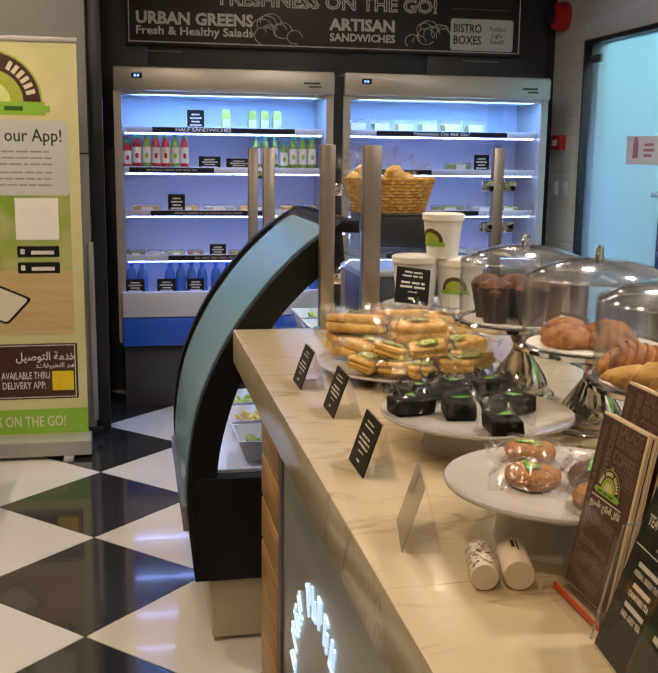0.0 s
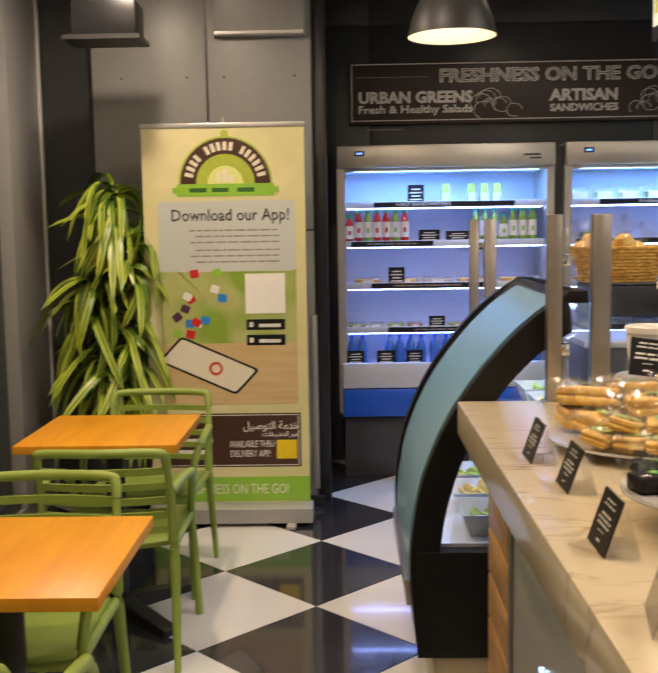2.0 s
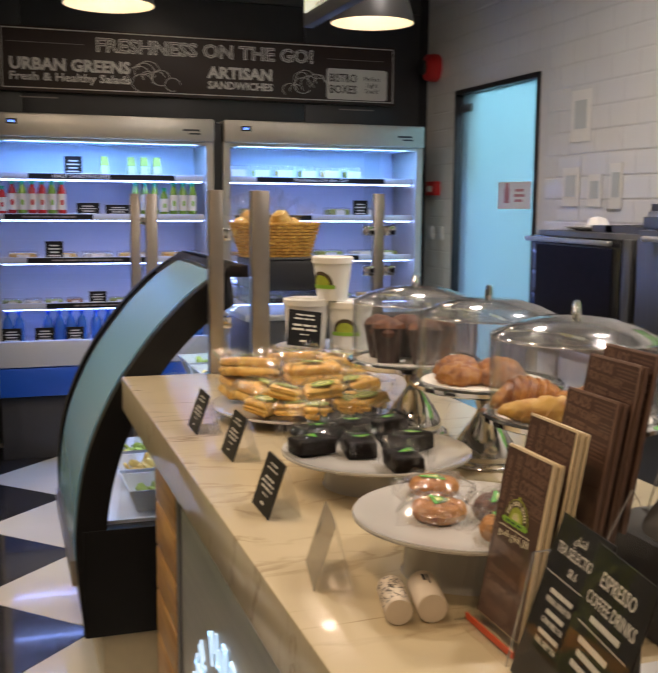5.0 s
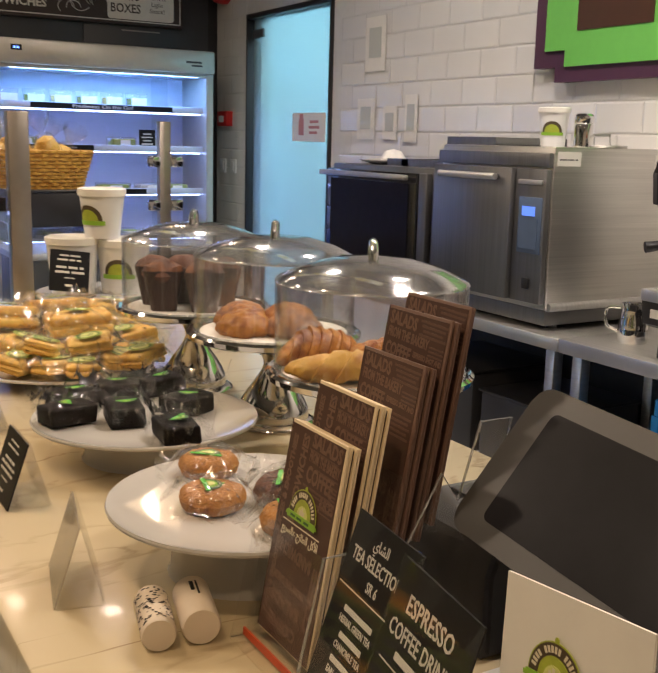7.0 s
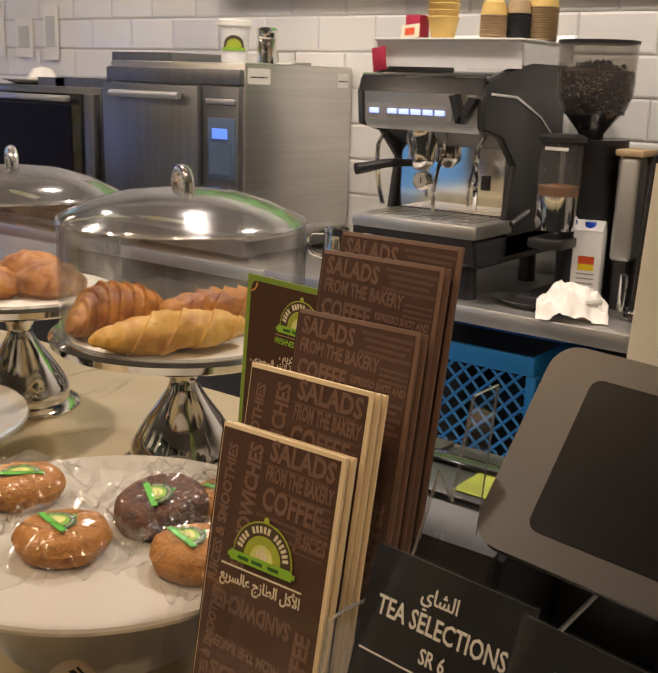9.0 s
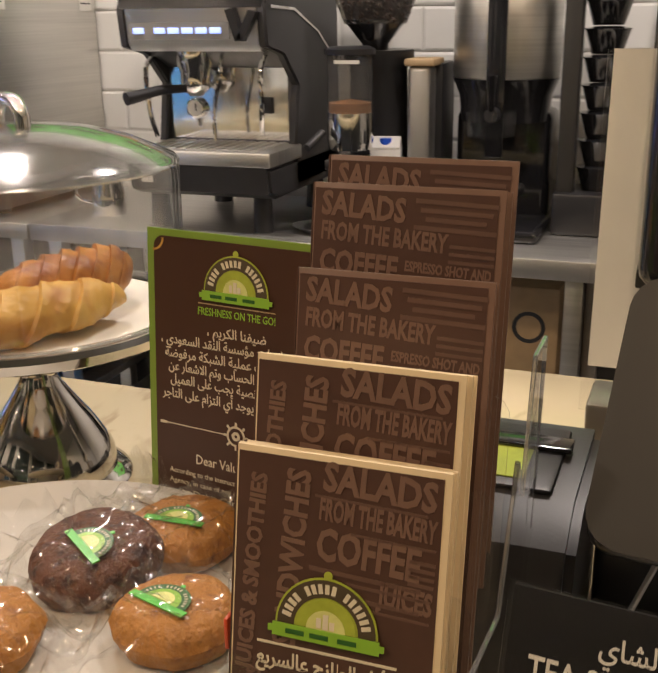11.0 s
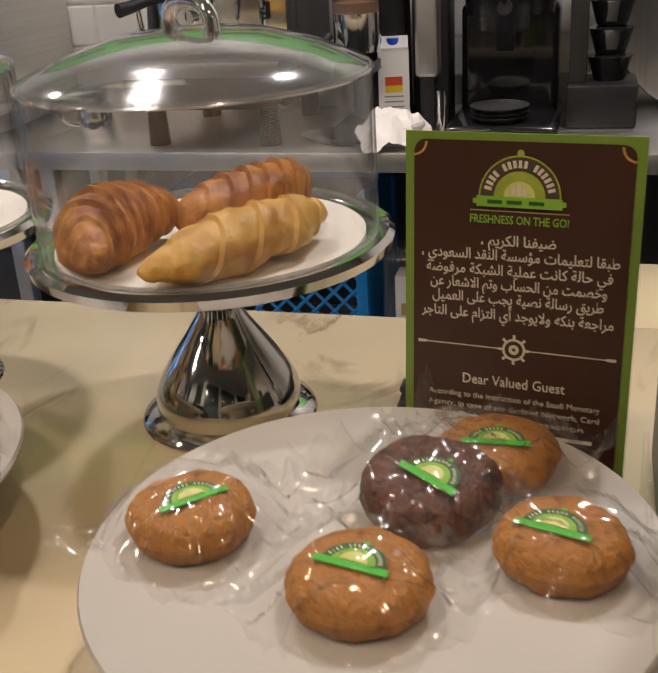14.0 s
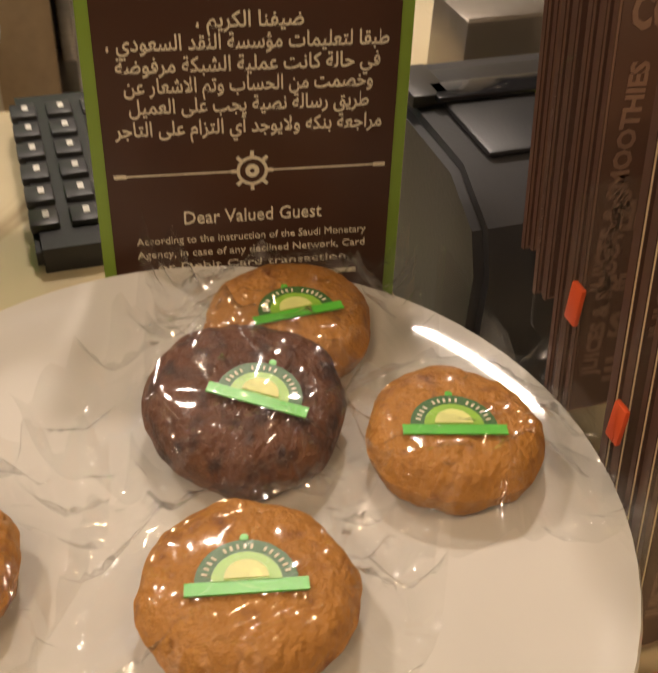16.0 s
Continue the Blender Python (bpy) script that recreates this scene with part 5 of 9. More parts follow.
for j in range(22):
    a = 2 * math.pi * j / 22
    part("stake", rod([(BKX + 0.12 * math.cos(a), BKY + 0.085 * math.sin(a), BKZ + 0.052), (BKX + 0.156 * math.cos(a), BKY + 0.112 * math.sin(a), BKZ + 0.168)], 0.004, 5), M["wicker"], bk)
part("basket_floor", lathe([(0, 0.05), (0.085, 0.05), (0.085, 0.056), (0, 0.056)], BKX, BKY, BKZ, 24), M["wicker"], bk)
for i in range(6):
    a = i * 1.05
    lo = thing("wrapped_loaf", "golden bread roll in a clear tied bag", "bread", (BKX, BKY, BKZ + 0.1), group="wrapped loaves in the basket")
    q = pose(BKX + 0.085 * math.cos(a) - 0.03, BKY + 0.055 * math.sin(a), BKZ + 0.13 + 0.012 * (i % 3), 30 * math.cos(a), 20, i * 50)
    part("loaf", rough_up(moved(lathe([(0, -0.06), (0.022, -0.052), (0.034, -0.02), (0.036, 0.02), (0.024, 0.05), (0, 0.06)], seg=14), q), 0.004, 40), M["bread"], lo)
    part("bag", rough_up(moved(lathe([(0, -0.066), (0.028, -0.058), (0.041, -0.02), (0.042, 0.02), (0.030, 0.055), (0.008, 0.075), (0.034, 0.11), (0.04, 0.13)], seg=16), q), 0.007, 45, i), M["film"], lo)


def film_wrap(lx, ly, h, seed, flare=1.6, power=2.0, n=40, crush=1.0):
    """A crumpled clear bag draped over a thing lx by ly in half-size and h high: long folds, pinched corners, loose ends."""
    bm, grid = bmesh.new(), []
    rg = random.Random(seed * 7 + 1)
    pulls = [(rg.uniform(0, math.pi), rg.uniform(-0.7, 0.7), rg.uniform(0.05, 0.10)) for _ in range(7)]
    for i in range(n + 1):
        row = []
        for j in range(n + 1):
            u, v = -1 + 2 * i / n, -1 + 2 * j / n
            a, b = u * flare * (1 + 0.05 * math.sin(5 * v + seed)), v * (1.44 + 0.08 * math.sin(4 * u + 2 * seed))
            d = (abs(a) ** power + abs(b) ** power) ** (1 / power)
            ang = math.atan2(b, a)
            broad = noise.noise(Vector((a * 1.2, b * 1.2, seed * 3.1)))
            out = min(1.0, max(0.0, (d - 0.70) / 0.35))
            z = 1.04 if d < 0.82 else max(0.0, 1.04 - ((d - 0.82) / 0.62) ** 1.1)
            fold = 0.0
            for k, (turn, shift, wide) in enumerate(pulls):
                bend = 0.25 * noise.noise(Vector((a * 0.9, b * 0.9, seed + k * 5.3)))
                off = (a * math.sin(turn) - b * math.cos(turn) - shift + bend) / wide
                fold += math.exp(-off * off) * (0.16 + 0.34 * out) * (0.6 + 0.5 * noise.noise(Vector((a * 2, b * 2, k * 3.7 + seed))))
            rays = (1 - abs(math.sin(6.5 * ang + seed + 2.5 * broad))) ** 2
            z += crush * (fold + 0.42 * rays * out * (0.6 + broad) + 0.30 * abs(broad)) + 0.02
            if abs(u) > 0.80:
                z += crush * (abs(u) - 0.80) / 0.20 * (0.15 + abs(broad)) * (0.5 + 0.9 * abs(math.sin(b * 7 + seed)))
            row.append(bm.verts.new((a * lx, b * ly, max(0.0010, z * h))))
        grid.append(row)
    for i in range(n):
        for j in range(n):
            bm.faces.new((grid[i][j], grid[i + 1][j], grid[i + 1][j + 1], grid[i][j + 1]))
    return bm


# ---- low plates ----
def plate(x, y, z, r, label, foot=True):
    p = thing("cake_plate", label, "plate", (x, y, ZC), group="white cake plates")
    part("plate_top", lathe([(0, z - 0.008), (r * 0.78, z - 0.008), (r * 0.96, z - 0.003), (r * 0.995, z), (r, z + 0.003), (r * 0.992, z + 0.0055), (r * 0.975, z + 0.0045), (r * 0.90, z + 0.001), (r * 0.7, z), (0, z)], x, y, 0, 72), M["porcelain"], p)
    if foot:
        part("pedestal", lathe([(0, z - 0.008), (r * 0.56, z - 0.008), (r * 0.53, z - 0.02), (r * 0.55, ZC + 0.006), (r * 0.57, ZC), (0, ZC)], x, y, 0, 40), M["porcelain"], p)
    return p


P1, P1Z = (0.848, 1.272), 1.092
plate(*P1, P1Z, 0.162, "round white porcelain cake plate on a low foot with cookies")
plate(0.885, 1.720, 1.072, 0.175, "round white porcelain cake plate on a low foot with brownies")
plate(0.93, 2.33, 1.036, 0.225, "wide round white porcelain platter of wrapped sandwiches")


def cookie(x, y, z, r, mat, turn, off=(0, 0), tilt=(0, 0), seed=0, thick=0.026):
    c = thing("wrapped_cookie", "round baked cookie in clear wrap with green badge sticker", "cookie", (0, 0, 0), group="wrapped cookies on the plate")
    prof = [(0, 0.0), (0.5 * r, 0.0), (0.80 * r, 0.0), (0.90 * r, 0.003), (0.96 * r, 0.008), (r, 0.013), (0.99 * r, thick * 0.52), (0.955 * r, thick * 0.67), (0.895 * r, thick * 0.80), (0.81 * r, thick * 0.89), (0.70 * r, thick * 0.95), (0.56 * r, thick * 0.98), (0.4 * r, thick), (0.2 * r, thick), (0, thick)]
    crumb = lathe(prof, seg=96, wobble=lambda a, h: 1 + 0.022 * math.sin(3 * a + seed) + 0.012 * math.sin(8 * a + 2 * seed))
    rough_up(crumb, 0.0014, 45, seed)
    part("biscuit", rough_up(crumb, 0.0011, 190, seed + 9), mat, c)
    spin = pose(0, 0, 0, 0, 0, random.Random(seed + 3).uniform(-35, 35) + turn)
    part("wrapper", moved(film_wrap(r * 1.03, r * 1.03, thick, seed), spin), M["film"], c, "crinkled clear cellophane").visible_shadow = False
    m = pose(off[0], off[1], thick * 1.0 + 0.0012, 0, 0, turn)
    st = part("sticker", arch_bm(0, 0.0172, m, 0, 0.0004), M["dark_green_print"], c, "green half-round badge sticker")
    part("sticker_lettering", letter_arc(17, 0.0143, 0.0009, 0.0020, m @ pose(0, 0, 0.0005), 0.0002), M["cream_print"], st)
    part("sticker_sun", arch_bm(0, 0.0118, m, 0.0005, 0.0003), M["lime_print"], st)
    part("sticker_glow", arch_bm(0, 0.0075, m @ pose(0, 0.001, 0.0004), 0.0005, 0.0003), M["sun_pale"], st)
    part("sticker_ribbon", bars_bm([(0, -0.0022, 0.041, 0.0050)], m, 0.0008), M["bright_green_print"], st)
    part("sticker_knob", arch_bm(0, 0.0016, m @ pose(0, 0.0182, 0), 0, 0.0004, 12, 0, 359.9), M["bright_green_print"], st)
    c.matrix_basis = pose(x, y, z) @ pose(0, 0, 0, tilt[0], tilt[1], 0)
    return c


cookie(0.803, 1.269, P1Z + 0.001, 0.0385, M["cookie"], -102, (-0.006, 0.002), seed=1)
cookie(0.853, 1.170, P1Z + 0.001, 0.0365, M["cookie"], -106, (-0.008, 0.005), seed=2)
cookie(0.844, 1.378, P1Z + 0.001, 0.0375, M["cookie"], -45, (-0.004, -0.004), seed=3)
cookie(0.941, 1.213, P1Z + 0.001, 0.0385, M["cookie"], -88, (-0.010, 0.0), seed=4)
cookie(0.892, 1.247, P1Z + 0.002, 0.0420, M["cookie_chocolate"], -123, (-0.010, -0.002), (0, -8), seed=5, thick=0.031)


def brownie(x, y, z, turn, seed, s=1.0):
    b = thing("wrapped_brownie", "dark chocolate brownie in crinkled wrap with green sticker", "brownie", (0, 0, 0), group="wrapped brownies on the plate")
    part("brownie_block", rough_up(xbox(-0.043, 0.043, -0.031, 0.031, 0, 0.034, 0.006, 3), 0.004, 60, seed), M["black_cake"], b)
    part("wrapper", film_wrap(0.047, 0.035, 0.035, seed + 11, 1.5, 4.0, 34, 2.2), M["thin_film"], b, "shiny crinkled clear wrapper").visible_shadow = False
    st = part("sticker", arch_bm(0, 0.016, pose(0, -0.004, 0.0375, 4, 3, 70 + seed * 20), 0, 0.0004), M["dark_green_print"], b, "green half-round badge sticker")
    part("sticker_sun", arch_bm(0, 0.011, pose(0, -0.004, 0.038, 4, 3, 70 + seed * 20), 0, 0.0004), M["lime_print"], st)
    part("sticker_ribbon", bars_bm([(0, -0.002, 0.036, 0.006)], pose(0, -0.004, 0.0382, 4, 3, 70 + seed * 20), 0.0006), M["bright_green_print"], st)
    b.matrix_basis = pose(x, y, z, 0, 0, turn) @ Matrix.Scale(s, 4)
    return b


for i, (x, y, z, a) in enumerate(((0.765, 1.735, 1.074, 12), (0.845, 1.705, 1.074, 80), (0.950, 1.715, 1.074, 24), (0.882, 1.585, 1.074, 84), (0.80, 1.82, 1.074, 20), (0.875, 1.83, 1.078, -20), (0.955, 1.85, 1.074, 10))):
    brownie(x, y, z, a, i, 0.88)


def wrapped_sandwich(x, y, z, turn, mat, size, seed, label):
    b = thing("wrapped_sandwich", label, "sandwich", (0, 0, 0), group="wrapped sandwiches on the platter")
    L, W, H = size
    for k, z0 in enumerate((0.0, H * 0.50)):
        part("bread_half", rough_up(rough_up(xbox(-L / 2, L / 2, -W / 2, W / 2, z0, z0 + H * 0.49, 0.008, 3), 0.006, 30, seed + k), 0.003, 90, seed), mat, b)
    part("filling", rough_up(xbox(-L / 2 + 0.004, L / 2 - 0.004, -W / 2 + 0.003, W / 2 - 0.003, H * 0.42, H * 0.58), 0.003, 70, seed), M["pasta"], b)
    part("wrapper", film_wrap(L / 2 + 0.003, W / 2 + 0.003, H, seed + 31, 1.34, 5.0, 28, 1.2), M["film"], b, "crinkled clear film").visible_shadow = False
    q = pose(0, 0, H * 1.10 + 0.002, 5 * math.sin(seed), 6 * math.cos(seed * 2), seed * 50)
    st = part("sticker", moved(lathe([(0, 0), (0.027, 0), (0.027, 0.0005), (0, 0.0005)], 0, 0, 0, 28), q), M["sun_print"], b, "round pale green badge sticker")
    part("sticker_ring", arch_bm(0.0195, 0.0225, q @ pose(0, 0, 0.0004), 0, 0.0003, 28, 0, 360), M["dark_green_print"], st)
    part("sticker_face", moved(lathe([(0, 0), (0.017, 0), (0.017, 0.0004), (0, 0.0004)], 0, 0, 0, 24), q @ pose(0, 0, 0.0006)), M["sun_pale"], st)
    for rr in (0.006, 0.011):
        part("sticker_arc", arch_bm(rr, rr + 0.002, q @ pose(0, -0.004, 0.0009), 0, 0.0003, 16, 10, 170), M["dark_green_print"], st)
    rg = random.Random(seed)
    b.matrix_basis = pose(x, y, z, rg.uniform(-12, 12), rg.uniform(-12, 12), turn + rg.uniform(-25, 25))


sw_label = "golden sliced bread sandwich in clear film with round sticker"
for i, (x, y, z, a) in enumerate(((0.81, 2.42, 1.048, 12), (0.815, 2.41, 1.098, 8), (0.93, 2.45, 1.048, -8), (0.94, 2.45, 1.10, 5), (1.05, 2.43, 1.048, 20), (1.05, 2.42, 1.095, -6), (0.83, 2.31, 1.048, 25), (1.05, 2.31, 1.048, 4), (0.95, 2.33, 1.048, 2), (0.955, 2.33, 1.09, 14))):
    wrapped_sandwich(x, y, z, a, M["bread"], (0.13, 0.085, 0.046), i, sw_label)
for i, (x, y, z, a) in enumerate(((0.80, 2.22, 1.048, 30), (0.86, 2.16, 1.048, 10), (0.93, 2.22, 1.048, -14), (0.845, 2.20, 1.078, 44), (0.99, 2.17, 1.048, 20), (1.05, 2.22, 1.048, -10), (0.94, 2.20, 1.08, 4), (0.90, 2.13, 1.046, 60), (1.03, 2.14, 1.06, 30))):
    wrapped_sandwich(x, y, z, a, M["bread"], (0.085, 0.065, 0.028), 20 + i, "flat oat and seed bar in clear wrap with round sticker")


# ---- cake stands with domes ----
def cake_stand(x, y, label):
    s = thing("domed_cake_stand", label, "cake stand", (x, y, ZC), group="domed cake stands")
    part("foot", lathe([(0, 0), (0.076, 0), (0.078, 0.003), (0.076, 0.007), (0.068, 0.011), (0.064, 0.0125), (0.0635, 0.016), (0.064, 0.020), (0.0625, 0.030), (0.056, 0.044), (0.044, 0.063), (0.031, 0.081), (0.0205, 0.097), (0.0170, 0.106), (0.0172, 0.114), (0.022, 0.125), (0.031, 0.137), (0.045, 0.148), (0.055, 0.152), (0, 0.152)], x, y, ZC, 56), M["polished_steel"], s, "polished flared steel foot")
    part("plate_rim", lathe([(0.0, 0.150), (0.06, 0.151), (0.138, 0.153), (0.150, 0.158), (0.152, 0.166), (0.147, 0.170), (0.142, 0.167), (0.139, 0.164), (0, 0.164)], x, y, ZC, 72), M["polished_steel"], s)
    part("plate_liner", lathe([(0, 0.1645), (0.128, 0.1645), (0.128, 0.1665), (0, 0.1665)], x, y, ZC, 64), M["paper"], s, "round white paper liner")
    part("dome_wall", lathe([(0.139, 0.168), (0.139, 0.292), (0.136, 0.300), (0.133, 0.300), (0.136, 0.290), (0.136, 0.168), (0.139, 0.168)], x, y, ZC, 72), M["dome_wall"], s, "clear plastic dome wall").visible_shadow = False
    part("dome_lid", lathe([(0.139, 0.296), (0.136, 0.301), (0.10, 0.317), (0.06, 0.328), (0, 0.333), (0, 0.330), (0.06, 0.325), (0.10, 0.314), (0.134, 0.298), (0.139, 0.296)], x, y, ZC, 72), M["dome_clear"], s, "clear domed lid").visible_shadow = False
    for z in (0.2965, 0.1695):
        part("dome_edge", rod([(x + 0.1375 * math.cos(k * math.pi / 36), y + 0.1375 * math.sin(k * math.pi / 36), ZC + z) for k in range(73)], 0.0022, 6), M["dome_edge"], s).visible_shadow = False
    knob = rod(curve_pts([(x - 0.0135, y - 0.0235, ZC + 0.326), (x - 0.0125, y - 0.0218, ZC + 0.340), (x - 0.0065, y - 0.0113, ZC + 0.350), (x + 0.0065, y + 0.0113, ZC + 0.350), (x + 0.0125, y + 0.0218, ZC + 0.340), (x + 0.0135, y + 0.0235, ZC + 0.326)], 5), 0.0065, 12)
    part("lid_knob", knob, M["chrome"], s, "chrome loop knob")
    return s


STANDS = [(1.135, 1.468), (1.145, 1.795), (1.115, 2.085)]
cake_stand(*STANDS[0], "steel cake stand with clear dome over croissants")
cake_stand(*STANDS[1], "steel cake stand with clear dome over sugared pastries")
cake_stand(*STANDS[2], "steel cake stand with clear dome over chocolate muffins")


def croissant(x, y, z, length, fat, bend, turn, mat, seed):
    c = thing("croissant", "curved golden baked croissant under a dome" if mat == M["croissant"] else "pale golden plain croissant under a dome", "croissant", (0, 0, 0), group="croissants on the stand")
    bm = bmesh.new()
    n, m = 84, 28
    rings = []
    for i in range(n + 1):
        t = -1 + 2 * i / n
        cx, cy = t * length / 2, bend * (t * t)
        seg = (t * (4.1 if mat == M["croissant"] else 2.6) + 50) % 1.0
        body = max(0.0, 1 - abs(t) ** 2.8) ** 0.55 * (1 - 0.22 * t * t)
        rr = fat * body * (0.94 + 0.15 * (1 - seg) ** 1.2) + 0.0008
        ring = []
        for k in range(m):
            a = 2 * math.pi * k / m
            skew = 0.016 * body * math.sin(a + 0.5)
            h = rr * math.sin(a) * (0.95 if math.sin(a) > 0 else 0.55)
            ring.append(bm.verts.new((cx + skew, cy + rr * 1.12 * math.cos(a), h + fat * 0.5)))
        rings.append(ring)
    for p, q in zip(rings, rings[1:]):
        for k in range(m):
            bm.faces.new((p[k], p[(k + 1) % m], q[(k + 1) % m], q[k]))
    bm.faces.new(rings[0][::-1])
    bm.faces.new(rings[-1])
    rough_up(bm, 0.0050, 30, seed)
    rough_up(bm, 0.0018, 120, seed)
    part("crust", bm, mat, c)
    c.matrix_basis = pose(x, y, z, 0, 0, turn)


SX, SY1, SZ = *STANDS[0], ZC + 0.1665
croissant(SX - 0.070, SY1 - 0.052, SZ + 0.003, 0.172, 0.027, 0.004, -34, M["pale_croissant"], 1)
croissant(SX - 0.060, SY1 + 0.066, SZ + 0.003, 0.125, 0.034, -0.030, -8, M["croissant"], 2)
croissant(SX + 0.015, SY1 - 0.030, SZ + 0.003, 0.125, 0.034, 0.012, -42, M["croissant"], 3)
for i, (dx, dy) in enumerate(((-0.06, -0.01), (0.01, -0.055), (0.045, 0.03), (-0.03, 0.065))):
    ps = thing("sugared_pastry", "round sugared brown pastry under a dome", "pastry", (STANDS[1][0] + dx, STANDS[1][1] + dy, SZ), group="pastries on the stand")
    part("pastry_body", rough_up(lathe([(0, 0), (0.040, 0)] + [(0.048 * math.cos(k * math.pi / 28), 0.008 + 0.034 * math.sin(k * math.pi / 28)) for k in range(15)], STANDS[1][0] + dx, STANDS[1][1] + dy, SZ, 56, wobble=lambda a, h: 1 + 0.05 * math.sin(5 * a) + 0.03 * math.sin(9 * a)), 0.004, 90, i), M["crumble"] if i % 2 else M["croissant"], ps)
for i, (dx, dy) in enumerate(((-0.07, -0.02), (-0.005, -0.065), (0.055, -0.01), (0.0, 0.05), (-0.06, 0.055))):
    mx, my = STANDS[2][0] + dx, STANDS[2][1] + dy
    mf = thing("chocolate_muffin", "tall dark chocolate muffin in a folded paper case", "muffin", (mx, my, SZ), group="muffins on the stand")
    part("paper_case", lathe([(0, 0), (0.026, 0), (0.037, 0.055), (0.042, 0.078), (0.034, 0.06), (0, 0.055)], mx, my, SZ, 32, wobble=lambda a, h: 1 + (0.05 + h * 1.2) * math.sin(4 * a)), M["muffin_case"], mf)
    part("crown", rough_up(lathe([(0.033, 0.055), (0.040, 0.068), (0.034, 0.084), (0.018, 0.094), (0, 0.096)], mx, my, SZ, 28), 0.006, 60, i), M["muffin"], mf)


# ---- paper tubs on a white stand ----
ws = thing("white_cake_stand", "white porcelain cake stand holding paper tubs", "cake stand", (1.10, 2.58, ZC))
part("stand_top", lathe([(0, 0.112), (0.15, 0.112), (0.158, 0.118), (0.155, 0.124), (0, 0.122)], 1.09, 2.60, ZC, 56), M["porcelain"], ws)
part("stand_foot", lathe([(0, 0), (0.055, 0), (0.05, 0.02), (0.028, 0.05), (0.03, 0.09), (0.06, 0.112), (0, 0.112)], 1.15, 2.62, ZC, 36), M["porcelain"], ws)


def paper_tub(x, y, z, r0, r1, h, logo_turn):
    t = thing("paper_tub", "white paper food tub with lid and green badge", "tub", (x, y, z), group="paper tubs with badge")
    part("tub_wall", lathe([(0, 0), (r0, 0), (r1, h), (0, h)], x, y, z, 44), M["white_plastic"], t)
    part("tub_lid", lathe([(0, h - 0.001), (r1 + 0.004, h - 0.001), (r1 + 0.004, h + 0.014), (r1 - 0.002, h + 0.017), (r1 - 0.006, h + 0.012), (0, h + 0.012)], x, y, z, 44), M["paper"], t)
    rm = (r0 + r1) / 2 + 0.0015
    bd = bmesh.new()
    prev = None
    for layer, (rr, mt, nm, dz) in enumerate(((0.036, "band_print", "badge", 0), (0.026, "sun_print", "badge_sun", 0))):
        bd = bmesh.new()
        fan = []
        for k in range(17):
            a = math.pi * k / 16
            u, v = rr * math.cos(a), rr * math.sin(a)
            fan.append((u, v))
        verts = []
        for u, v in fan:
            ang = radians(logo_turn) + u / rm
            hh = h * 0.42 + v
            rloc = r0 + (r1 - r0) * hh / h + 0.0006 + layer * 0.0006
            verts.append(bd.verts.new((x + rloc * math.cos(ang), y + rloc * math.sin(ang), z + hh)))
        mid = [bd.verts.new((x + (r0 + (r1 - r0) * 0.42 + 0.0006 + layer * 0.0006) * math.cos(radians(logo_turn) + u / rm), y + (r0 + (r1 - r0) * 0.42 + 0.0006 + layer * 0.0006) * math.sin(radians(logo_turn) + u / rm), z + h * 0.42)) for u, v in fan]
        for k in range(16):
            try:
                bd.faces.new((verts[k], verts[k + 1], mid[k + 1], mid[k]))
            except ValueError:
                pass
        prev = part(nm, bd, M[mt], t if layer == 0 else prev)
    rb = bmesh.new()
    for k in range(10):
        q = []
        for u, v in ((-0.042 + 0.0084 * k, -0.010), (-0.042 + 0.0084 * (k + 1), -0.010), (-0.042 + 0.0084 * (k + 1), 0.0), (-0.042 + 0.0084 * k, 0.0)):
            hh = h * 0.42 + v
            rloc = r0 + (r1 - r0) * hh / h + 0.002
            ang = radians(logo_turn) + u / rm
            q.append(rb.verts.new((x + rloc * math.cos(ang), y + rloc * math.sin(ang), z + hh)))
        rb.faces.new(q)
    part("badge_ribbon", rb, M["lime_print"], t)
    return t


TZ = ZC + 0.124
paper_tub(1.02, 2.60, TZ, 0.050, 0.060, 0.118, -128)
paper_tub(1.135, 2.575, TZ, 0.052, 0.062, 0.112, -122)
paper_tub(1.085, 2.575, TZ + 0.131, 0.040, 0.052, 0.100, -150)


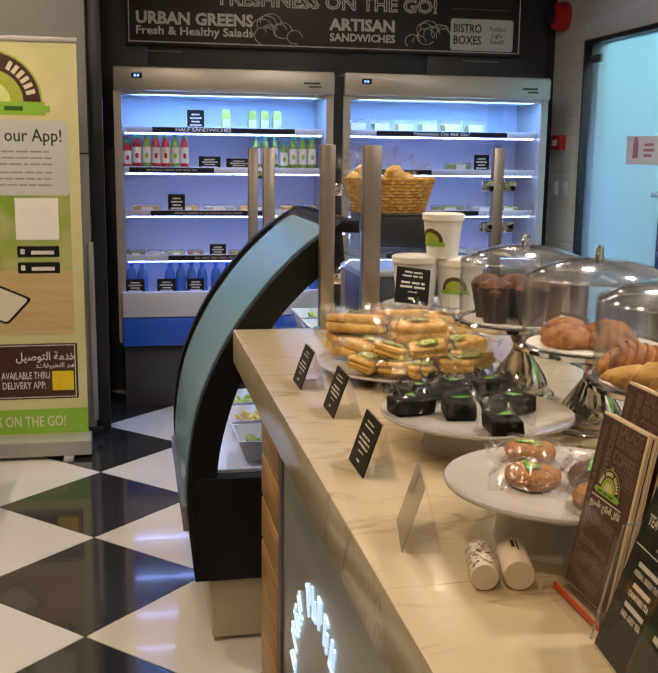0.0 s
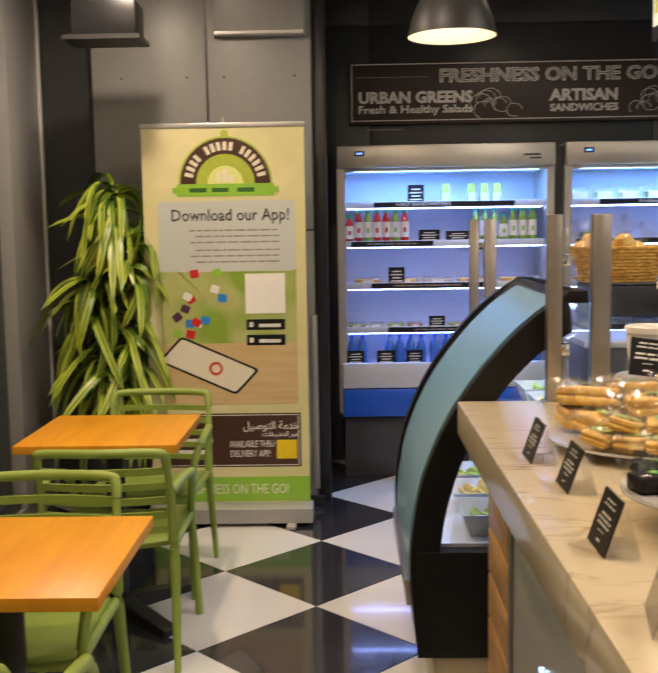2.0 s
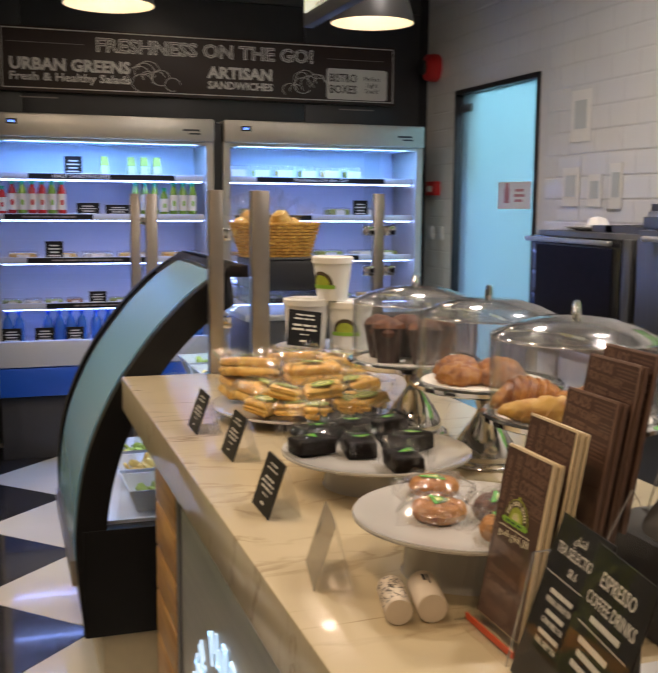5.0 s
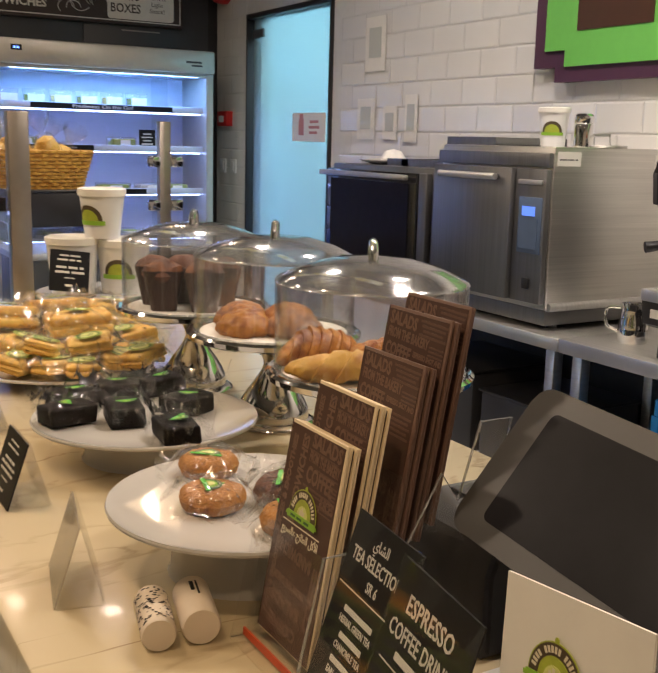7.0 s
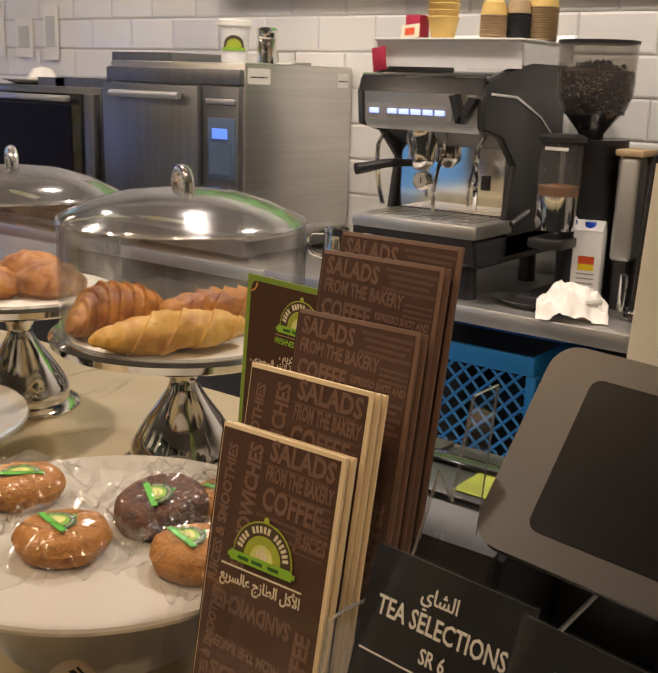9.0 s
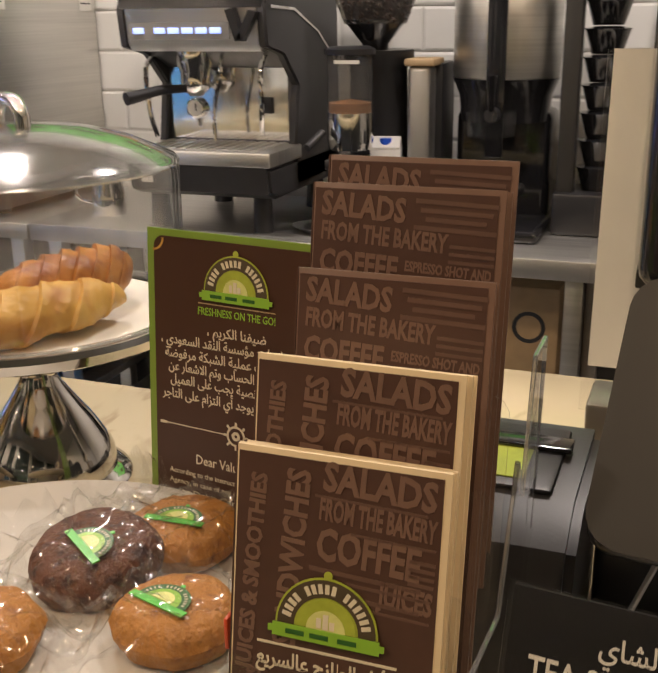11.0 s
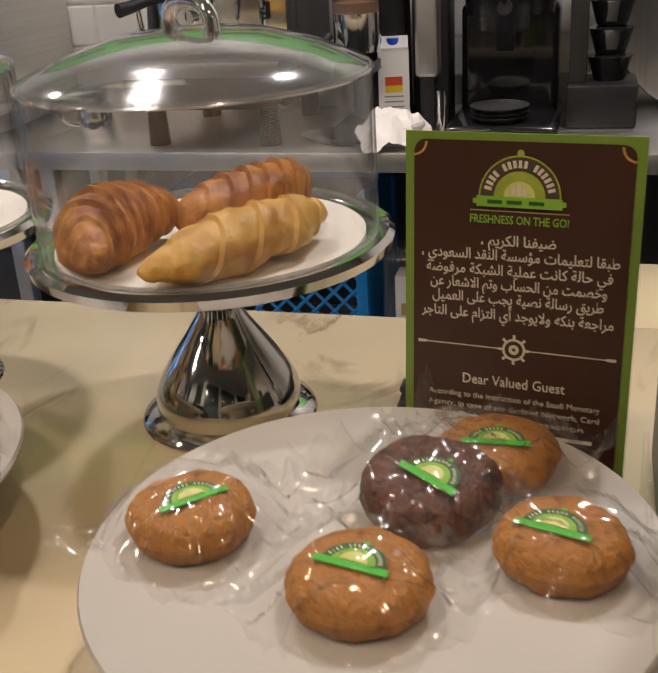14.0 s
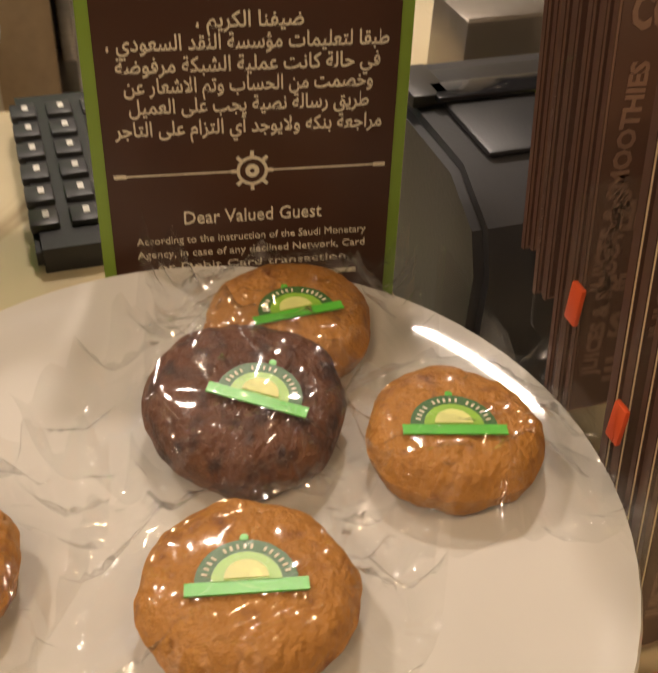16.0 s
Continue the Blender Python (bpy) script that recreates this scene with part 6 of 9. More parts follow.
# ---- small tent cards ----
def tent_card(x, y, w, h, depth, mat, label, name="price_card", writing=True, turn=0.0, group="price cards along the counter"):
    """Faces the customers' side; leans back from its foot."""
    c = thing(name, label, "price card", (0, 0, 0), group=group)
    up = Vector((depth * 0.55, 0, h)).normalized()
    m = on_plane((0, 0, 0.001), (0, -1, 0), up)
    L = math.hypot(depth * 0.55, h)
    face = part("card_face", moved(card_bm(w, L, Matrix(), 0.0022), m @ pose(0, L / 2, 0)), mat, c)
    back = on_plane((depth, 0, 0.001), (0, 1, 0), Vector((-depth * 0.45, 0, h)).normalized())
    part("card_back", moved(card_bm(w, math.hypot(depth * 0.45, h), Matrix(), 0.0022), back @ pose(0, math.hypot(depth * 0.45, h) / 2, 0)), M["acrylic"], c).visible_shadow = False
    part("card_foot", xbox(0, depth, -w / 2, w / 2, 0, 0.002), M["acrylic"], c)
    if writing:
        rg = random.Random(round(y * 1000))
        for v, half, h in ((0.86, 0.20, 0.045), (0.77, 0.28, 0.045), (0.60, 0.24, 0.060), (0.51, 0.34, 0.060), (0.42, 0.30, 0.060), (0.31, 0.16, 0.030), (0.15, 0.09, 0.060)):
            for rw in word_bars(rg, L * v, -w * half, w * half, L * h):
                part("writing", bars_bm([rw], m @ pose(0, 0, 0.0024), 0.0004), M["chalk_white"], face)
    c.matrix_basis = pose(x, y, ZC, 0, 0, turn)
    return c


tent_card(0.640, 2.235, 0.105, 0.085, 0.055, M["black_print"], "small black tent price card with white writing")
tent_card(0.664, 1.985, 0.105, 0.085, 0.055, M["black_print"], "small black tent price card with white writing")
tent_card(0.638, 1.615, 0.105, 0.088, 0.055, M["black_print"], "small black tent price card with white writing")
tent_card(0.632, 1.315, 0.115, 0.088, 0.050, M["smoky_acrylic"], "clear acrylic card holder, empty, on the marble", writing=False, turn=-12)
bigc = thing("price_card", "black price card with white writing propped on paper tubs", "price card", (0.99, 2.5, 1.135), group="price cards along the counter")
mbc = on_plane((0.985, 2.505, 1.20), (1, 0.05, -0.14), (0.20, 0.25, 1))
fc = part("card_face", moved(card_bm(0.092, 0.094, Matrix(), 0.002), mbc), M["black_print"], bigc)
rng = random.Random(12)
for v, half, h in ((0.035, 0.024, 0.0065), (0.025, 0.030, 0.0065), (0.008, 0.032, 0.0085), (-0.003, 0.034, 0.0085), (-0.016, 0.012, 0.004), (-0.033, 0.010, 0.008)):
    for rw in word_bars(rng, v, -half, half, h):
        part("writing", bars_bm([rw], mbc @ pose(0, 0, 0.002), 0.0004), M["chalk_white"], fc)

# ---- two paper rolls ----
for i, (x, y, r, turn, lab) in enumerate(((0.696, 1.167, 0.0175, -14, "printed white till paper roll lying on the marble"), (0.738, 1.161, 0.0195, -14, "white till paper roll lying on the marble"))):
    pr = thing("paper_roll", lab, "paper roll", (x, y, ZC), group="till paper rolls")
    m = pose(x, y, ZC + r, 0, 0, turn) @ pose(0, 0, 0, 90)
    part("roll_body", moved(lathe([(0.0, -0.040), (r * 0.92, -0.040), (r, -0.037), (r, 0.037), (r * 0.92, 0.040), (0.0, 0.040)], seg=40), m), M["roll_paper"], pr)
    if i == 0:
        rg = random.Random(3)
        bm = bmesh.new()
        for k in range(240):
            a, h, w = rg.uniform(0, 6.28), rg.uniform(-0.034, 0.034), rg.uniform(0.08, 0.22)
            rr = r + 0.0004
            hh = rg.uniform(0.0012, 0.003)
            q = [bm.verts.new((rr * math.cos(a + s), rr * math.sin(a + s), h + t)) for s, t in ((0, 0), (w, 0), (w, hh), (0, hh))]
            bm.faces.new(q)
        part("roll_print", moved(bm, m @ pose(0, 0, 0, 0, 0, -180)), M["black_print"], pr)
    else:
        part("roll_mark", bars_bm([(0, 0.004, 0.004, 0.02), (0.005, 0.0, 0.002, 0.03)], pose(x, y + 0.01, ZC + 2 * r, 0, 0, turn), 0.0004), M["black_print"], pr)

# ---- leaflet holder with stacked menus ----
HX, HY0, HY1 = 0.762, 1.000, 1.118
hd = thing("leaflet_holder", "clear stepped acrylic leaflet holder", "leaflet holder", (0.85, 1.06, ZC))
LEAN = 10.0
sn, cs = math.sin(radians(LEAN)), math.cos(radians(LEAN))
TIERS = [(0.783, 0.012, 4), (0.813, 0.047, 4), (0.863, 0.078, 4), (0.893, 0.118, 3), (0.913, 0.130, 2)]
part("base_plate", xbox(0.758, 0.962, HY0 - 0.006, HY1 + 0.006, ZC, ZC + 0.003, 0.001), M["acrylic"], hd)
for x, z, n in TIERS[:4]:
    q = on_plane((x - 0.006, (HY0 + HY1) / 2, ZC + z - 0.012), (0, -1, 0), (sn, 0, cs))
    part("pocket_front", moved(card_bm(0.124, 0.125, Matrix(), 0.0025, 0.012), q @ pose(0, 0.0625, 0)), M["acrylic"], hd).visible_shadow = False
for s, y in ((0, HY0 - 0.008), (1, HY1 + 0.005)):
    side = [(0.760, ZC), (0.960, ZC), (0.995, ZC + 0.235), (0.958, ZC + 0.235), (0.935, ZC + 0.16), (0.915, ZC + 0.19), (0.875, ZC + 0.12), (0.81, ZC + 0.13), (0.79, ZC + 0.13)]
    if s:
        side = [(0.760, ZC), (0.960, ZC), (0.972, ZC + 0.10), (0.90, ZC + 0.10), (0.86, ZC + 0.075), (0.80, ZC + 0.11), (0.785, ZC + 0.11)]
    part("side_wall", prism(side, "y", y, y + 0.003), M["acrylic"], hd).visible_shadow = False
    if not s:
        # added whitish rod for the light caught along the acrylic's edge
        part("wall_edge", rod([(a, y + 0.0015, b) for a, b in side[1:] + side[:1]], 0.0014, 6), M["dome_edge"], hd).visible_shadow = False
for x, z in ((0.863, 1.155), (0.820, 1.130)):
    part("red_tab", xbox(x - 0.004, x + 0.004, HY1 + 0.0005, HY1 + 0.003, z - 0.008, z + 0.010, 0.0008), M["orange_strip"], hd)
part("red_foot_strip", xbox(0.771, 0.773, HY0, HY1, ZC + 0.004, ZC + 0.012), M["orange_strip"], hd)


def menu_leaflet(front, edge="cream_paper"):
    mn = thing("menu_leaflet", "brown folded menu leaflet with a green badge, in the clear holder" if front else "brown folded menu leaflet behind others in the clear holder", "leaflet", (0, 0, 0), group="menu leaflets in the holder")
    w, h, t = 0.104, 0.212, 0.0026
    part("page_block", xbox(-w / 2, w / 2, 0.0, h, -t, -0.0003, 0.0003), M[edge], mn, "folded paper edges")
    part("spine", xbox(-w / 2 - 0.0006, -w / 2, 0.0, h, -t, 0.0001), M["menu_print"], mn, "dark brown folded spine")
    cov = part("cover", xbox(-w / 2 + 0.0012, w / 2 - 0.0035, 0.0015, h - 0.003, -0.0004, 0.0002), M["menu_print"], mn, "dark brown printed cover")
    I = pose(0, 0, 0.0002)
    lower = (("SANDWICHES", -0.008, 0.090, 0.017, 0.070, 177), ("COFFEE", 0.037, 0.060, 0.017, 0.06, 87), ("FROM THE BAKERY", -0.010, 0.060, 0.0105, 0.066, 177), ("SALADS", -0.008, 0.040, 0.016, 0.058, 177), ("JUICES & SMOOTHIES", -0.041, 0.060, 0.010, 0.085, 87), ("COFFEE", -0.008, 0.018, 0.016, 0.056, 177))
    if edge == "cream_paper":
        words = (("SALADS", 0.0190, 0.2005, 0.019, 0.054, -3), ("FROM THE BAKERY", 0.0185, 0.1850, 0.0145, 0.056, -3), ("COFFEE", 0.0150, 0.168, 0.0215, 0.050, -3), ("JUICES", 0.034, 0.150, 0.015, 0.026, -3), ("SANDWICHES", -0.0215, 0.160, 0.016, 0.088, 87), ("JUICES & SMOOTHIES", -0.042, 0.150, 0.011, 0.100, 87)) + lower
        small = [(0.0155 + 0.012 * (i % 2), y, 0.054 - 0.014 * (i % 2), h) for i, (y, h) in enumerate(((0.1925, 0.0013), (0.1772, 0.0013), (0.1572, 0.0022), (0.1530, 0.0016), (0.1465, 0.0020), (0.1425, 0.0014)))] + [(0.0420, 0.1705 - 0.0035 * i, 0.012, 0.0018) for i in range(4)]
    else:
        words = (("SALADS", -0.0235, 0.1995, 0.0175, 0.047, -3), ("FROM THE BAKERY", -0.0120, 0.1845, 0.0135, 0.070, -3), ("COFFEE", -0.0250, 0.1685, 0.018, 0.044, -3), ("ESPRESSO SHOT AND", 0.0240, 0.1690, 0.0075, 0.046, -3), ("SANDWICHES", -0.0215, 0.115, 0.016, 0.088, 87), ("JUICES & SMOOTHIES", -0.042, 0.105, 0.011, 0.095, 87)) + lower
        small = [(0.027, 0.2050 - 0.0046 * i, 0.044 - 0.006 * (i % 3), 0.0024) for i in range(4)] + [(0.037, 0.1830 - 0.004 * i, 0.024, 0.0018) for i in range(3)] + [(0.022, 0.1600 - 0.0048 * i, 0.052 - 0.007 * (i % 2), 0.0024) for i in range(5)]
    for body, x, y, size, width, turn in words:
        part("cover_line_of_print", text_bm(body, size, I @ pose(x, y, 0, 0, 0, turn), 0.0003, width, 0.034), M["menu_words"], cov)
    for row in small:
        part("cover_rule", bars_bm([row], I @ pose(-0.007, 0, 0, 0, 0, -2), 0.0003), M["menu_small_print"], cov)
    if front:
        part("cover_line", bars_bm([(-0.003, 0.1165, 0.07, 0.0012)], I, 0.0004), M["cream_print"], cov)
        part("cover_script", text_bm(arabic("الأكل الطازج عالسريع"), 0.0105, I @ pose(-0.003, 0.1085, 0), 0.0004, 0.070, 0.02), M["cream_print"], cov)
        emblem(mn, pose(-0.003, 0.1285, 0.0006), 0.058, ring=M["band_print"])
    return mn


lead, plain_leaf, brown_leaf = menu_leaflet(True), menu_leaflet(False), menu_leaflet(False, "menu_words")
first = True
for k, (x, z, n) in enumerate(TIERS):
    for j in range(n):
        q = on_plane((x + j * 0.0042, (HY0 + HY1) / 2 + 0.002 * ((j + k) % 2) - 0.001, ZC + z + 0.004 - 0.0015 * j), (0, -1, 0), (sn, 0, cs))
        if k == 0 and j == 0:
            lead.matrix_basis = q
        elif k == 0 and j == 1:
            plain_leaf.matrix_basis = q
        elif k == 2 and j == 0:
            brown_leaf.matrix_basis = q
        else:
            copy_thing(plain_leaf if k < 2 else brown_leaf, q)

# ---- black tea and coffee cards ----
def drinks_card(origin, right, up, w, h, lines, label):
    c = thing("drinks_card", label, "menu card", origin, group="drinks cards")
    m = on_plane(origin, right, up)
    f = part("card_face", moved(card_bm(w, h, Matrix(), 0.002), m @ pose(w / 2, -h / 2, 0)), M["black_print"], c)
    part("card_sleeve", moved(card_bm(w + 0.004, h + 0.004, Matrix(), 0.001), m @ pose(w / 2, -h / 2, 0.003)), M["acrylic"], c).visible_shadow = False
    part("card_strut", moved(card_bm(w * 0.5, h * 0.95, Matrix(), 0.002), m @ pose(w / 2, -h / 2, -0.03, 18)), M["charcoal_plastic"], c)
    for body, x, y, size, width in lines:
        if body == "|":
            part("rule", bars_bm([(x, y, width, 0.001)], m @ pose(0, 0, 0.002), 0.0004), M["chalk_white"], f)
        elif body == "=":
            part("writing", bars_bm([(x, y, width, size)], m @ pose(0, 0, 0.002), 0.0004), M["chalk_white"], f)
        else:
            part("line_of_text", text_bm(body, size, m @ pose(x, y, 0.002), 0.0004, width, 0.012), M["chalk_white"], f)


TL = [(arabic("الشاي"), 0.052, -0.018, 0.0125, 0.026), ("TEA SELECTIONS", 0.056, -0.035, 0.0165, 0.092), ("SR 6", 0.056, -0.053, 0.013, 0.018), ("|", 0.054, -0.064, 0, 0.10), ("=", 0.05, -0.080, 0.005, 0.05), ("HERBAL GREEN TEA", 0.05, -0.090, 0.0085, 0.056), ("=", 0.05, -0.102, 0.005, 0.04), ("CHAMOMILE TEA", 0.05, -0.112, 0.0085, 0.048), ("=", 0.05, -0.124, 0.005, 0.045), ("EARL GREY TEA", 0.05, -0.134, 0.0085, 0.046)]
drinks_card((0.818, 0.976, 1.190), (-0.10, -1, 0.0), (0.33, 0, 1), 0.112, 0.186, TL, "black tea menu card with white lettering in a clear stand")
EL = [("ESPRESSO", 0.058, -0.028, 0.020, 0.070), ("COFFEE DRINKS", 0.058, -0.050, 0.018, 0.10), ("=", 0.058, -0.066, 0.006, 0.06), ("|", 0.058, -0.076, 0, 0.10), ("=", 0.05, -0.090, 0.006, 0.06), ("=", 0.05, -0.102, 0.006, 0.05), ("=", 0.05, -0.114, 0.006, 0.06)]
drinks_card((0.788, 0.862, 1.196), (-0.16, -1, 0.0), (0.33, 0, 1), 0.118, 0.190, EL, "black coffee menu card with white lettering in a clear stand")

# ---- brown notice stand ----
ns = thing("notice_stand", "brown guest notice with lime border in a clear upright stand", "notice stand", (1.03, 1.21, ZC))
NW, NH = 0.153, 0.272
mn = on_plane((1.0095, 1.2115, ZC + 0.002), (-0.14, -1, 0), (0.08, 0, 1))
bd = part("green_card", moved(card_bm(NW, NH, Matrix(), 0.0016), mn @ pose(0, NH / 2, 0)), M["green_border"], ns, "lime green card border")
fcx = part("brown_face", moved(card_bm(NW - 0.012, NH - 0.010, Matrix(), 0.0005, 0.008), mn @ pose(0, NH / 2, 0.0016)), M["brown_print"], ns, "dark brown printed face")
part("stand_back", moved(card_bm(NW + 0.002, NH + 0.002, Matrix(), 0.002), mn @ pose(0, NH / 2, -0.003)), M["acrylic"], ns)
part("stand_foot", xbox(1.012, 1.085, 1.14, 1.282, ZC, ZC + 0.002), M["acrylic"], ns)
mf2 = mn @ pose(0, 0, 0.0022)
emblem(ns, mf2 @ pose(0, 0.2320, 0), 0.060, ring=M["band_print"])
part("rule", bars_bm([(0, 0.2222, 0.064, 0.0007)], mf2, 0.0003), M["kraft"], fcx)
part("line_of_text", text_bm("FRESHNESS ON THE GO!", 0.0078, mf2 @ pose(0, 0.2163, 0), 0.0003, 0.064, 0.010), M["lime_print"], fcx)
for body, y, w in (("ضيفنا الكريم ،", 0.2023, 0.049), ("طبقا لتعليمات مؤسسة النقد السعودي ،", 0.1924, 0.130), ("في حالة كانت عملية الشبكة مرفوضة", 0.1821, 0.123), ("وخصمت من الحساب وتم الاشعار عن", 0.1724, 0.117), ("طريق رسالة نصية يجب على العميل", 0.1625, 0.114), ("مراجعة بنكه ولايوجد أي التزام على التاجر", 0.1515, 0.1285)):
    part("line_of_text", text_bm(arabic(body), 0.0098, mf2 @ pose(0, y, 0), 0.0003, w, 0.014), M["cream_print"], fcx)
part("ornament_line", bars_bm([(-0.037, 0.128, 0.055, 0.0007), (0.037, 0.128, 0.055, 0.0007), (-0.064, 0.128, 0.006, 0.002), (0.064, 0.128, 0.006, 0.002)], mf2, 0.0003), M["cream_print"], fcx)
part("ornament_ring", arch_bm(0.0062, 0.0078, mf2 @ pose(0, 0.128, 0), 0, 0.0003, 24, 0, 360), M["cream_print"], fcx)
for k in range(8):
    part("ornament_petal", bars_bm([(0, 0.0085, 0.0018, 0.004)], mf2 @ pose(0, 0.128, 0, 0, 0, k * 45), 0.0003), M["cream_print"], fcx)
part("ornament_heart", arch_bm(0.0012, 0.0035, mf2 @ pose(0, 0.128, 0), 0, 0.0003, 16, 0, 360), M["cream_print"], fcx)
part("line_of_text", text_bm("Dear Valued Guest", 0.0104, mf2 @ pose(0, 0.1035, 0), 0.0003, 0.070, 0.004), M["cream_print"], fcx)
for i, body in enumerate(("According to the instruction of the Saudi Monetary", "Agency, in case of any declined Network, Card", "or Debit Card transaction")):
    part("line_of_text", text_bm(body, 0.0058, mf2 @ pose(0, 0.0915 - i * 0.0078, 0), 0.0003, 0.118 - 0.02 * (i == 2)), M["cream_print"], fcx)
for i in range(3):
    part("writing", bars_bm([(0, 0.067 - i * 0.0078, 0.11 - 0.01 * i, 0.0026)], mf2, 0.0003), M["cream_print"], fcx)
for sx, sy in ((-1, 1), (1, 1)):
    part("corner_scroll", arch_bm(0.008, 0.0095, mf2 @ pose(sx * 0.071, 0.2655, 0, 0, 0, 180 if sx > 0 else 270), 0, 0.0003, 10, 0, 90), M["wicker"], fcx)

# ---- till area on the counter ----
pr = thing("receipt_printer", "charcoal receipt printer on the marble counter", "printer", (1.02, 1.05, ZC))
part("printer_body", prism([(0.955, ZC + 0.002), (1.115, ZC + 0.002), (1.115, ZC + 0.148), (1.00, ZC + 0.148), (0.965, ZC + 0.128), (0.955, ZC + 0.10)], "y", 0.965, 1.110, bev=0.006), M["charcoal_plastic"], pr)
part("paper_cover", xbox(1.00, 1.10, 0.985, 1.09, ZC + 0.1485, ZC + 0.153, 0.003), M["black_plastic"], pr)
part("paper_slot", xbox(1.055, 1.075, 0.98, 1.095, ZC + 0.153, ZC + 0.158, 0.002), M["black_gloss"], pr)
part("cover_tab", xbox(1.06, 1.10, 1.085, 1.108, ZC + 0.149, ZC + 0.158, 0.002), M["grey_bezel"], pr)
part("green_sticker", moved(card_bm(0.05, 0.03, Matrix(), 0.0006), pose(1.005 + 0.03, 1.02, ZC + 0.1535)), M["sun_print"], pr)
pr.scale = (1, 1, 0.87)
tb = thing("till_base_unit", "black boxed till base unit beside the receipt printer", "till base", (1.04, 0.88, ZC))
part("unit_body", xbox(1.055, 1.120, 0.870, 0.961, ZC + 0.002, ZC + 0.142, 0.006, 3), M["black_plastic"], tb)
part("unit_lid", xbox(1.060, 1.115, 0.875, 0.956, ZC + 0.142, ZC + 0.147, 0.003), M["charcoal_plastic"], tb)
kp = thing("card_terminal", "black card terminal with white keypad markings on marble", "card terminal", (1.24, 1.28, ZC))
part("terminal_body", prism([(1.14, ZC), (1.335, ZC), (1.335, ZC + 0.028), (1.14, ZC + 0.018)], "y", 1.205, 1.318, bev=0.004), M["black_plastic"], kp)
for i in range(6):
    for j in range(4):
        kx, ky = 1.160 + i * 0.028, 1.222 + j * 0.026
        kz = ZC + 0.018 + (kx - 1.14) * 0.0444
        k = part("key", xbox(kx, kx + 0.021, ky, ky + 0.019, kz - 0.002, kz + 0.005, 0.002), M["grey_bezel"] if (i, j) == (0, 3) else M["charcoal_plastic"], kp)
        part("key_mark", xbox(kx + 0.008, kx + 0.016, ky + 0.006, ky + 0.010, kz + 0.005, kz + 0.0055), M["chalk_white"], k)
tab = thing("till_display", "tilted grey-framed touch display with dark screen on the counter", "display", (0.95, 0.78, ZC))
mt = on_plane((0.897, 0.958, 1.170), (-0.10, -1, -0.03), (0.62, 0.03, 0.80))
TW, TH = 0.36, 0.152
part("display_shell", moved(xbox(0, TW, 0, TH, -0.028, -0.002, 0.014, 4), mt), M["black_plastic"], tab)
part("display_bezel", moved(card_bm(TW, TH, Matrix(), 0.003, 0.020), mt @ pose(TW / 2, TH / 2, -0.002)), M["grey_bezel"], tab, "matt grey bezel")
part("display_glass", moved(card_bm(TW - 0.056, TH - 0.040, Matrix(), 0.001, 0.008), mt @ pose(TW / 2 + 0.008, TH / 2, 0.001)), M["screen_dark"], tab, "dark glossy screen")
part("display_neck", rod([(1.00, 0.80, 1.19), (1.03, 0.80, 1.10), (1.02, 0.80, ZC + 0.01)], 0.022, 12), M["black_plastic"], tab)
part("display_base", lathe([(0, 0), (0.09, 0), (0.09, 0.008), (0.03, 0.02), (0, 0.02)], 1.02, 0.80, ZC, 32), M["black_plastic"], tab)
mon = thing("till_monitor", "back of a large glossy black till monitor", "monitor", (1.28, 0.8, ZC))
mm = on_plane((1.235, 1.012, 1.215), (0.06, -1, 0.0), (0.16, 0.05, 1))
part("monitor_shell", moved(xbox(0, 0.40, 0, 0.30, -0.022, 0.012, 0.016, 4), mm @ pose(0.055, 0.0, 0)), M["black_gloss"], mon)
part("monitor_frame", moved(xbox(0.0, 0.40, -0.003, 0.303, -0.030, -0.022, 0.003), mm @ pose(0.053, 0.0, 0)), M["grey_bezel"], mon)
part("monitor_neck", xbox(1.27, 1.31, 0.74, 0.80, ZC, 1.26, 0.006), M["black_plastic"], mon)
part("monitor_base", xbox(1.19, 1.36, 0.66, 0.86, ZC, ZC + 0.014, 0.006), M["black_plastic"], mon)
ps = thing("paper_menu_stand", "cream paper price list in a clear upright stand", "paper stand", (1.26, 0.95, ZC))
pm = on_plane((1.255, 0.985, 1.150), (0, -1, 0.0), (0.12, -0.16, 1))
sh = part("price_sheet", moved(card_bm(0.13, 0.26, Matrix(), 0.0012), pm @ pose(0.058, 0.12, 0)), M["paper"], ps)
part("sheet_stand", moved(card_bm(0.14, 0.30, Matrix(), 0.002), pm @ pose(0.058, 0.10, -0.003)), M["acrylic"], ps)
part("stand_block", xbox(1.235, 1.30, 0.845, 0.99, ZC, ZC + 0.10, 0.004), M["bronze_steel"], ps)
rg = random.Random(9)
for i in range(11):
    part("writing", bars_bm([(0.075 + rg.uniform(-0.008, 0.008), 0.125 - i * 0.0105, rg.uniform(0.02, 0.06), 0.0022)], pm @ pose(0, 0, 0.0012), 0.0003), M["charcoal_plastic"], sh)
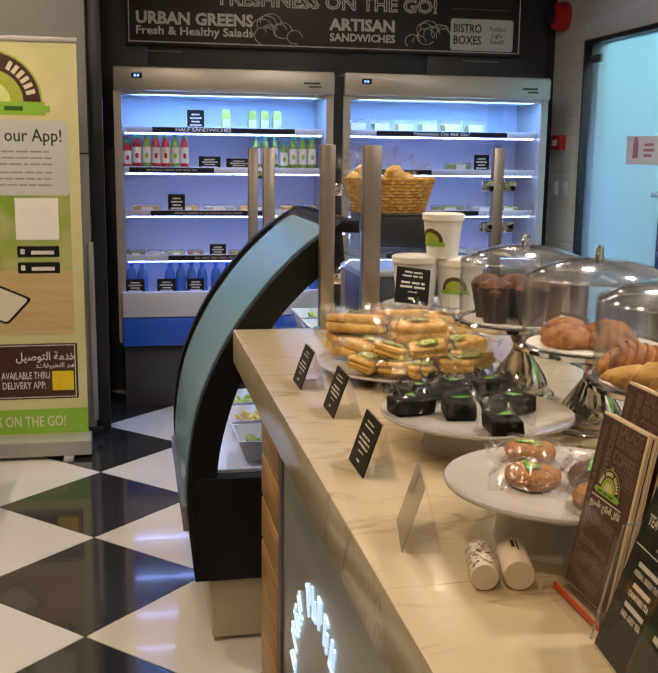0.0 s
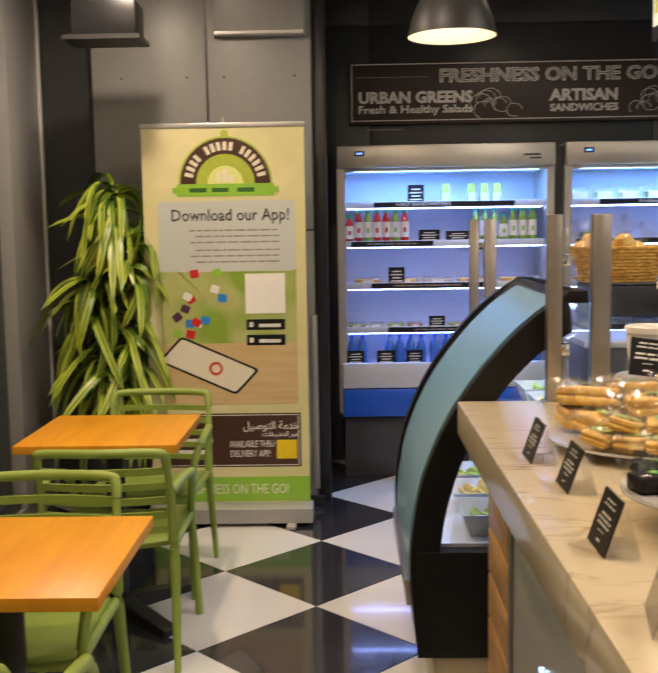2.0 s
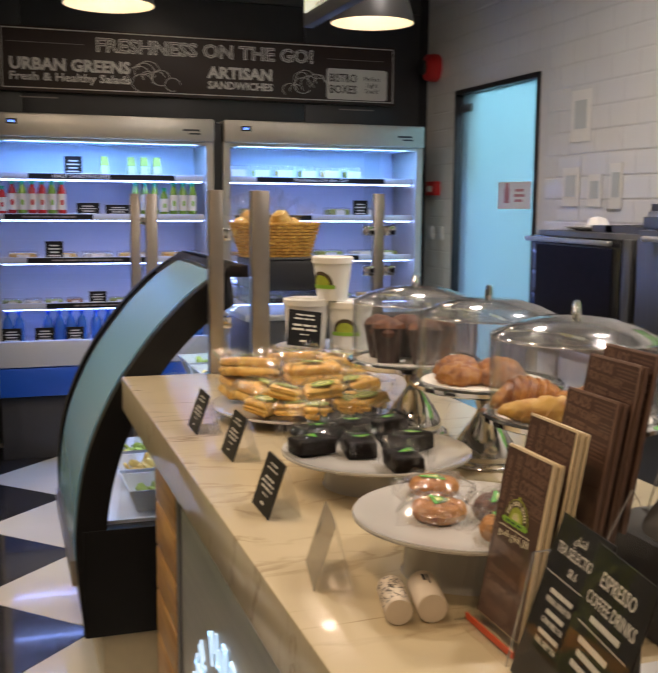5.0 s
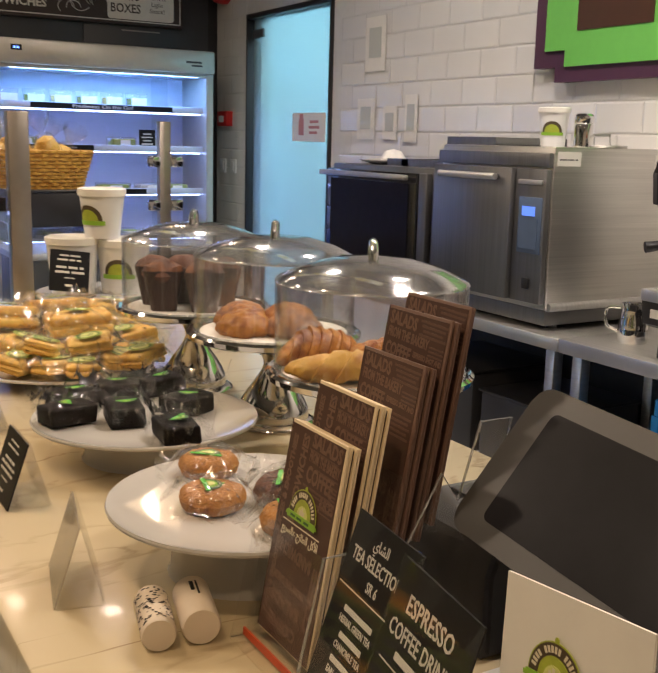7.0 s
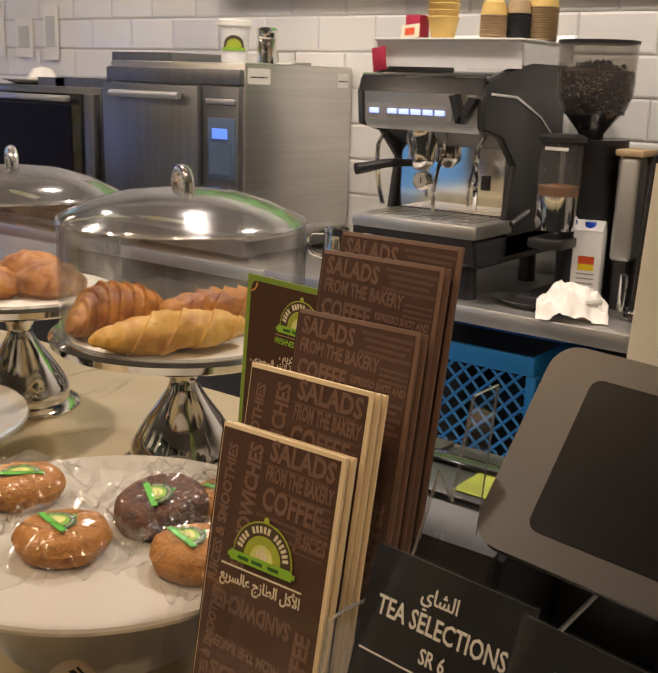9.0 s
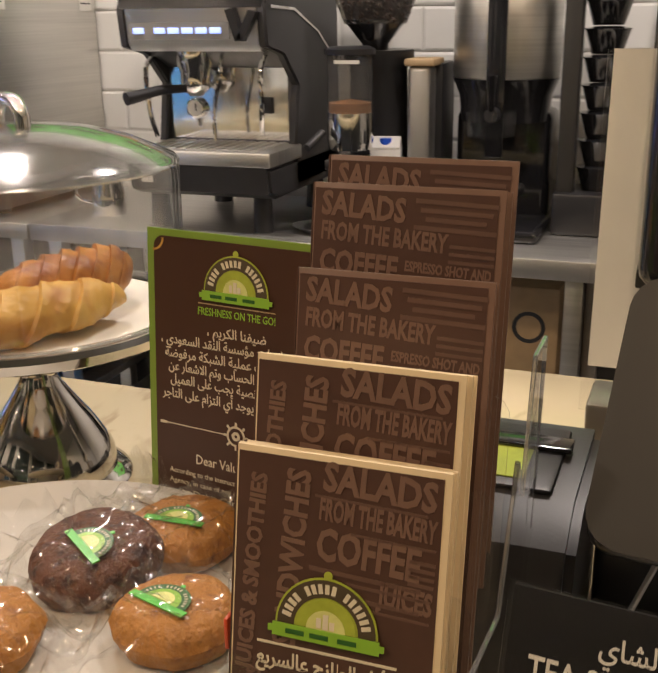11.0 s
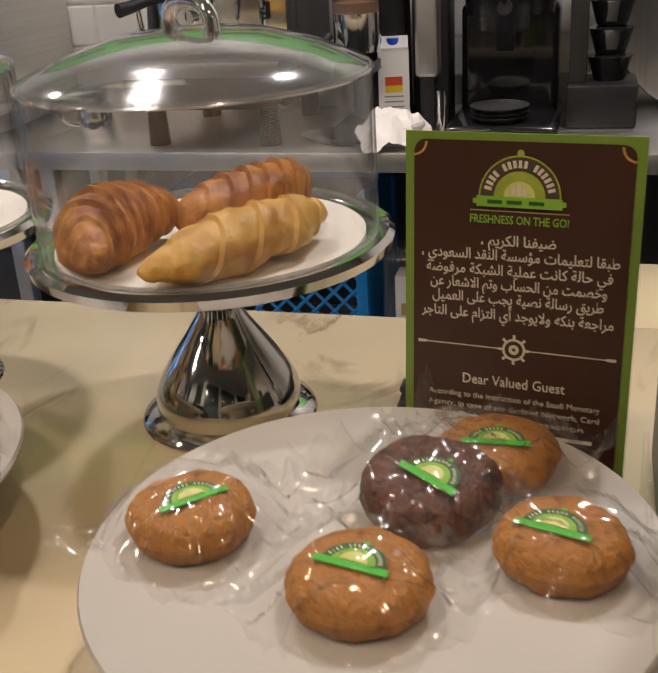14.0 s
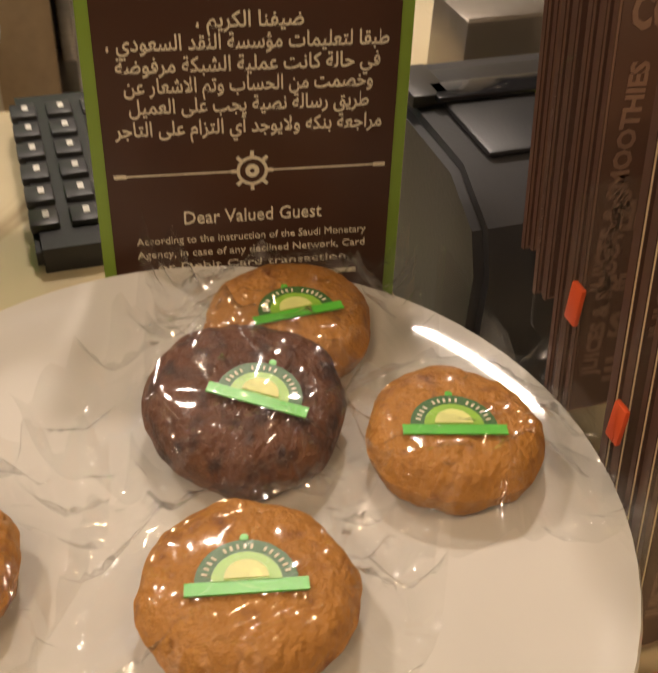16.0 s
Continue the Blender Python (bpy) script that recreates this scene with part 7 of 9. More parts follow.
for i in range(3):
    part("printed_badge", arch_bm(0.0025, 0.0035, pm @ pose(0.03 + i * 0.02, 0.005, 0.0012), 0, 0.0003, 16, 0, 360), M["charcoal_plastic"], sh)
cb = thing("till_cable", "thin white cable drooping from the till monitor", "cable", (1.0, 0.85, ZC))
part("cable", rod(curve_pts([(0.98, 0.955, ZC + 0.004), (1.03, 0.93, 1.06), (1.10, 0.90, 1.10), (1.20, 0.86, 1.11), (1.26, 0.84, 1.08)], 6), 0.0022, 6), M["white_plastic"], cb)
wp = thing("service_mat", "pale grey plastic mat under the till display", "mat", (0.95, 0.75, ZC))
part("mat_sheet", xbox(0.83, 1.18, 0.50, 0.95, ZC, ZC + 0.003, 0.001), M["white_plastic"], wp)
lf = thing("badge_card", "white card with green badge standing on the counter", "card", (0.80, 0.70, ZC))
lm = on_plane((0.78, 0.739, 1.237), (0, -1, 0.10), (0.12, 0.1, 1))
part("card_face", moved(card_bm(0.12, 0.217, Matrix(), 0.002), lm @ pose(0.06, -0.1085, 0)), M["paper"], lf)
emblem(lf, lm @ pose(0.050, -0.052, 0.003), 0.052, ring=M["band_print"])

# ---- steel back bench ----
WZ, WX0, WX1 = 0.92, 2.515, 3.085
bench = thing("back_bench", "stainless steel back bench with lower shelf and sink", "work bench", (2.78, 1.6, 0))
part("bench_top", xbox(WX0, WX1, 0.98, 2.535, WZ - 0.045, WZ, 0.004), M["steel_flat"], bench)
part("bench_top", xbox(WX0, WX1, -1.2, 0.42, WZ - 0.045, WZ, 0.004), M["steel_flat"], bench)
part("sink_front", xbox(WX0, 2.60, 0.42, 0.98, WZ - 0.045, WZ, 0.004), M["steel_flat"], bench)
part("sink_back", xbox(2.95, WX1, 0.42, 0.98, WZ - 0.045, WZ, 0.004), M["steel_flat"], bench)
bowl = part("sink_bowl", xbox(2.60, 2.604, 0.42, 0.98, WZ - 0.20, WZ - 0.004), M["dark_steel"], bench, "deep steel sink bowl")
for bm in (xbox(2.946, 2.95, 0.42, 0.98, WZ - 0.20, WZ - 0.004), xbox(2.604, 2.946, 0.42, 0.424, WZ - 0.20, WZ - 0.004), xbox(2.604, 2.946, 0.976, 0.98, WZ - 0.20, WZ - 0.004), xbox(2.60, 2.95, 0.42, 0.98, WZ - 0.21, WZ - 0.20)):
    part("sink_wall", bm, M["dark_steel"], bowl)
part("lower_shelf", xbox(WX0 + 0.04, WX1, -1.2, 2.52, 0.30, 0.325, 0.003), M["steel_flat"], bench)
for y in (2.48, 1.15, -0.2):
    for x in (WX0 + 0.05, WX1 - 0.06):
        part("leg", xbox(x - 0.02, x + 0.02, y - 0.02, y + 0.02, 0, WZ - 0.045, 0.003), M["steel"], bench)
part("upstand", xbox(WX1 - 0.015, WX1, -1.2, 2.535, WZ, WZ + 0.08, 0.003), M["steel_flat"], bench)
ob_ = thing("oven_table", "stainless steel table under the ovens", "work table", (2.78, 3.4, 0))
part("table_top", xbox(WX0, WX1, 2.54, 4.12, WZ - 0.045, WZ - 0.003, 0.004), M["steel_flat"], ob_)
part("table_shelf", xbox(WX0 + 0.04, WX1, 2.56, 4.10, 0.36, 0.385, 0.003), M["steel_flat"], ob_)
for y in (2.60, 4.06):
    for x in (WX0 + 0.05, WX1 - 0.06):
        part("leg", xbox(x - 0.02, x + 0.02, y - 0.02, y + 0.02, 0, WZ - 0.045, 0.003), M["steel"], ob_)

fa = thing("sink_tap", "chrome gooseneck tap at the sink", "tap", (2.97, 0.92, WZ))
part("spout", rod(curve_pts([(2.97, 0.92, WZ), (2.97, 0.92, 1.14), (2.95, 0.925, 1.20), (2.90, 0.94, 1.225), (2.85, 0.955, 1.20), (2.84, 0.96, 1.14)], 6), 0.012, 12), M["chrome"], fa)
part("tap_base", lathe([(0, 0), (0.026, 0), (0.026, 0.05), (0.018, 0.06), (0, 0.06)], 2.97, 0.92, WZ, 20), M["chrome"], fa)
part("tap_lever", rod([(2.97, 0.96, WZ + 0.04), (2.95, 1.0, WZ + 0.07)], 0.007, 8), M["chrome"], fa)
rt = thing("round_tray", "round grey metal tray leaning against the tiled wall", "tray", (2.99, 0.93, WZ))
part("tray_disc", moved(lathe([(0, 0), (0.165, 0), (0.175, 0.008), (0.172, 0.010), (0.162, 0.004), (0, 0.004)], seg=56), on_plane((2.975, 0.95, WZ + 0.185), (0, -1, 0), (0.12, 0, 1))), M["dark_steel"], rt)
pd = thing("towel_dispenser", "white plastic paper towel dispenser on the tiled wall", "dispenser", (X1, 0.9, 1.15))
part("dispenser_body", prism([(X1 - 0.03, 1.12), (X1 - 0.15, 1.20), (X1 - 0.17, 1.45), (X1 - 0.17, 1.62), (X1 - 0.02, 1.62)], "y", 0.77, 1.04, bev=0.006), M["white_plastic"], pd)
part("dispenser_lip", xbox(X1 - 0.176, X1 - 0.168, 0.78, 1.03, 1.36, 1.375), M["white_plastic"], pd)
part("towel_slip", xbox(X1 - 0.145, X1 - 0.142, 0.84, 0.97, 1.10, 1.20), M["paper"], pd)


# ---- ovens ----
def speed_oven():
    o = thing("speed_oven", "tall stainless speed oven with dark front and blue display", "oven", (2.77, 2.94, WZ))
    y0, y1, x0 = 2.65, 3.235, 2.535
    part("oven_body", xbox(x0 + 0.02, 3.085, y0, y1, 0.985, 1.505, 0.006), M["steel"], o, "brushed steel casing")
    part("oven_plinth", xbox(x0 + 0.04, 3.0, y0 + 0.02, y1 - 0.02, 0.93, 0.985, 0.004), M["dark_steel"], o)
    for y in (y0 + 0.05, y1 - 0.05):
        part("foot", lathe([(0, 0), (0.018, 0), (0.018, 0.014), (0, 0.014)], x0 + 0.10, y, WZ - 0.003, 12), M["black_plastic"], o)
    part("front_head", xbox(x0, x0 + 0.021, y0 + 0.003, y1 - 0.003, 1.44, 1.485, 0.004), M["dark_steel"], o)
    dr = part("oven_door", xbox(x0 - 0.02, x0 + 0.019, y0 + 0.155, y1 - 0.004, 1.005, 1.435, 0.005), M["dark_steel"], o, "dark steel door")
    part("door_handle", rod([(x0 - 0.05, y0 + 0.20, 1.405), (x0 - 0.05, y1 - 0.08, 1.405)], 0.011, 12), M["steel_flat"], dr, "round steel bar handle")
    for y in (y0 + 0.22, y1 - 0.10):
        part("handle_bracket", rod([(x0 - 0.02, y, 1.405), (x0 - 0.05, y, 1.405)], 0.008, 8), M["black_plastic"], dr)
    cp = part("control_panel", xbox(x0 - 0.004, x0 + 0.019, y0 + 0.004, y0 + 0.150, 1.005, 1.435, 0.004), M["dark_steel"], o)
    part("panel_pad", xbox(x0 - 0.007, x0 - 0.003, y0 + 0.015, y0 + 0.125, 1.165, 1.345, 0.002), M["touch_pad"], cp)
    part("panel_screen", xbox(x0 - 0.009, x0 - 0.006, y0 + 0.045, y0 + 0.105, 1.285, 1.315), M["lcd_blue"], cp, "lit blue display")
    part("panel_field", xbox(x0 - 0.009, x0 - 0.006, y0 + 0.03, y0 + 0.115, 1.18, 1.275), M["touch_pad"], cp)
    part("panel_trim", xbox(x0 - 0.012, x0 - 0.003, y0 + 0.015, y0 + 0.13, 1.385, 1.40, 0.002), M["steel_flat"], cp)
    part("power_switch", xbox(x0 - 0.012, x0 - 0.003, y0 + 0.055, y0 + 0.085, 1.05, 1.085, 0.002), M["black_plastic"], cp)
    part("foot_rail", rod([(x0 + 0.03, y0 - 0.004, 0.995), (2.98, y0 - 0.004, 0.995)], 0.014, 10), M["steel_flat"], o)
    for yy, zz, w in ((y0 - 0.001, 1.445, 0.10), (y0 - 0.001, 1.44, 0.06)):
        xx = x0 + 0.08 if w > 0.08 else 3.03
        lb = part("rating_label", xbox(xx - w / 2, xx + w / 2, yy - 0.001, yy, zz, zz + 0.045), M["paper"], o)
        part("label_lines", bars_bm(word_bars(random.Random(2), 0.0, -w * 0.4, w * 0.4, 0.006), on_plane((xx, yy - 0.001, zz + 0.02), (1, 0, 0), (0, 0, 1)), 0.0004), M["charcoal_plastic"], lb)


speed_oven()
ov = thing("glass_door_oven", "convection oven with wide dark glass door", "oven", (2.77, 3.7, WZ))
part("oven_body", xbox(2.56, 3.03, 3.29, 4.03, 0.93, 1.415, 0.006), M["dark_steel"], ov)
dg = part("oven_door", xbox(2.525, 2.556, 3.35, 4.02, 0.955, 1.395, 0.006), M["black_gloss"], ov, "black glass door")
part("door_glass", xbox(2.520, 2.526, 3.40, 3.98, 0.99, 1.355), M["screen_dark"], dg)
part("door_handle", xbox(2.475, 2.50, 3.37, 4.01, 1.368, 1.388, 0.005), M["steel_flat"], dg, "flat steel bar handle")
part("control_panel", xbox(2.53, 2.558, 3.295, 3.345, 0.955, 1.395, 0.004), M["dark_steel"], ov)
for x, y in ((2.6, 3.33), (2.6, 3.98), (2.98, 3.33), (2.98, 3.98)):
    part("foot", lathe([(0, 0), (0.018, 0), (0.018, 0.014), (0, 0.014)], x, y, WZ - 0.003, 12), M["black_plastic"], ov)
dp = thing("dinner_plate", "white plate with crumpled white paper on the oven", "plate", (2.72, 3.82, 1.415))
part("plate", lathe([(0, 0), (0.08, 0), (0.135, 0.016), (0.137, 0.018), (0.08, 0.005), (0, 0.005)], 2.72, 3.82, 1.415, 40), M["porcelain"], dp)
ppw = thing("crumpled_paper", "crumpled white paper napkin on a plate", "paper", (2.70, 3.78, 1.42))
part("paper_ball", rough_up(lathe([(0, 0), (0.045, 0.0), (0.05, 0.02), (0.03, 0.045), (0, 0.055)], 2.70, 3.78, 1.42, 24), 0.016, 50), M["towel"], ppw)
for i, (y0, y1, z) in enumerate(((3.32, 3.60, 1.415), (3.02, 3.30, 1.505), (3.55, 3.70, 1.415))):
    pn = thing("perforated_pan", "shallow perforated steel oven pan", "pan", (2.72, (y0 + y1) / 2, z), group="oven pans on top")
    part("pan_floor", xbox(2.62, 2.95, y0, y1, z, z + 0.004), M["steel_flat"], pn)
    for bm in (xbox(2.62, 2.626, y0, y1, z, z + 0.028), xbox(2.944, 2.95, y0, y1, z, z + 0.028), xbox(2.626, 2.944, y0, y0 + 0.005, z, z + 0.028), xbox(2.626, 2.944, y1 - 0.005, y1, z, z + 0.028)):
        part("pan_side", bm, M["dark_steel"], pn)
paper_tub(2.72, 2.845, 1.505, 0.040, 0.050, 0.112, -140)
sk = thing("steel_shaker", "small steel shaker on the speed oven", "shaker", (2.75, 2.735, 1.505))
part("shaker_body", lathe([(0, 0), (0.03, 0), (0.032, 0.07), (0.03, 0.075), (0.033, 0.08), (0.033, 0.10), (0.025, 0.108), (0, 0.11)], 2.75, 2.735, 1.505, 28), M["chrome"], sk)
sc2 = thing("steel_skimmer", "flat steel lid with wire handle on the oven", "lid", (2.78, 2.66, 1.505))
part("lid_plate", lathe([(0, 0), (0.085, 0), (0.09, 0.008), (0, 0.008)], 2.84, 2.745, 1.505, 36), M["steel_flat"], sc2)
part("wire_handle", rod([(2.80, 2.735, 1.512), (2.80, 2.735, 1.545), (2.80, 2.665, 1.545), (2.80, 2.665, 1.512)], 0.004, 8), M["steel_flat"], sc2)


# ---- espresso machine ----
def espresso_machine():
    e = thing("espresso_machine", "black and chrome one-group espresso machine on the bench", "coffee machine", (2.75, 2.05, WZ))
    y0, y1 = 1.855, 2.237
    side = [(2.545, 1.355), (2.535, 1.44), (2.555, 1.478), (2.62, 1.492), (2.78, 1.53), (2.95, 1.555), (3.0, 1.53), (3.01, 1.02), (2.70, 1.02), (2.70, 1.12), (2.725, 1.26), (2.64, 1.335)]
    for a, b in ((y0, y0 + 0.022), (y1 - 0.022, y1)):
        part("side_cover", prism(side, "y", a, b, bev=0.004), M["charcoal_plastic"], e, "moulded black side cover")
    part("side_stripe", rod([(2.56, y0 - 0.001, 1.442), (2.70, y0 - 0.001, 1.436), (2.85, y0 - 0.001, 1.385), (2.99, y0 - 0.001, 1.30)], 0.004, 6), M["chrome"], e)
    part("body_core", prism([(2.73, 1.02), (2.73, 1.30), (2.60, 1.36), (2.60, 1.47), (3.0, 1.50), (3.0, 1.02)], "y", y0 + 0.022, y1 - 0.022), M["dark_steel"], e)
    part("front_panel", prism([(2.560, 1.345), (2.545, 1.365), (2.538, 1.44), (2.60, 1.44), (2.62, 1.345)], "y", y0 + 0.020, y1 - 0.020, bev=0.003), M["steel_flat"], e, "brushed control fascia")
    part("top_bumper", prism([(2.535, 1.44), (2.545, 1.478), (2.62, 1.49), (2.66, 1.44)], "y", y0 + 0.002, y1 - 0.002, bev=0.006), M["black_gloss"], e)
    part("top_trim", rod([(2.550, y0 + 0.01, 1.482), (2.550, y1 - 0.01, 1.482)], 0.005, 8), M["chrome"], e)
    for i in range(6):
        y = y1 - 0.055 - i * 0.036 - (0.02 if i else 0)
        part("lit_button", xbox(2.5375, 2.542, y - 0.014, y + 0.014, 1.385, 1.398, 0.001), M["led_buttons"], e, "blue lit brew button")
    part("button_strip", xbox(2.5405, 2.5455, y1 - 0.29, y1 - 0.03, 1.372, 1.410), M["grey_panel"], e)
    kn = bmesh.new()
    prism([(1.945, 1.435), (1.925, 1.440), (1.905, 1.375), (1.922, 1.368)], "x", 2.515, 2.54, kn)
    prism([(1.888, 1.435), (1.868, 1.430), (1.905, 1.368), (1.920, 1.372)], "x", 2.515, 2.54, kn)
    part("steam_knob", kn, M["black_plastic"], e, "black v-shaped steam lever")
    part("maker_mark", bars_bm([(0.10, 0.0, 0.07, 0.006)], on_plane((2.541, 2.06, 1.425), (0, -1, 0), (0, 0, 1)), 0.0006), M["dark_steel"], e)
    part("splash_back", xbox(2.725, 2.731, y0 + 0.03, y1 - 0.03, 1.125, 1.30), M["chrome"], e, "mirror steel splash back")
    part("drip_tray", xbox(2.525, 2.725, y0 - 0.005, y1 - 0.005, 1.085, 1.120, 0.005), M["steel_flat"], e)
    for i in range(12):
        part("tray_slat", xbox(2.55, 2.71, y0 + 0.03 + i * 0.028, y0 + 0.045 + i * 0.028, 1.1202, 1.1232), M["steel"], e)
    part("lower_body", prism([(2.53, 1.085), (2.54, 1.02), (2.58, 1.005), (3.0, 1.005), (3.0, 1.085)], "y", y0, y1, bev=0.008), M["charcoal_plastic"], e)
    part("lower_label", xbox(2.531, 2.534, y1 - 0.07, y1 - 0.04, 1.04, 1.065), M["paper"], e)
    for x in (2.60, 2.95):
        for y in (y0 + 0.05, y1 - 0.05):
            part("foot", lathe([(0, 0), (0.026, 0), (0.022, 0.085), (0, 0.085)], x, y, WZ, 18), M["black_plastic"], e)
    gh = part("group_head", lathe([(0, 0), (0.036, 0), (0.036, 0.03), (0.045, 0.05), (0.045, 0.085), (0, 0.085)], 2.655, 2.10, 1.265, 32), M["chrome"], e)
    part("portafilter", lathe([(0, -0.03), (0.015, -0.03), (0.036, -0.01), (0.038, 0.0), (0, 0.0)], 2.655, 2.10, 1.265, 28), M["chrome"], gh)
    part("portafilter_handle", rod(curve_pts([(2.63, 2.115, 1.255), (2.57, 2.15, 1.255), (2.52, 2.18, 1.245), (2.49, 2.198, 1.24)], 4), 0.014, 12, taper=lambda t: 0.7 + 0.45 * t), M["black_plastic"], gh)
    part("steam_wand", rod(curve_pts([(2.64, 2.20, 1.34), (2.60, 2.205, 1.30), (2.60, 2.20, 1.20), (2.61, 2.19, 1.14)], 5), 0.006, 8), M["chrome"], e)
    part("water_wand", rod(curve_pts([(2.65, 2.02, 1.345), (2.63, 2.02, 1.29), (2.63, 2.04, 1.20), (2.63, 2.04, 1.13)], 5), 0.005, 8), M["chrome"], e)
    part("steam_wand", rod(curve_pts([(2.64, 1.90, 1.345), (2.60, 1.90, 1.30), (2.60, 1.90, 1.22), (2.62, 1.91, 1.15)], 5), 0.006, 8), M["chrome"], e)
    g = part("pressure_gauge", moved(lathe([(0, 0), (0.026, 0), (0.026, 0.012), (0.022, 0.014), (0, 0.012)], seg=28), pose(2.724, 2.135, 1.20, 0, -90)), M["chrome"], e)
    part("gauge_face", moved(lathe([(0, 0.0135), (0.020, 0.0142), (0.020, 0.0152), (0, 0.0152)], seg=24), pose(2.724, 2.135, 1.20, 0, -90)), M["paper"], g)
    part("gauge_needle", bars_bm([(0.003, 0.003, 0.003, 0.018)], on_plane((2.7085, 2.135, 1.20), (0, -1, 0), (0, 0, 1)), 0.0006), M["black_print"], g)
    part("rear_switch", xbox(2.718, 2.725, 1.925, 1.95, 1.19, 1.23, 0.002), M["black_plastic"], e)


espresso_machine()
tr = thing("cup_tray", "long white plastic tray on the espresso machine", "tray", (2.80, 2.03, 1.50))
part("tray_shell", prism([(2.66, 1.512), (2.94, 1.555), (2.965, 1.60), (2.955, 1.60), (2.935, 1.565), (2.66, 1.52), (2.645, 1.575), (2.635, 1.575)], "y", 1.82, 2.25), M["white_plastic"], tr)
part("tray_rim", xbox(2.63, 2.97, 1.815, 2.255, 1.572, 1.578, 0.002), M["white_plastic"], tr)
part("tray_side", xbox(2.65, 2.95, 1.82, 1.826, 1.52, 1.573), M["white_plastic"], tr)
part("tray_front", xbox(2.645, 2.651, 1.82, 2.25, 1.505, 1.573), M["white_plastic"], tr)
cx, cy = 2.72, 2.095
cu = thing("paper_cup_stack", "nested stack of yellow paper cups", "cup stack", (cx, cy, 1.578))
for i in range(4):
    part("cup", lathe([(0, 0), (0.030, 0), (0.041, 0.052), (0.044, 0.056), (0.041, 0.058), (0.03, 0.02), (0, 0.02)], cx, cy, 1.578 + i * 0.017, 28), M["cup_paper_yellow"], cu)
bx2 = thing("sugar_box", "small magenta box with an orange sachet", "box", (2.70, 2.165, 1.578))
part("box_body", xbox(2.69, 2.74, 2.15, 2.195, 1.578, 1.64, 0.002), M["magenta_paper"], bx2)
part("sachet", moved(card_bm(0.055, 0.035, Matrix(), 0.004), on_plane((2.672, 2.165, 1.596), (0, -1, 0.1), (0.2, 0, 1))), M["cream_print"], bx2)
part("sachet_print", moved(card_bm(0.03, 0.018, Matrix(), 0.001), on_plane((2.667, 2.165, 1.596), (0, -1, 0.1), (0.2, 0, 1))), M["orange_strip"], bx2)
bx3 = thing("sugar_box", "magenta paper packet hanging at the tray's end", "packet", (2.62, 2.235, 1.495))
part("packet", moved(xbox(-0.022, 0.022, -0.004, 0.004, 0, 0.062, 0.002), pose(2.622, 2.225, 1.492, 0, 8, 84)), M["magenta_paper"], bx3)
for k, (sx, sy, mt_, h, r) in enumerate(((2.72, 1.945, "kraft", 0.062, 0.036), (2.76, 1.895, "charcoal_plastic", 0.066, 0.034), (2.80, 1.845, "kraft", 0.085, 0.040))):
    st = thing("cup_sleeve_stack", "stack of ribbed kraft cup sleeves" if mt_ == "kraft" else "stack of dark plastic cup lids", "stack", (sx, sy, 1.578), group="stacks on the machine")
    n = int(h / 0.006)
    for i in range(n):
        part("sleeve", lathe([(r * 0.86, 0), (r, 0.004), (r, 0.0055), (r * 0.82, 0.0055), (r * 0.82, 0)], sx, sy, 1.578 + i * 0.006, 20), M[mt_], st)
    cap = M["cup_paper_yellow"] if mt_ == "kraft" else M["kraft"]
    part("top_cup", lathe([(r * 0.95, 0), (r * 0.8, 0.03), (r * 0.55, 0.036), (0, 0.03)], sx, sy, 1.578 + n * 0.006, 20), cap, st)

# ---- grinder ----
gr = thing("coffee_grinder", "black coffee grinder with clear hopper of beans", "coffee grinder", (2.78, 1.68, WZ))
part("grinder_body", lathe([(0, 0), (0.085, 0), (0.085, 0.02), (0.072, 0.05), (0.070, 0.38), (0.085, 0.40), (0.085, 0.42), (0, 0.42)], 2.80, 1.675, WZ, 36), M["black_plastic"], gr)
part("hopper_neck", lathe([(0.03, 0), (0.032, 0.02), (0.06, 0.055), (0.078, 0.075), (0, 0.075)], 2.77, 1.675, 1.335, 36), M["black_gloss"], gr)
part("hopper", lathe([(0.074, 0), (0.094, 0.05), (0.097, 0.17), (0.094, 0.17), (0.091, 0.05), (0.072, 0)], 2.77, 1.675, 1.40, 44), M["hopper_clear"], gr, "clear bean hopper").visible_shadow = False
part("hopper_lid", lathe([(0, 0), (0.099, 0), (0.099, 0.008), (0, 0.008)], 2.77, 1.675, 1.57, 44), M["black_plastic"], gr)
bean = bmesh.new()
bmesh.ops.create_icosphere(bean, subdivisions=2, radius=1)
for v in bean.verts:
    v.co = (v.co.x * 0.0062, v.co.y * 0.0042, v.co.z * 0.0034)
bean_me = mesh_of("bean", bean, M["coffee_beans"])
part("bean_bulk", lathe([(0, 0.002), (0.066, 0.002), (0.083, 0.05), (0.085, 0.105), (0.04, 0.122), (0, 0.126)], 2.77, 1.675, 1.40, 40), M["coffee_beans"], gr)
rng = random.Random(21)
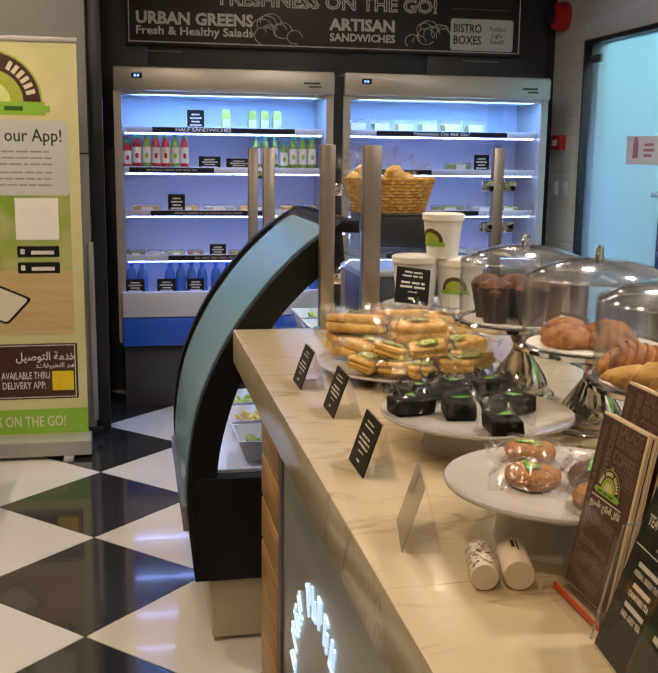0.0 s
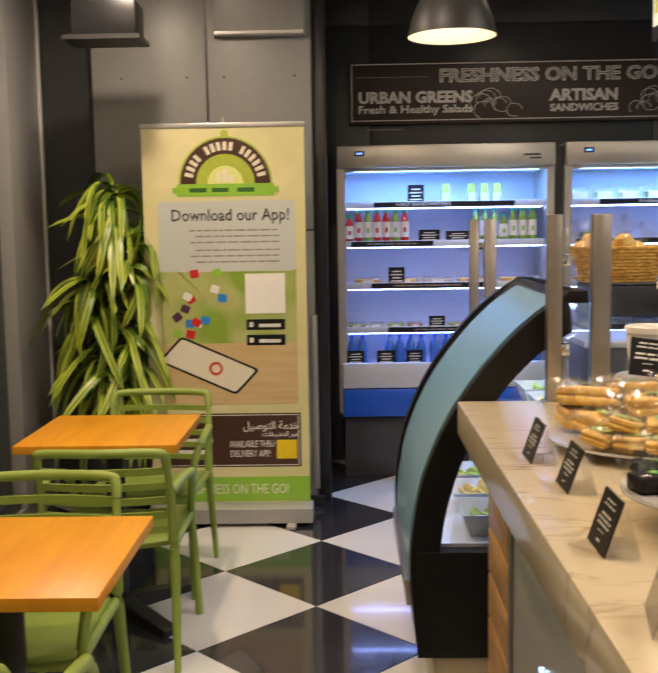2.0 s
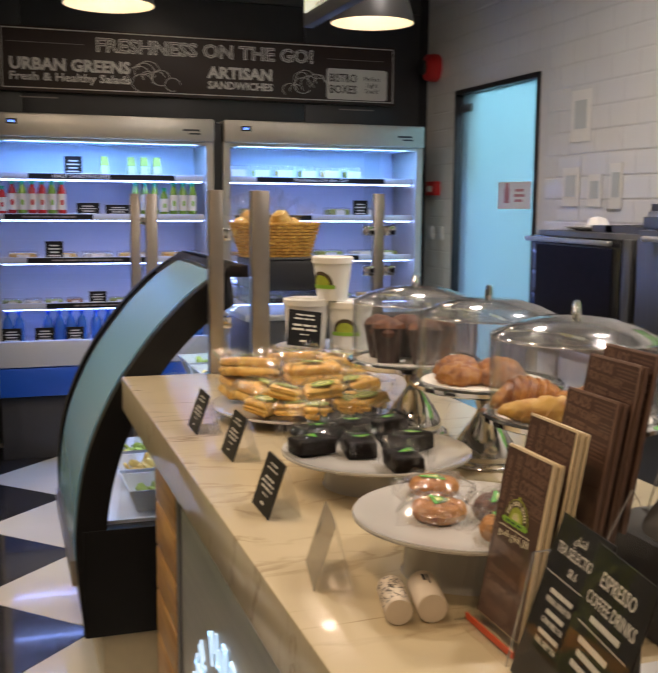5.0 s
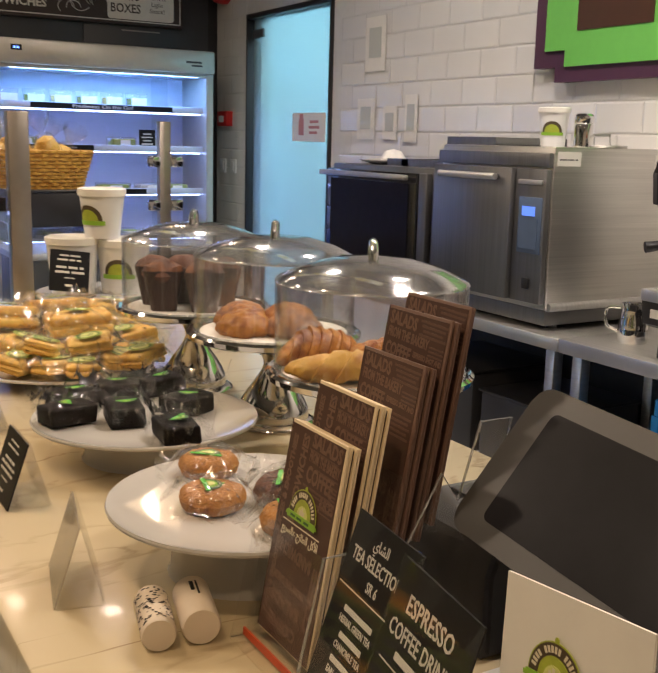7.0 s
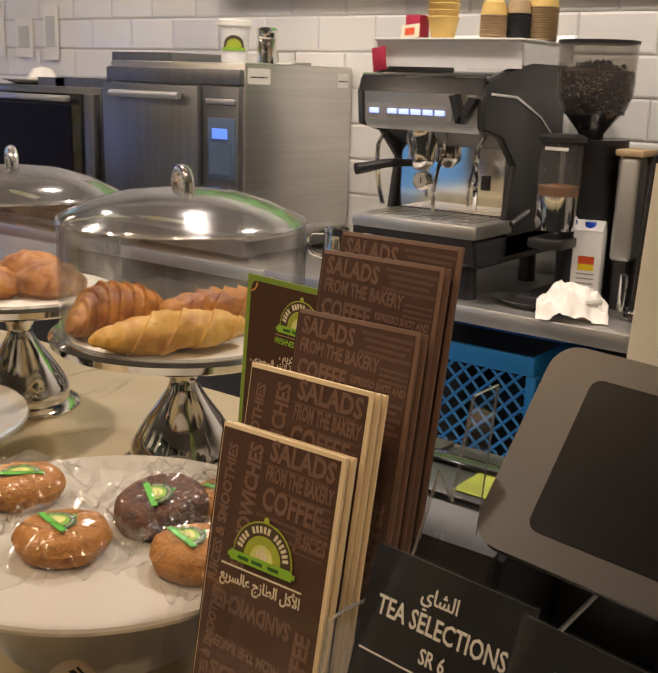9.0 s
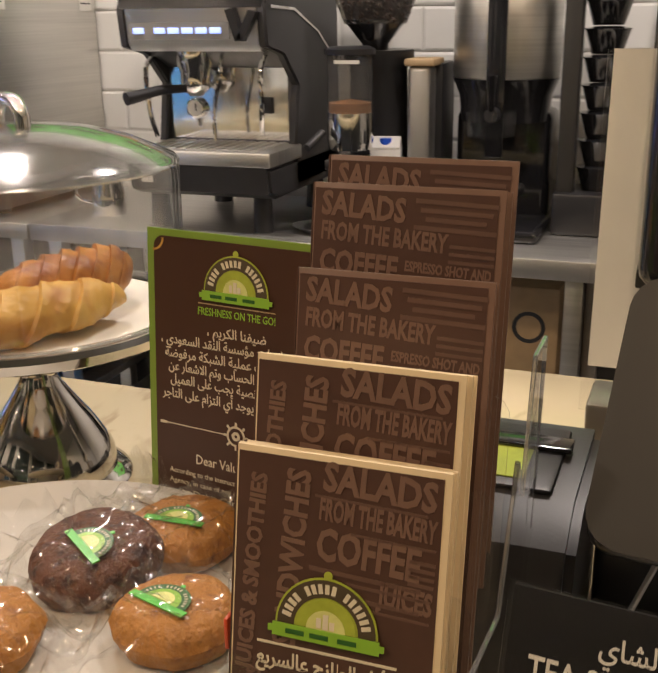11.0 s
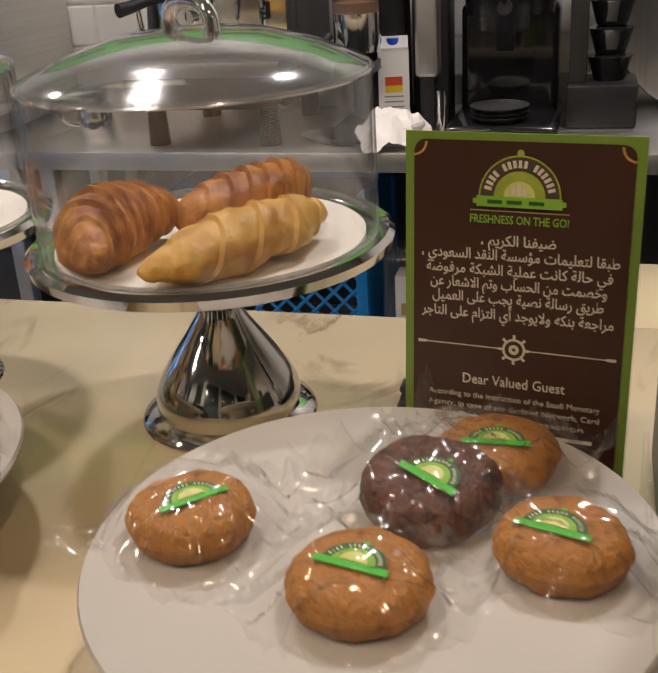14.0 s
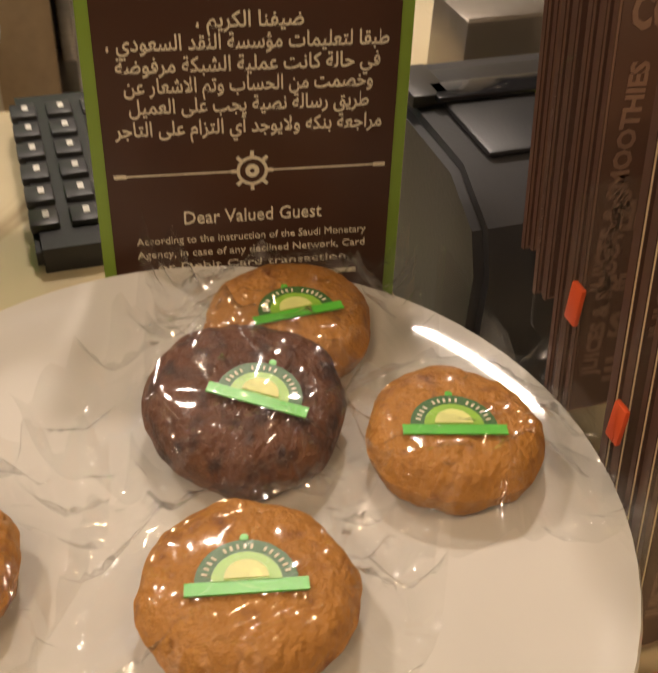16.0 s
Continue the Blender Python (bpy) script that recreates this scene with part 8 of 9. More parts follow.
for i in range(290):
    a, h = rng.uniform(radians(140), radians(330)), rng.uniform(0.004, 0.12)
    r = min(0.088, 0.070 + h * 0.36) if h < 0.10 else rng.uniform(0.0, 0.085)
    b = part("bean", bean_me, None, gr)
    b.matrix_basis = pose(2.77 + r * math.cos(a), 1.675 + r * math.sin(a), 1.40 + h + (0.015 * (1 - r / 0.088) if h > 0.10 else 0), rng.uniform(0, 180), rng.uniform(0, 180), rng.uniform(0, 180))
part("dosing_chamber", lathe([(0.054, 0), (0.054, 0.13), (0.051, 0.13), (0.051, 0)], 2.66, 1.70, 1.205, 36), M["hopper_clear"], gr).visible_shadow = False
part("dosing_lid", lathe([(0, 0), (0.058, 0), (0.058, 0.012), (0.045, 0.018), (0, 0.018)], 2.66, 1.70, 1.335, 36), M["black_plastic"], gr)
part("ground_coffee", lathe([(0, 0), (0.050, 0), (0.050, 0.022), (0, 0.03)], 2.66, 1.70, 1.205, 28), M["coffee_ground"], gr)
part("dosing_drum", lathe([(0, 0), (0.05, 0), (0.054, 0.02), (0.054, 0.085), (0, 0.085)], 2.66, 1.70, 1.12, 36), M["chrome"], gr)
part("dosing_fork", xbox(2.60, 2.72, 1.655, 1.745, 1.075, 1.10, 0.004), M["black_plastic"], gr)
part("dosing_lever", rod([(2.62, 1.755, 1.16), (2.57, 1.775, 1.13)], 0.010, 10), M["black_plastic"], gr)
part("grinder_foot", xbox(2.585, 2.88, 1.60, 1.76, WZ, WZ + 0.035, 0.008), M["black_plastic"], gr)
part("maker_mark", bars_bm([(0, 0, 0.06, 0.008)], on_plane((2.6065, 1.690, 1.32), (0, -1, 0), (0, 0, 1)), 0.0006), M["chalk_white"], gr)

# ---- bench clutter ----
cr = thing("milk_carton", "white milk carton with blue cap and orange panel", "carton", (2.73, 1.63, WZ))
CR = pose(2.735, 1.635, WZ, 0, 0, 12)
part("carton_body", moved(xbox(-0.036, 0.036, -0.036, 0.036, 0, 0.195, 0.002), CR), M["carton_white"], cr)
part("carton_gable", moved(prism([(-0.036, 0.195), (0.036, 0.195), (0.036, 0.200), (0.004, 0.222), (-0.004, 0.222), (-0.036, 0.200)], "y", -0.035, 0.035), CR), M["carton_white"], cr)
part("carton_cap", moved(lathe([(0, 0), (0.014, 0), (0.014, 0.014), (0, 0.014)], -0.015, 0.0, 0.205, 18), CR), M["blue_cap"], cr)
part("carton_panel", moved(card_bm(0.04, 0.02, Matrix(), 0.0006), CR @ on_plane((-0.036, 0.0, 0.125), (0, -1, 0), (0, 0, 1))), M["orange_strip"], cr)
part("carton_panel", moved(card_bm(0.04, 0.016, Matrix(), 0.0006), CR @ on_plane((-0.036, 0.0, 0.107), (0, -1, 0), (0, 0, 1))), M["yellow_print"], cr)
for i in range(5):
    part("carton_line", moved(bars_bm([(0.0, 0.09 - i * 0.012, 0.045, 0.003)], Matrix()), CR @ on_plane((-0.036, 0.0, 0.0), (0, -1, 0), (0, 0, 1))), M["chalk_grey"], cr)
sp = thing("spray_bottle", "blue spray bottle with red trigger head", "spray bottle", (2.84, 1.60, WZ))
part("bottle", lathe([(0, 0), (0.035, 0), (0.036, 0.16), (0.03, 0.20), (0.014, 0.235), (0.014, 0.25), (0, 0.25)], 2.84, 1.60, WZ, 24), M["blue_cap"], sp)
part("trigger_head", prism([(2.86, WZ + 0.25), (2.86, WZ + 0.30), (2.78, WZ + 0.325), (2.77, WZ + 0.31), (2.81, WZ + 0.285), (2.80, WZ + 0.235), (2.81, WZ + 0.23), (2.825, WZ + 0.27)], "y", 1.588, 1.612, bev=0.002), M["red_plastic"], sp)
sp.location += Vector((-0.01, 0.06, 0))
cl = thing("tea_tower", "slim brushed steel dispenser column with copper top", "dispenser", (2.76, 1.555, WZ))
part("column", xbox(2.735, 2.80, 1.53, 1.585, 1.045, 1.305, 0.012, 4), M["steel_flat"], cl)
part("column_top", xbox(2.73, 2.83, 1.52, 1.592, 1.305, 1.322, 0.004), M["kraft"], cl)
part("column_back", xbox(2.80, 2.92, 1.515, 1.60, WZ, 1.31, 0.006), M["black_plastic"], cl)
part("column_leg", xbox(2.745, 2.775, 1.54, 1.575, WZ, 1.045, 0.004), M["black_plastic"], cl)

ur = thing("coffee_urn", "tall black and steel coffee urn with clear spout guard", "coffee urn", (2.85, 1.375, WZ))
UX, UY = 2.86, 1.375
part("urn_tank", lathe([(0.0, 0), (0.122, 0.0), (0.126, 0.006), (0.126, 0.20), (0.122, 0.206), (0, 0.206)], UX, UY, 1.275, 56), M["steel"], ur, "brushed steel tank")
part("urn_lid", lathe([(0, 0), (0.13, 0), (0.132, 0.03), (0.125, 0.09), (0.09, 0.11), (0, 0.115)], UX, UY, 1.48, 48), M["black_gloss"], ur)
part("lid_clip", moved(lathe([(0, 0), (0.035, 0), (0.03, 0.015), (0, 0.018)], seg=20), pose(UX - 0.128, UY, 1.53, 0, -90)), M["black_plastic"], ur)
part("sight_strip", xbox(UX - 0.134, UX - 0.122, UY - 0.022, UY + 0.022, 1.10, 1.48, 0.004), M["black_gloss"], ur)
part("urn_skirt", lathe([(0, 0), (0.105, 0), (0.11, 0.06), (0.126, 0.10), (0, 0.10)], UX, UY, 1.175, 48), M["black_gloss"], ur)
part("urn_column", xbox(UX - 0.02, UX + 0.12, UY - 0.115, UY + 0.115, WZ, 1.20, 0.02, 3), M["black_gloss"], ur)
part("tap_body", rod([(UX - 0.12, UY, 1.20), (UX - 0.17, UY, 1.20)], 0.016, 14), M["black_plastic"], ur)
part("tap_handle", rod([(UX - 0.165, UY, 1.21), (UX - 0.175, UY, 1.29)], 0.009, 10, taper=lambda t: 0.8 + 0.7 * t), M["black_gloss"], ur)
part("spout_guard", lathe([(0.05, 0), (0.054, 0), (0.058, 0.055), (0.054, 0.055), (0.05, 0)], UX - 0.16, UY, 1.155, 32), M["acrylic"], ur, "clear plastic spout guard")
part("urn_base", xbox(UX - 0.22, UX + 0.13, UY - 0.125, UY + 0.125, WZ, WZ + 0.03, 0.012, 3), M["black_gloss"], ur)
part("base_pull", rod([(UX - 0.20, UY + 0.135, WZ + 0.02), (UX - 0.20, UY + 0.135, WZ + 0.11)], 0.011, 10), M["chrome"], ur)
for i in range(3):
    ds = thing("steel_saucer", "small shallow steel dish in a stack under the urn", "dish", (2.71, 1.385, WZ + 0.03 + i * 0.010), group="stack of dishes")
    part("dish", lathe([(0, 0), (0.045, 0), (0.066, 0.014), (0.068, 0.016), (0.045, 0.004), (0, 0.004)], 2.715, 1.385, WZ + 0.03 + i * 0.010, 36), M["dark_steel"], ds)
tw = thing("cup_dispenser", "black cup dispenser tower with steel spine", "dispenser", (2.85, 1.16, WZ))
part("spine", xbox(2.78, 2.83, 1.195, 1.235, WZ, 1.62, 0.006), M["grey_bezel"], tw)
for i in range(9):
    part("cup_ring", lathe([(0, 0), (0.035, 0), (0.05, 0.05), (0.054, 0.055), (0.03, 0.06), (0, 0.06)], 2.84, 1.145, WZ + 0.10 + i * 0.062, 24), M["black_gloss"], tw)
part("tower_base", xbox(2.76, 2.92, 1.08, 1.24, WZ, WZ + 0.10, 0.008), M["black_plastic"], tw)
mp_ = thing("milk_pitcher", "steel milk pitcher with handle on the bench", "pitcher", (2.69, 2.40, WZ))
part("pitcher_body", lathe([(0, 0), (0.045, 0), (0.047, 0.01), (0.044, 0.06), (0.036, 0.095), (0.038, 0.12), (0.036, 0.12), (0.034, 0.095), (0.04, 0.01), (0, 0.008)], 2.69, 2.40, WZ, 36), M["chrome"], mp_)
part("pitcher_handle", rod(curve_pts([(2.665, 2.432, WZ + 0.105), (2.64, 2.462, WZ + 0.10), (2.64, 2.462, WZ + 0.05), (2.665, 2.435, WZ + 0.03)], 5), 0.005, 8), M["chrome"], mp_)
sv = thing("oval_dish", "oval dark steel dish on the bench", "dish", (2.66, 1.77, WZ))
part("dish", moved(lathe([(0, 0), (0.07, 0), (0.10, 0.015), (0.103, 0.017), (0.07, 0.005), (0, 0.005)], seg=40), pose(2.64, 1.735, WZ, 0, 0, 0) @ Matrix.Diagonal((0.7, 1.05, 1, 1))), M["dark_steel"], sv)
cw = thing("paper_towel_wad", "crumpled white paper towel over a small bowl", "paper towel", (2.60, 1.60, WZ))
part("bowl", lathe([(0, 0), (0.045, 0), (0.055, 0.045), (0.05, 0.05), (0, 0.05)], 2.61, 1.595, WZ, 30), M["porcelain"], cw)
wad = bmesh.new()
bmesh.ops.create_grid(wad, x_segments=24, y_segments=24, size=0.085)
for v in wad.verts:
    d = math.hypot(v.co.x * 1.1, v.co.y)
    v.co.z = 0.072 - max(0, d - 0.035) * 0.85 + 0.022 * noise.noise(v.co * 32) + 0.010 * noise.noise(v.co * 80)
    v.co.z = max(0.004, v.co.z)
part("towel", moved(wad, pose(2.605, 1.615, WZ, 0, 0, 25)), M["towel"], cw)

# ---- under the bench ----
def crate(x0, x1, y0, y1, z0, h):
    c = thing("plastic_crate", "bright blue slatted plastic crate under the bench", "crate", ((x0 + x1) / 2, (y0 + y1) / 2, z0), group="blue crates")
    B = M["blue_plastic"]
    part("crate_floor", xbox(x0, x1, y0, y1, z0, z0 + 0.008), B, c)
    part("rim_front", xbox(x0 - 0.006, x0 + 0.012, y0 - 0.006, y1 + 0.006, z0 + h - 0.05, z0 + h, 0.003), B, c)
    part("rim_back", xbox(x1 - 0.012, x1 + 0.006, y0 - 0.006, y1 + 0.006, z0 + h - 0.05, z0 + h, 0.003), B, c)
    for y in (y0, y1):
        part("rim_side", xbox(x0, x1, y - 0.008, y + 0.008, z0 + h - 0.05, z0 + h, 0.003), B, c)
        for x in (x0 + 0.006, x1 - 0.006):
            part("corner_post", xbox(x - 0.014, x + 0.014, y - 0.014, y + 0.014, z0, z0 + h - 0.05, 0.003), B, c)
    part("front_foot", xbox(x0, x0 + 0.008, y0, y1, z0, z0 + 0.05), B, c)
    n = 10
    step = (y1 - y0) / n
    lo, hi = z0 + 0.05, z0 + h - 0.05
    for s in (-1, 1):
        for i in range(-6, n + 6):
            ya, yb = y0 + i * step, y0 + i * step + s * (hi - lo)
            za, zb = lo, hi
            a, b = sorted((ya, yb))
            if b < y0 or a > y1:
                continue
            pts = []
            for t in (0, 1):
                yy, zz = ya + (yb - ya) * t, za + (zb - za) * t
                pts.append((yy, zz))
            (ua, wa), (ub, wb) = pts
            def cut(u, w, u2, w2):
                if u < y0:
                    return y0, w + (w2 - w) * (y0 - u) / (u2 - u)
                if u > y1:
                    return y1, w + (w2 - w) * (y1 - u) / (u2 - u)
                return u, w
            p, q = cut(ua, wa, ub, wb), cut(ub, wb, ua, wa)
            if abs(p[0] - q[0]) < 0.01:
                continue
            part("lattice_bar", rod([(x0 + 0.004, *p), (x0 + 0.004, *q)], 0.0045, 4), B, c)
    part("side_near", xbox(x0 + 0.01, x1, y0 - 0.003, y0 + 0.003, z0 + 0.05, z0 + h - 0.05), B, c)
    part("side_far", xbox(x0 + 0.01, x1, y1 - 0.003, y1 + 0.003, z0 + 0.05, z0 + h - 0.05), B, c)


crate(2.60, 2.98, 1.70, 2.20, 0.325, 0.47)
bxs = thing("cardboard_box", "brown printed cardboard box on the lower shelf", "box", (2.8, 1.35, 0.325))
part("box_body", xbox(2.72, 3.0, 1.20, 1.50, 0.325, 0.80, 0.003), M["kraft"], bxs)
part("box_tape", xbox(2.717, 2.7205, 1.33, 1.37, 0.325, 0.80), M["cream_print"], bxs)
part("box_print", moved(arch_bm(0.03, 0.04, Matrix(), 0, 0.0006, 20, 0, 360), on_plane((2.72, 1.27, 0.70), (0, -1, 0), (0, 0, 1))), M["charcoal_plastic"], bxs)
bg = thing("carton_bag", "clear plastic bag of milk cartons on the lower shelf", "bag", (2.62, 1.45, 0.325))
for i in range(3):
    part("carton", xbox(2.60, 2.67, 1.40 + i * 0.075, 1.47 + i * 0.075, 0.325, 0.60, 0.003), M["carton_white"], bg)
    part("carton_panel", xbox(2.598, 2.601, 1.415 + i * 0.075, 1.455 + i * 0.075, 0.50, 0.53), M["kraft"], bg)
part("bag_film", rough_up(xbox(2.575, 2.70, 1.37, 1.65, 0.326, 0.66, 0.03, 4), 0.02, 18), M["film"], bg).visible_shadow = False
for i, (y0, y1, h) in enumerate(((2.62, 3.0, 0.25), (3.05, 3.5, 0.30), (3.55, 4.0, 0.2))):
    dk = thing("storage_bin", "dark plastic storage bin under the ovens", "bin", (2.8, (y0 + y1) / 2, 0.385), group="storage bins")
    part("bin_shell", xbox(2.60, 3.0, y0, y1, 0.385, 0.385 + h, 0.012), M["charcoal_plastic"], dk)
    part("bin_lip", xbox(2.592, 3.0, y0 - 0.006, y1 + 0.006, 0.385 + h, 0.395 + h, 0.003), M["black_plastic"], dk)
# added dark sheet over the white wall, in place of the shade below the worktop
solid("wall_kick", xbox(3.075, 3.098, -1.2, 4.1, 0.0, WZ - 0.05), M["dark_panel"], "dark sheet standing in for the shade under the bench", "wall", kind="structure")

# ---- food in the fridges ----
def juice_bottle():
    b = thing("juice_bottle", "small clear juice bottle with green cap and fruit label", "bottle", (0, 0, 0), group="juice bottles")
    part("bottle", lathe([(0, 0), (0.024, 0), (0.026, 0.004), (0.026, 0.09), (0.02, 0.115), (0.013, 0.125), (0.013, 0.132), (0, 0.132)], seg=18), M["juice_red"], b)
    part("cap", lathe([(0, 0.132), (0.015, 0.132), (0.015, 0.150), (0, 0.150)], seg=16), M["green_cap"], b)
    part("label", lathe([(0.0264, 0.03), (0.0266, 0.03), (0.0266, 0.095), (0.0264, 0.095)], seg=18), M["paper"], b)
    part("label_fruit", moved(card_bm(0.018, 0.022, Matrix(), 0.001, 0.006), on_plane((0, -0.0266, 0.06), (1, 0, 0), (0, 0, 1))), M["red_plastic"], b)
    return b


jb = juice_bottle()
TALL = Matrix.Diagonal((1, 1, 1.2, 1))
jb.matrix_basis = pose(0.262, 6.14, 1.43) @ TALL
jg = juice_bottle()
for ch_ in jg.children_recursive:
    if ch_.name.startswith("bottle"):
        ch_.data.materials[0] = M["juice_green"]
    if ch_.name.startswith("label_fruit"):
        ch_.data.materials[0] = M["lime_print"]
jg.matrix_basis = pose(1.20, 6.14, 1.43) @ TALL
for i in range(1, 7):
    copy_thing(jg if i in (2, 5) else jb, pose(0.262 + i * 0.056, 6.14, 1.43) @ TALL)
for i in range(1, 4):
    copy_thing(jg, pose(1.20 + i * 0.058, 6.14, 1.43) @ TALL)
for i in range(3):
    copy_thing(jg, pose(1.10 + i * 0.058 - 0.06, 6.22, 1.43) @ TALL)


def shelf_card(x, y, z, w, h):
    c = thing("shelf_card", "small black shelf card with white writing", "card", (x, y, z), group="shelf cards")
    f = part("card_face", xbox(x - w / 2, x + w / 2, y, y + 0.003, z, z + h), M["black_print"], c)
    for k in range(4):
        part("writing", bars_bm([(0, h * (0.78 - 0.17 * k), w * (0.7 if k % 2 else 0.5), h * 0.07)], on_plane((x, y, z), (1, 0, 0), (0, 0, 1)), 0.001), M["chalk_white"], f)


for x, z, w, h in ((0.665, 1.665, 0.10, 0.12), (0.745, 1.43, 0.13, 0.085), (0.92, 1.43, 0.15, 0.075), (0.545, 1.175, 0.10, 0.115), (0.79, 0.905, 0.10, 0.085), (2.46, 1.43, 0.10, 0.115), (0.29, 0.69, 0.11, 0.095), (0.475, 0.69, 0.11, 0.095), (0.65, 0.69, 0.10, 0.095)):
    shelf_card(x, 6.10 if z > 0.7 else 6.06, z, w, h)


def clear_tub(x, z, w, d, h, fill, name="salad_tub", label="clear plastic salad tub with lid", y=6.18):
    t = thing(name, label, "food tub", (x, y, z), group="packed food in the fridge")
    part("tub", lathe([(0, 0), (w * 0.42, 0), (w * 0.5, h), (w * 0.5 + 0.003, h + 0.006), (0, h + 0.008)], x, y, z, 22), M["clear_pack"], t).visible_shadow = False
    part("food", rough_up(lathe([(0, 0.003), (w * 0.39, 0.003), (w * 0.44, h * 0.7), (0, h * 0.8)], x, y, z, 18), 0.006, 50, x * 9), M[fill], t)
    part("paper_band", xbox(x - w * 0.36, x + w * 0.36, y - w * 0.47, y - w * 0.46, z + h * 0.25, z + h * 0.75), M["paper"], t)


for i in range(6):
    clear_tub(1.66 + i * 0.152, 1.665, 0.13, 0.1, 0.085, "salad" if i % 2 else "pasta")
for i in range(4):
    bgx = 0.85 + (0.0, 0.16, 0.235, 0.31)[i]
    t = thing("snack_bag", "clear snack bag with white label on the shelf", "bag", (bgx, 6.16, 1.665), group="snack bags")
    part("bag", rough_up(prism([(bgx - 0.032, 1.665), (bgx + 0.032, 1.665), (bgx + 0.025, 1.75), (bgx + 0.02, 1.79), (bgx - 0.02, 1.79), (bgx - 0.025, 1.75)], "y", 6.14, 6.18), 0.004, 40), M["salad"], t)
    part("label", xbox(bgx - 0.022, bgx + 0.022, 6.137, 6.139, 1.68, 1.735), M["banner_grey_blue"], t)


def flat_pack(x, z, w, h, fill, label="flat wrapped sandwich pack on the fridge shelf", y=6.19):
    t = thing("sandwich_pack", label, "food pack", (x, y, z), group="packed food in the fridge")
    part("food", rough_up(xbox(x - w * 0.45, x + w * 0.45, y - 0.06, y + 0.06, z + 0.002, z + h * 0.8, 0.008, 2), 0.005, 40, x * 7), M[fill], t)
    part("film", rough_up(xbox(x - w / 2, x + w / 2, y - 0.068, y + 0.068, z, z + h, 0.01, 2), 0.005, 45, x), M["clear_pack"], t).visible_shadow = False
    part("label", xbox(x - w * 0.2, x + w * 0.2, y - 0.075, y - 0.072, z + h * 0.2, z + h * 0.75), M["paper"], t)


for x, w, f in ((0.37, 0.17, "bread"), (0.60, 0.17, "bread"), (0.80, 0.18, "porcelain"), (1.03, 0.22, "bread"), (1.30, 0.24, "bread"), (1.72, 0.2, "bread"), (1.95, 0.2, "porcelain"), (2.27, 0.19, "salad"), (2.50, 0.17, "porcelain"), (2.66, 0.16, "salad")):
    flat_pack(x, 1.175, w, 0.05, f)
for x, w, f in ((0.30, 0.12, "salad"), (0.42, 0.11, "porcelain"), (0.54, 0.11, "salad"), (0.66, 0.10, "crumble"), (0.93, 0.13, "salad"), (1.10, 0.14, "bread"), (1.30, 0.14, "salad"), (1.70, 0.14, "bread"), (1.88, 0.14, "salad"), (2.1, 0.16, "porcelain"), (2.35, 0.15, "salad"), (2.55, 0.14, "bread")):
    flat_pack(x, 0.905, w, 0.042, f, "small clear food box on the fridge shelf")
for x, w, f in ((2.33, 0.15, "salad"), (2.55, 0.10, "porcelain"), (1.75, 0.14, "salad")):
    flat_pack(x, 1.43, w, 0.07, f, "clear salad box on the fridge shelf")


def water_bottle():
    b = thing("water_bottle", "blue water bottle standing in the fridge", "bottle", (0, 0, 0), group="water bottles")
    part("bottle", lathe([(0, 0), (0.03, 0), (0.033, 0.01), (0.031, 0.05), (0.033, 0.09), (0.028, 0.13), (0.012, 0.16), (0.012, 0.17), (0, 0.17)], seg=20), M["water_blue"], b)
    part("cap", lathe([(0, 0.17), (0.014, 0.17), (0.014, 0.185), (0, 0.185)], seg=14), M["blue_cap"], b)
    return b


wb = water_bottle()
wb.matrix_basis = pose(0.27, 6.13, 0.69)
for x in (0.335, 0.50, 0.565, 0.63, 0.695, 0.78, 0.85, 0.92, 1.0, 1.1, 1.2, 1.3, 1.4, 1.65, 1.75, 1.85, 1.95, 2.05, 2.15, 2.25, 2.35):
    copy_thing(wb, pose(x, 6.13, 0.69))

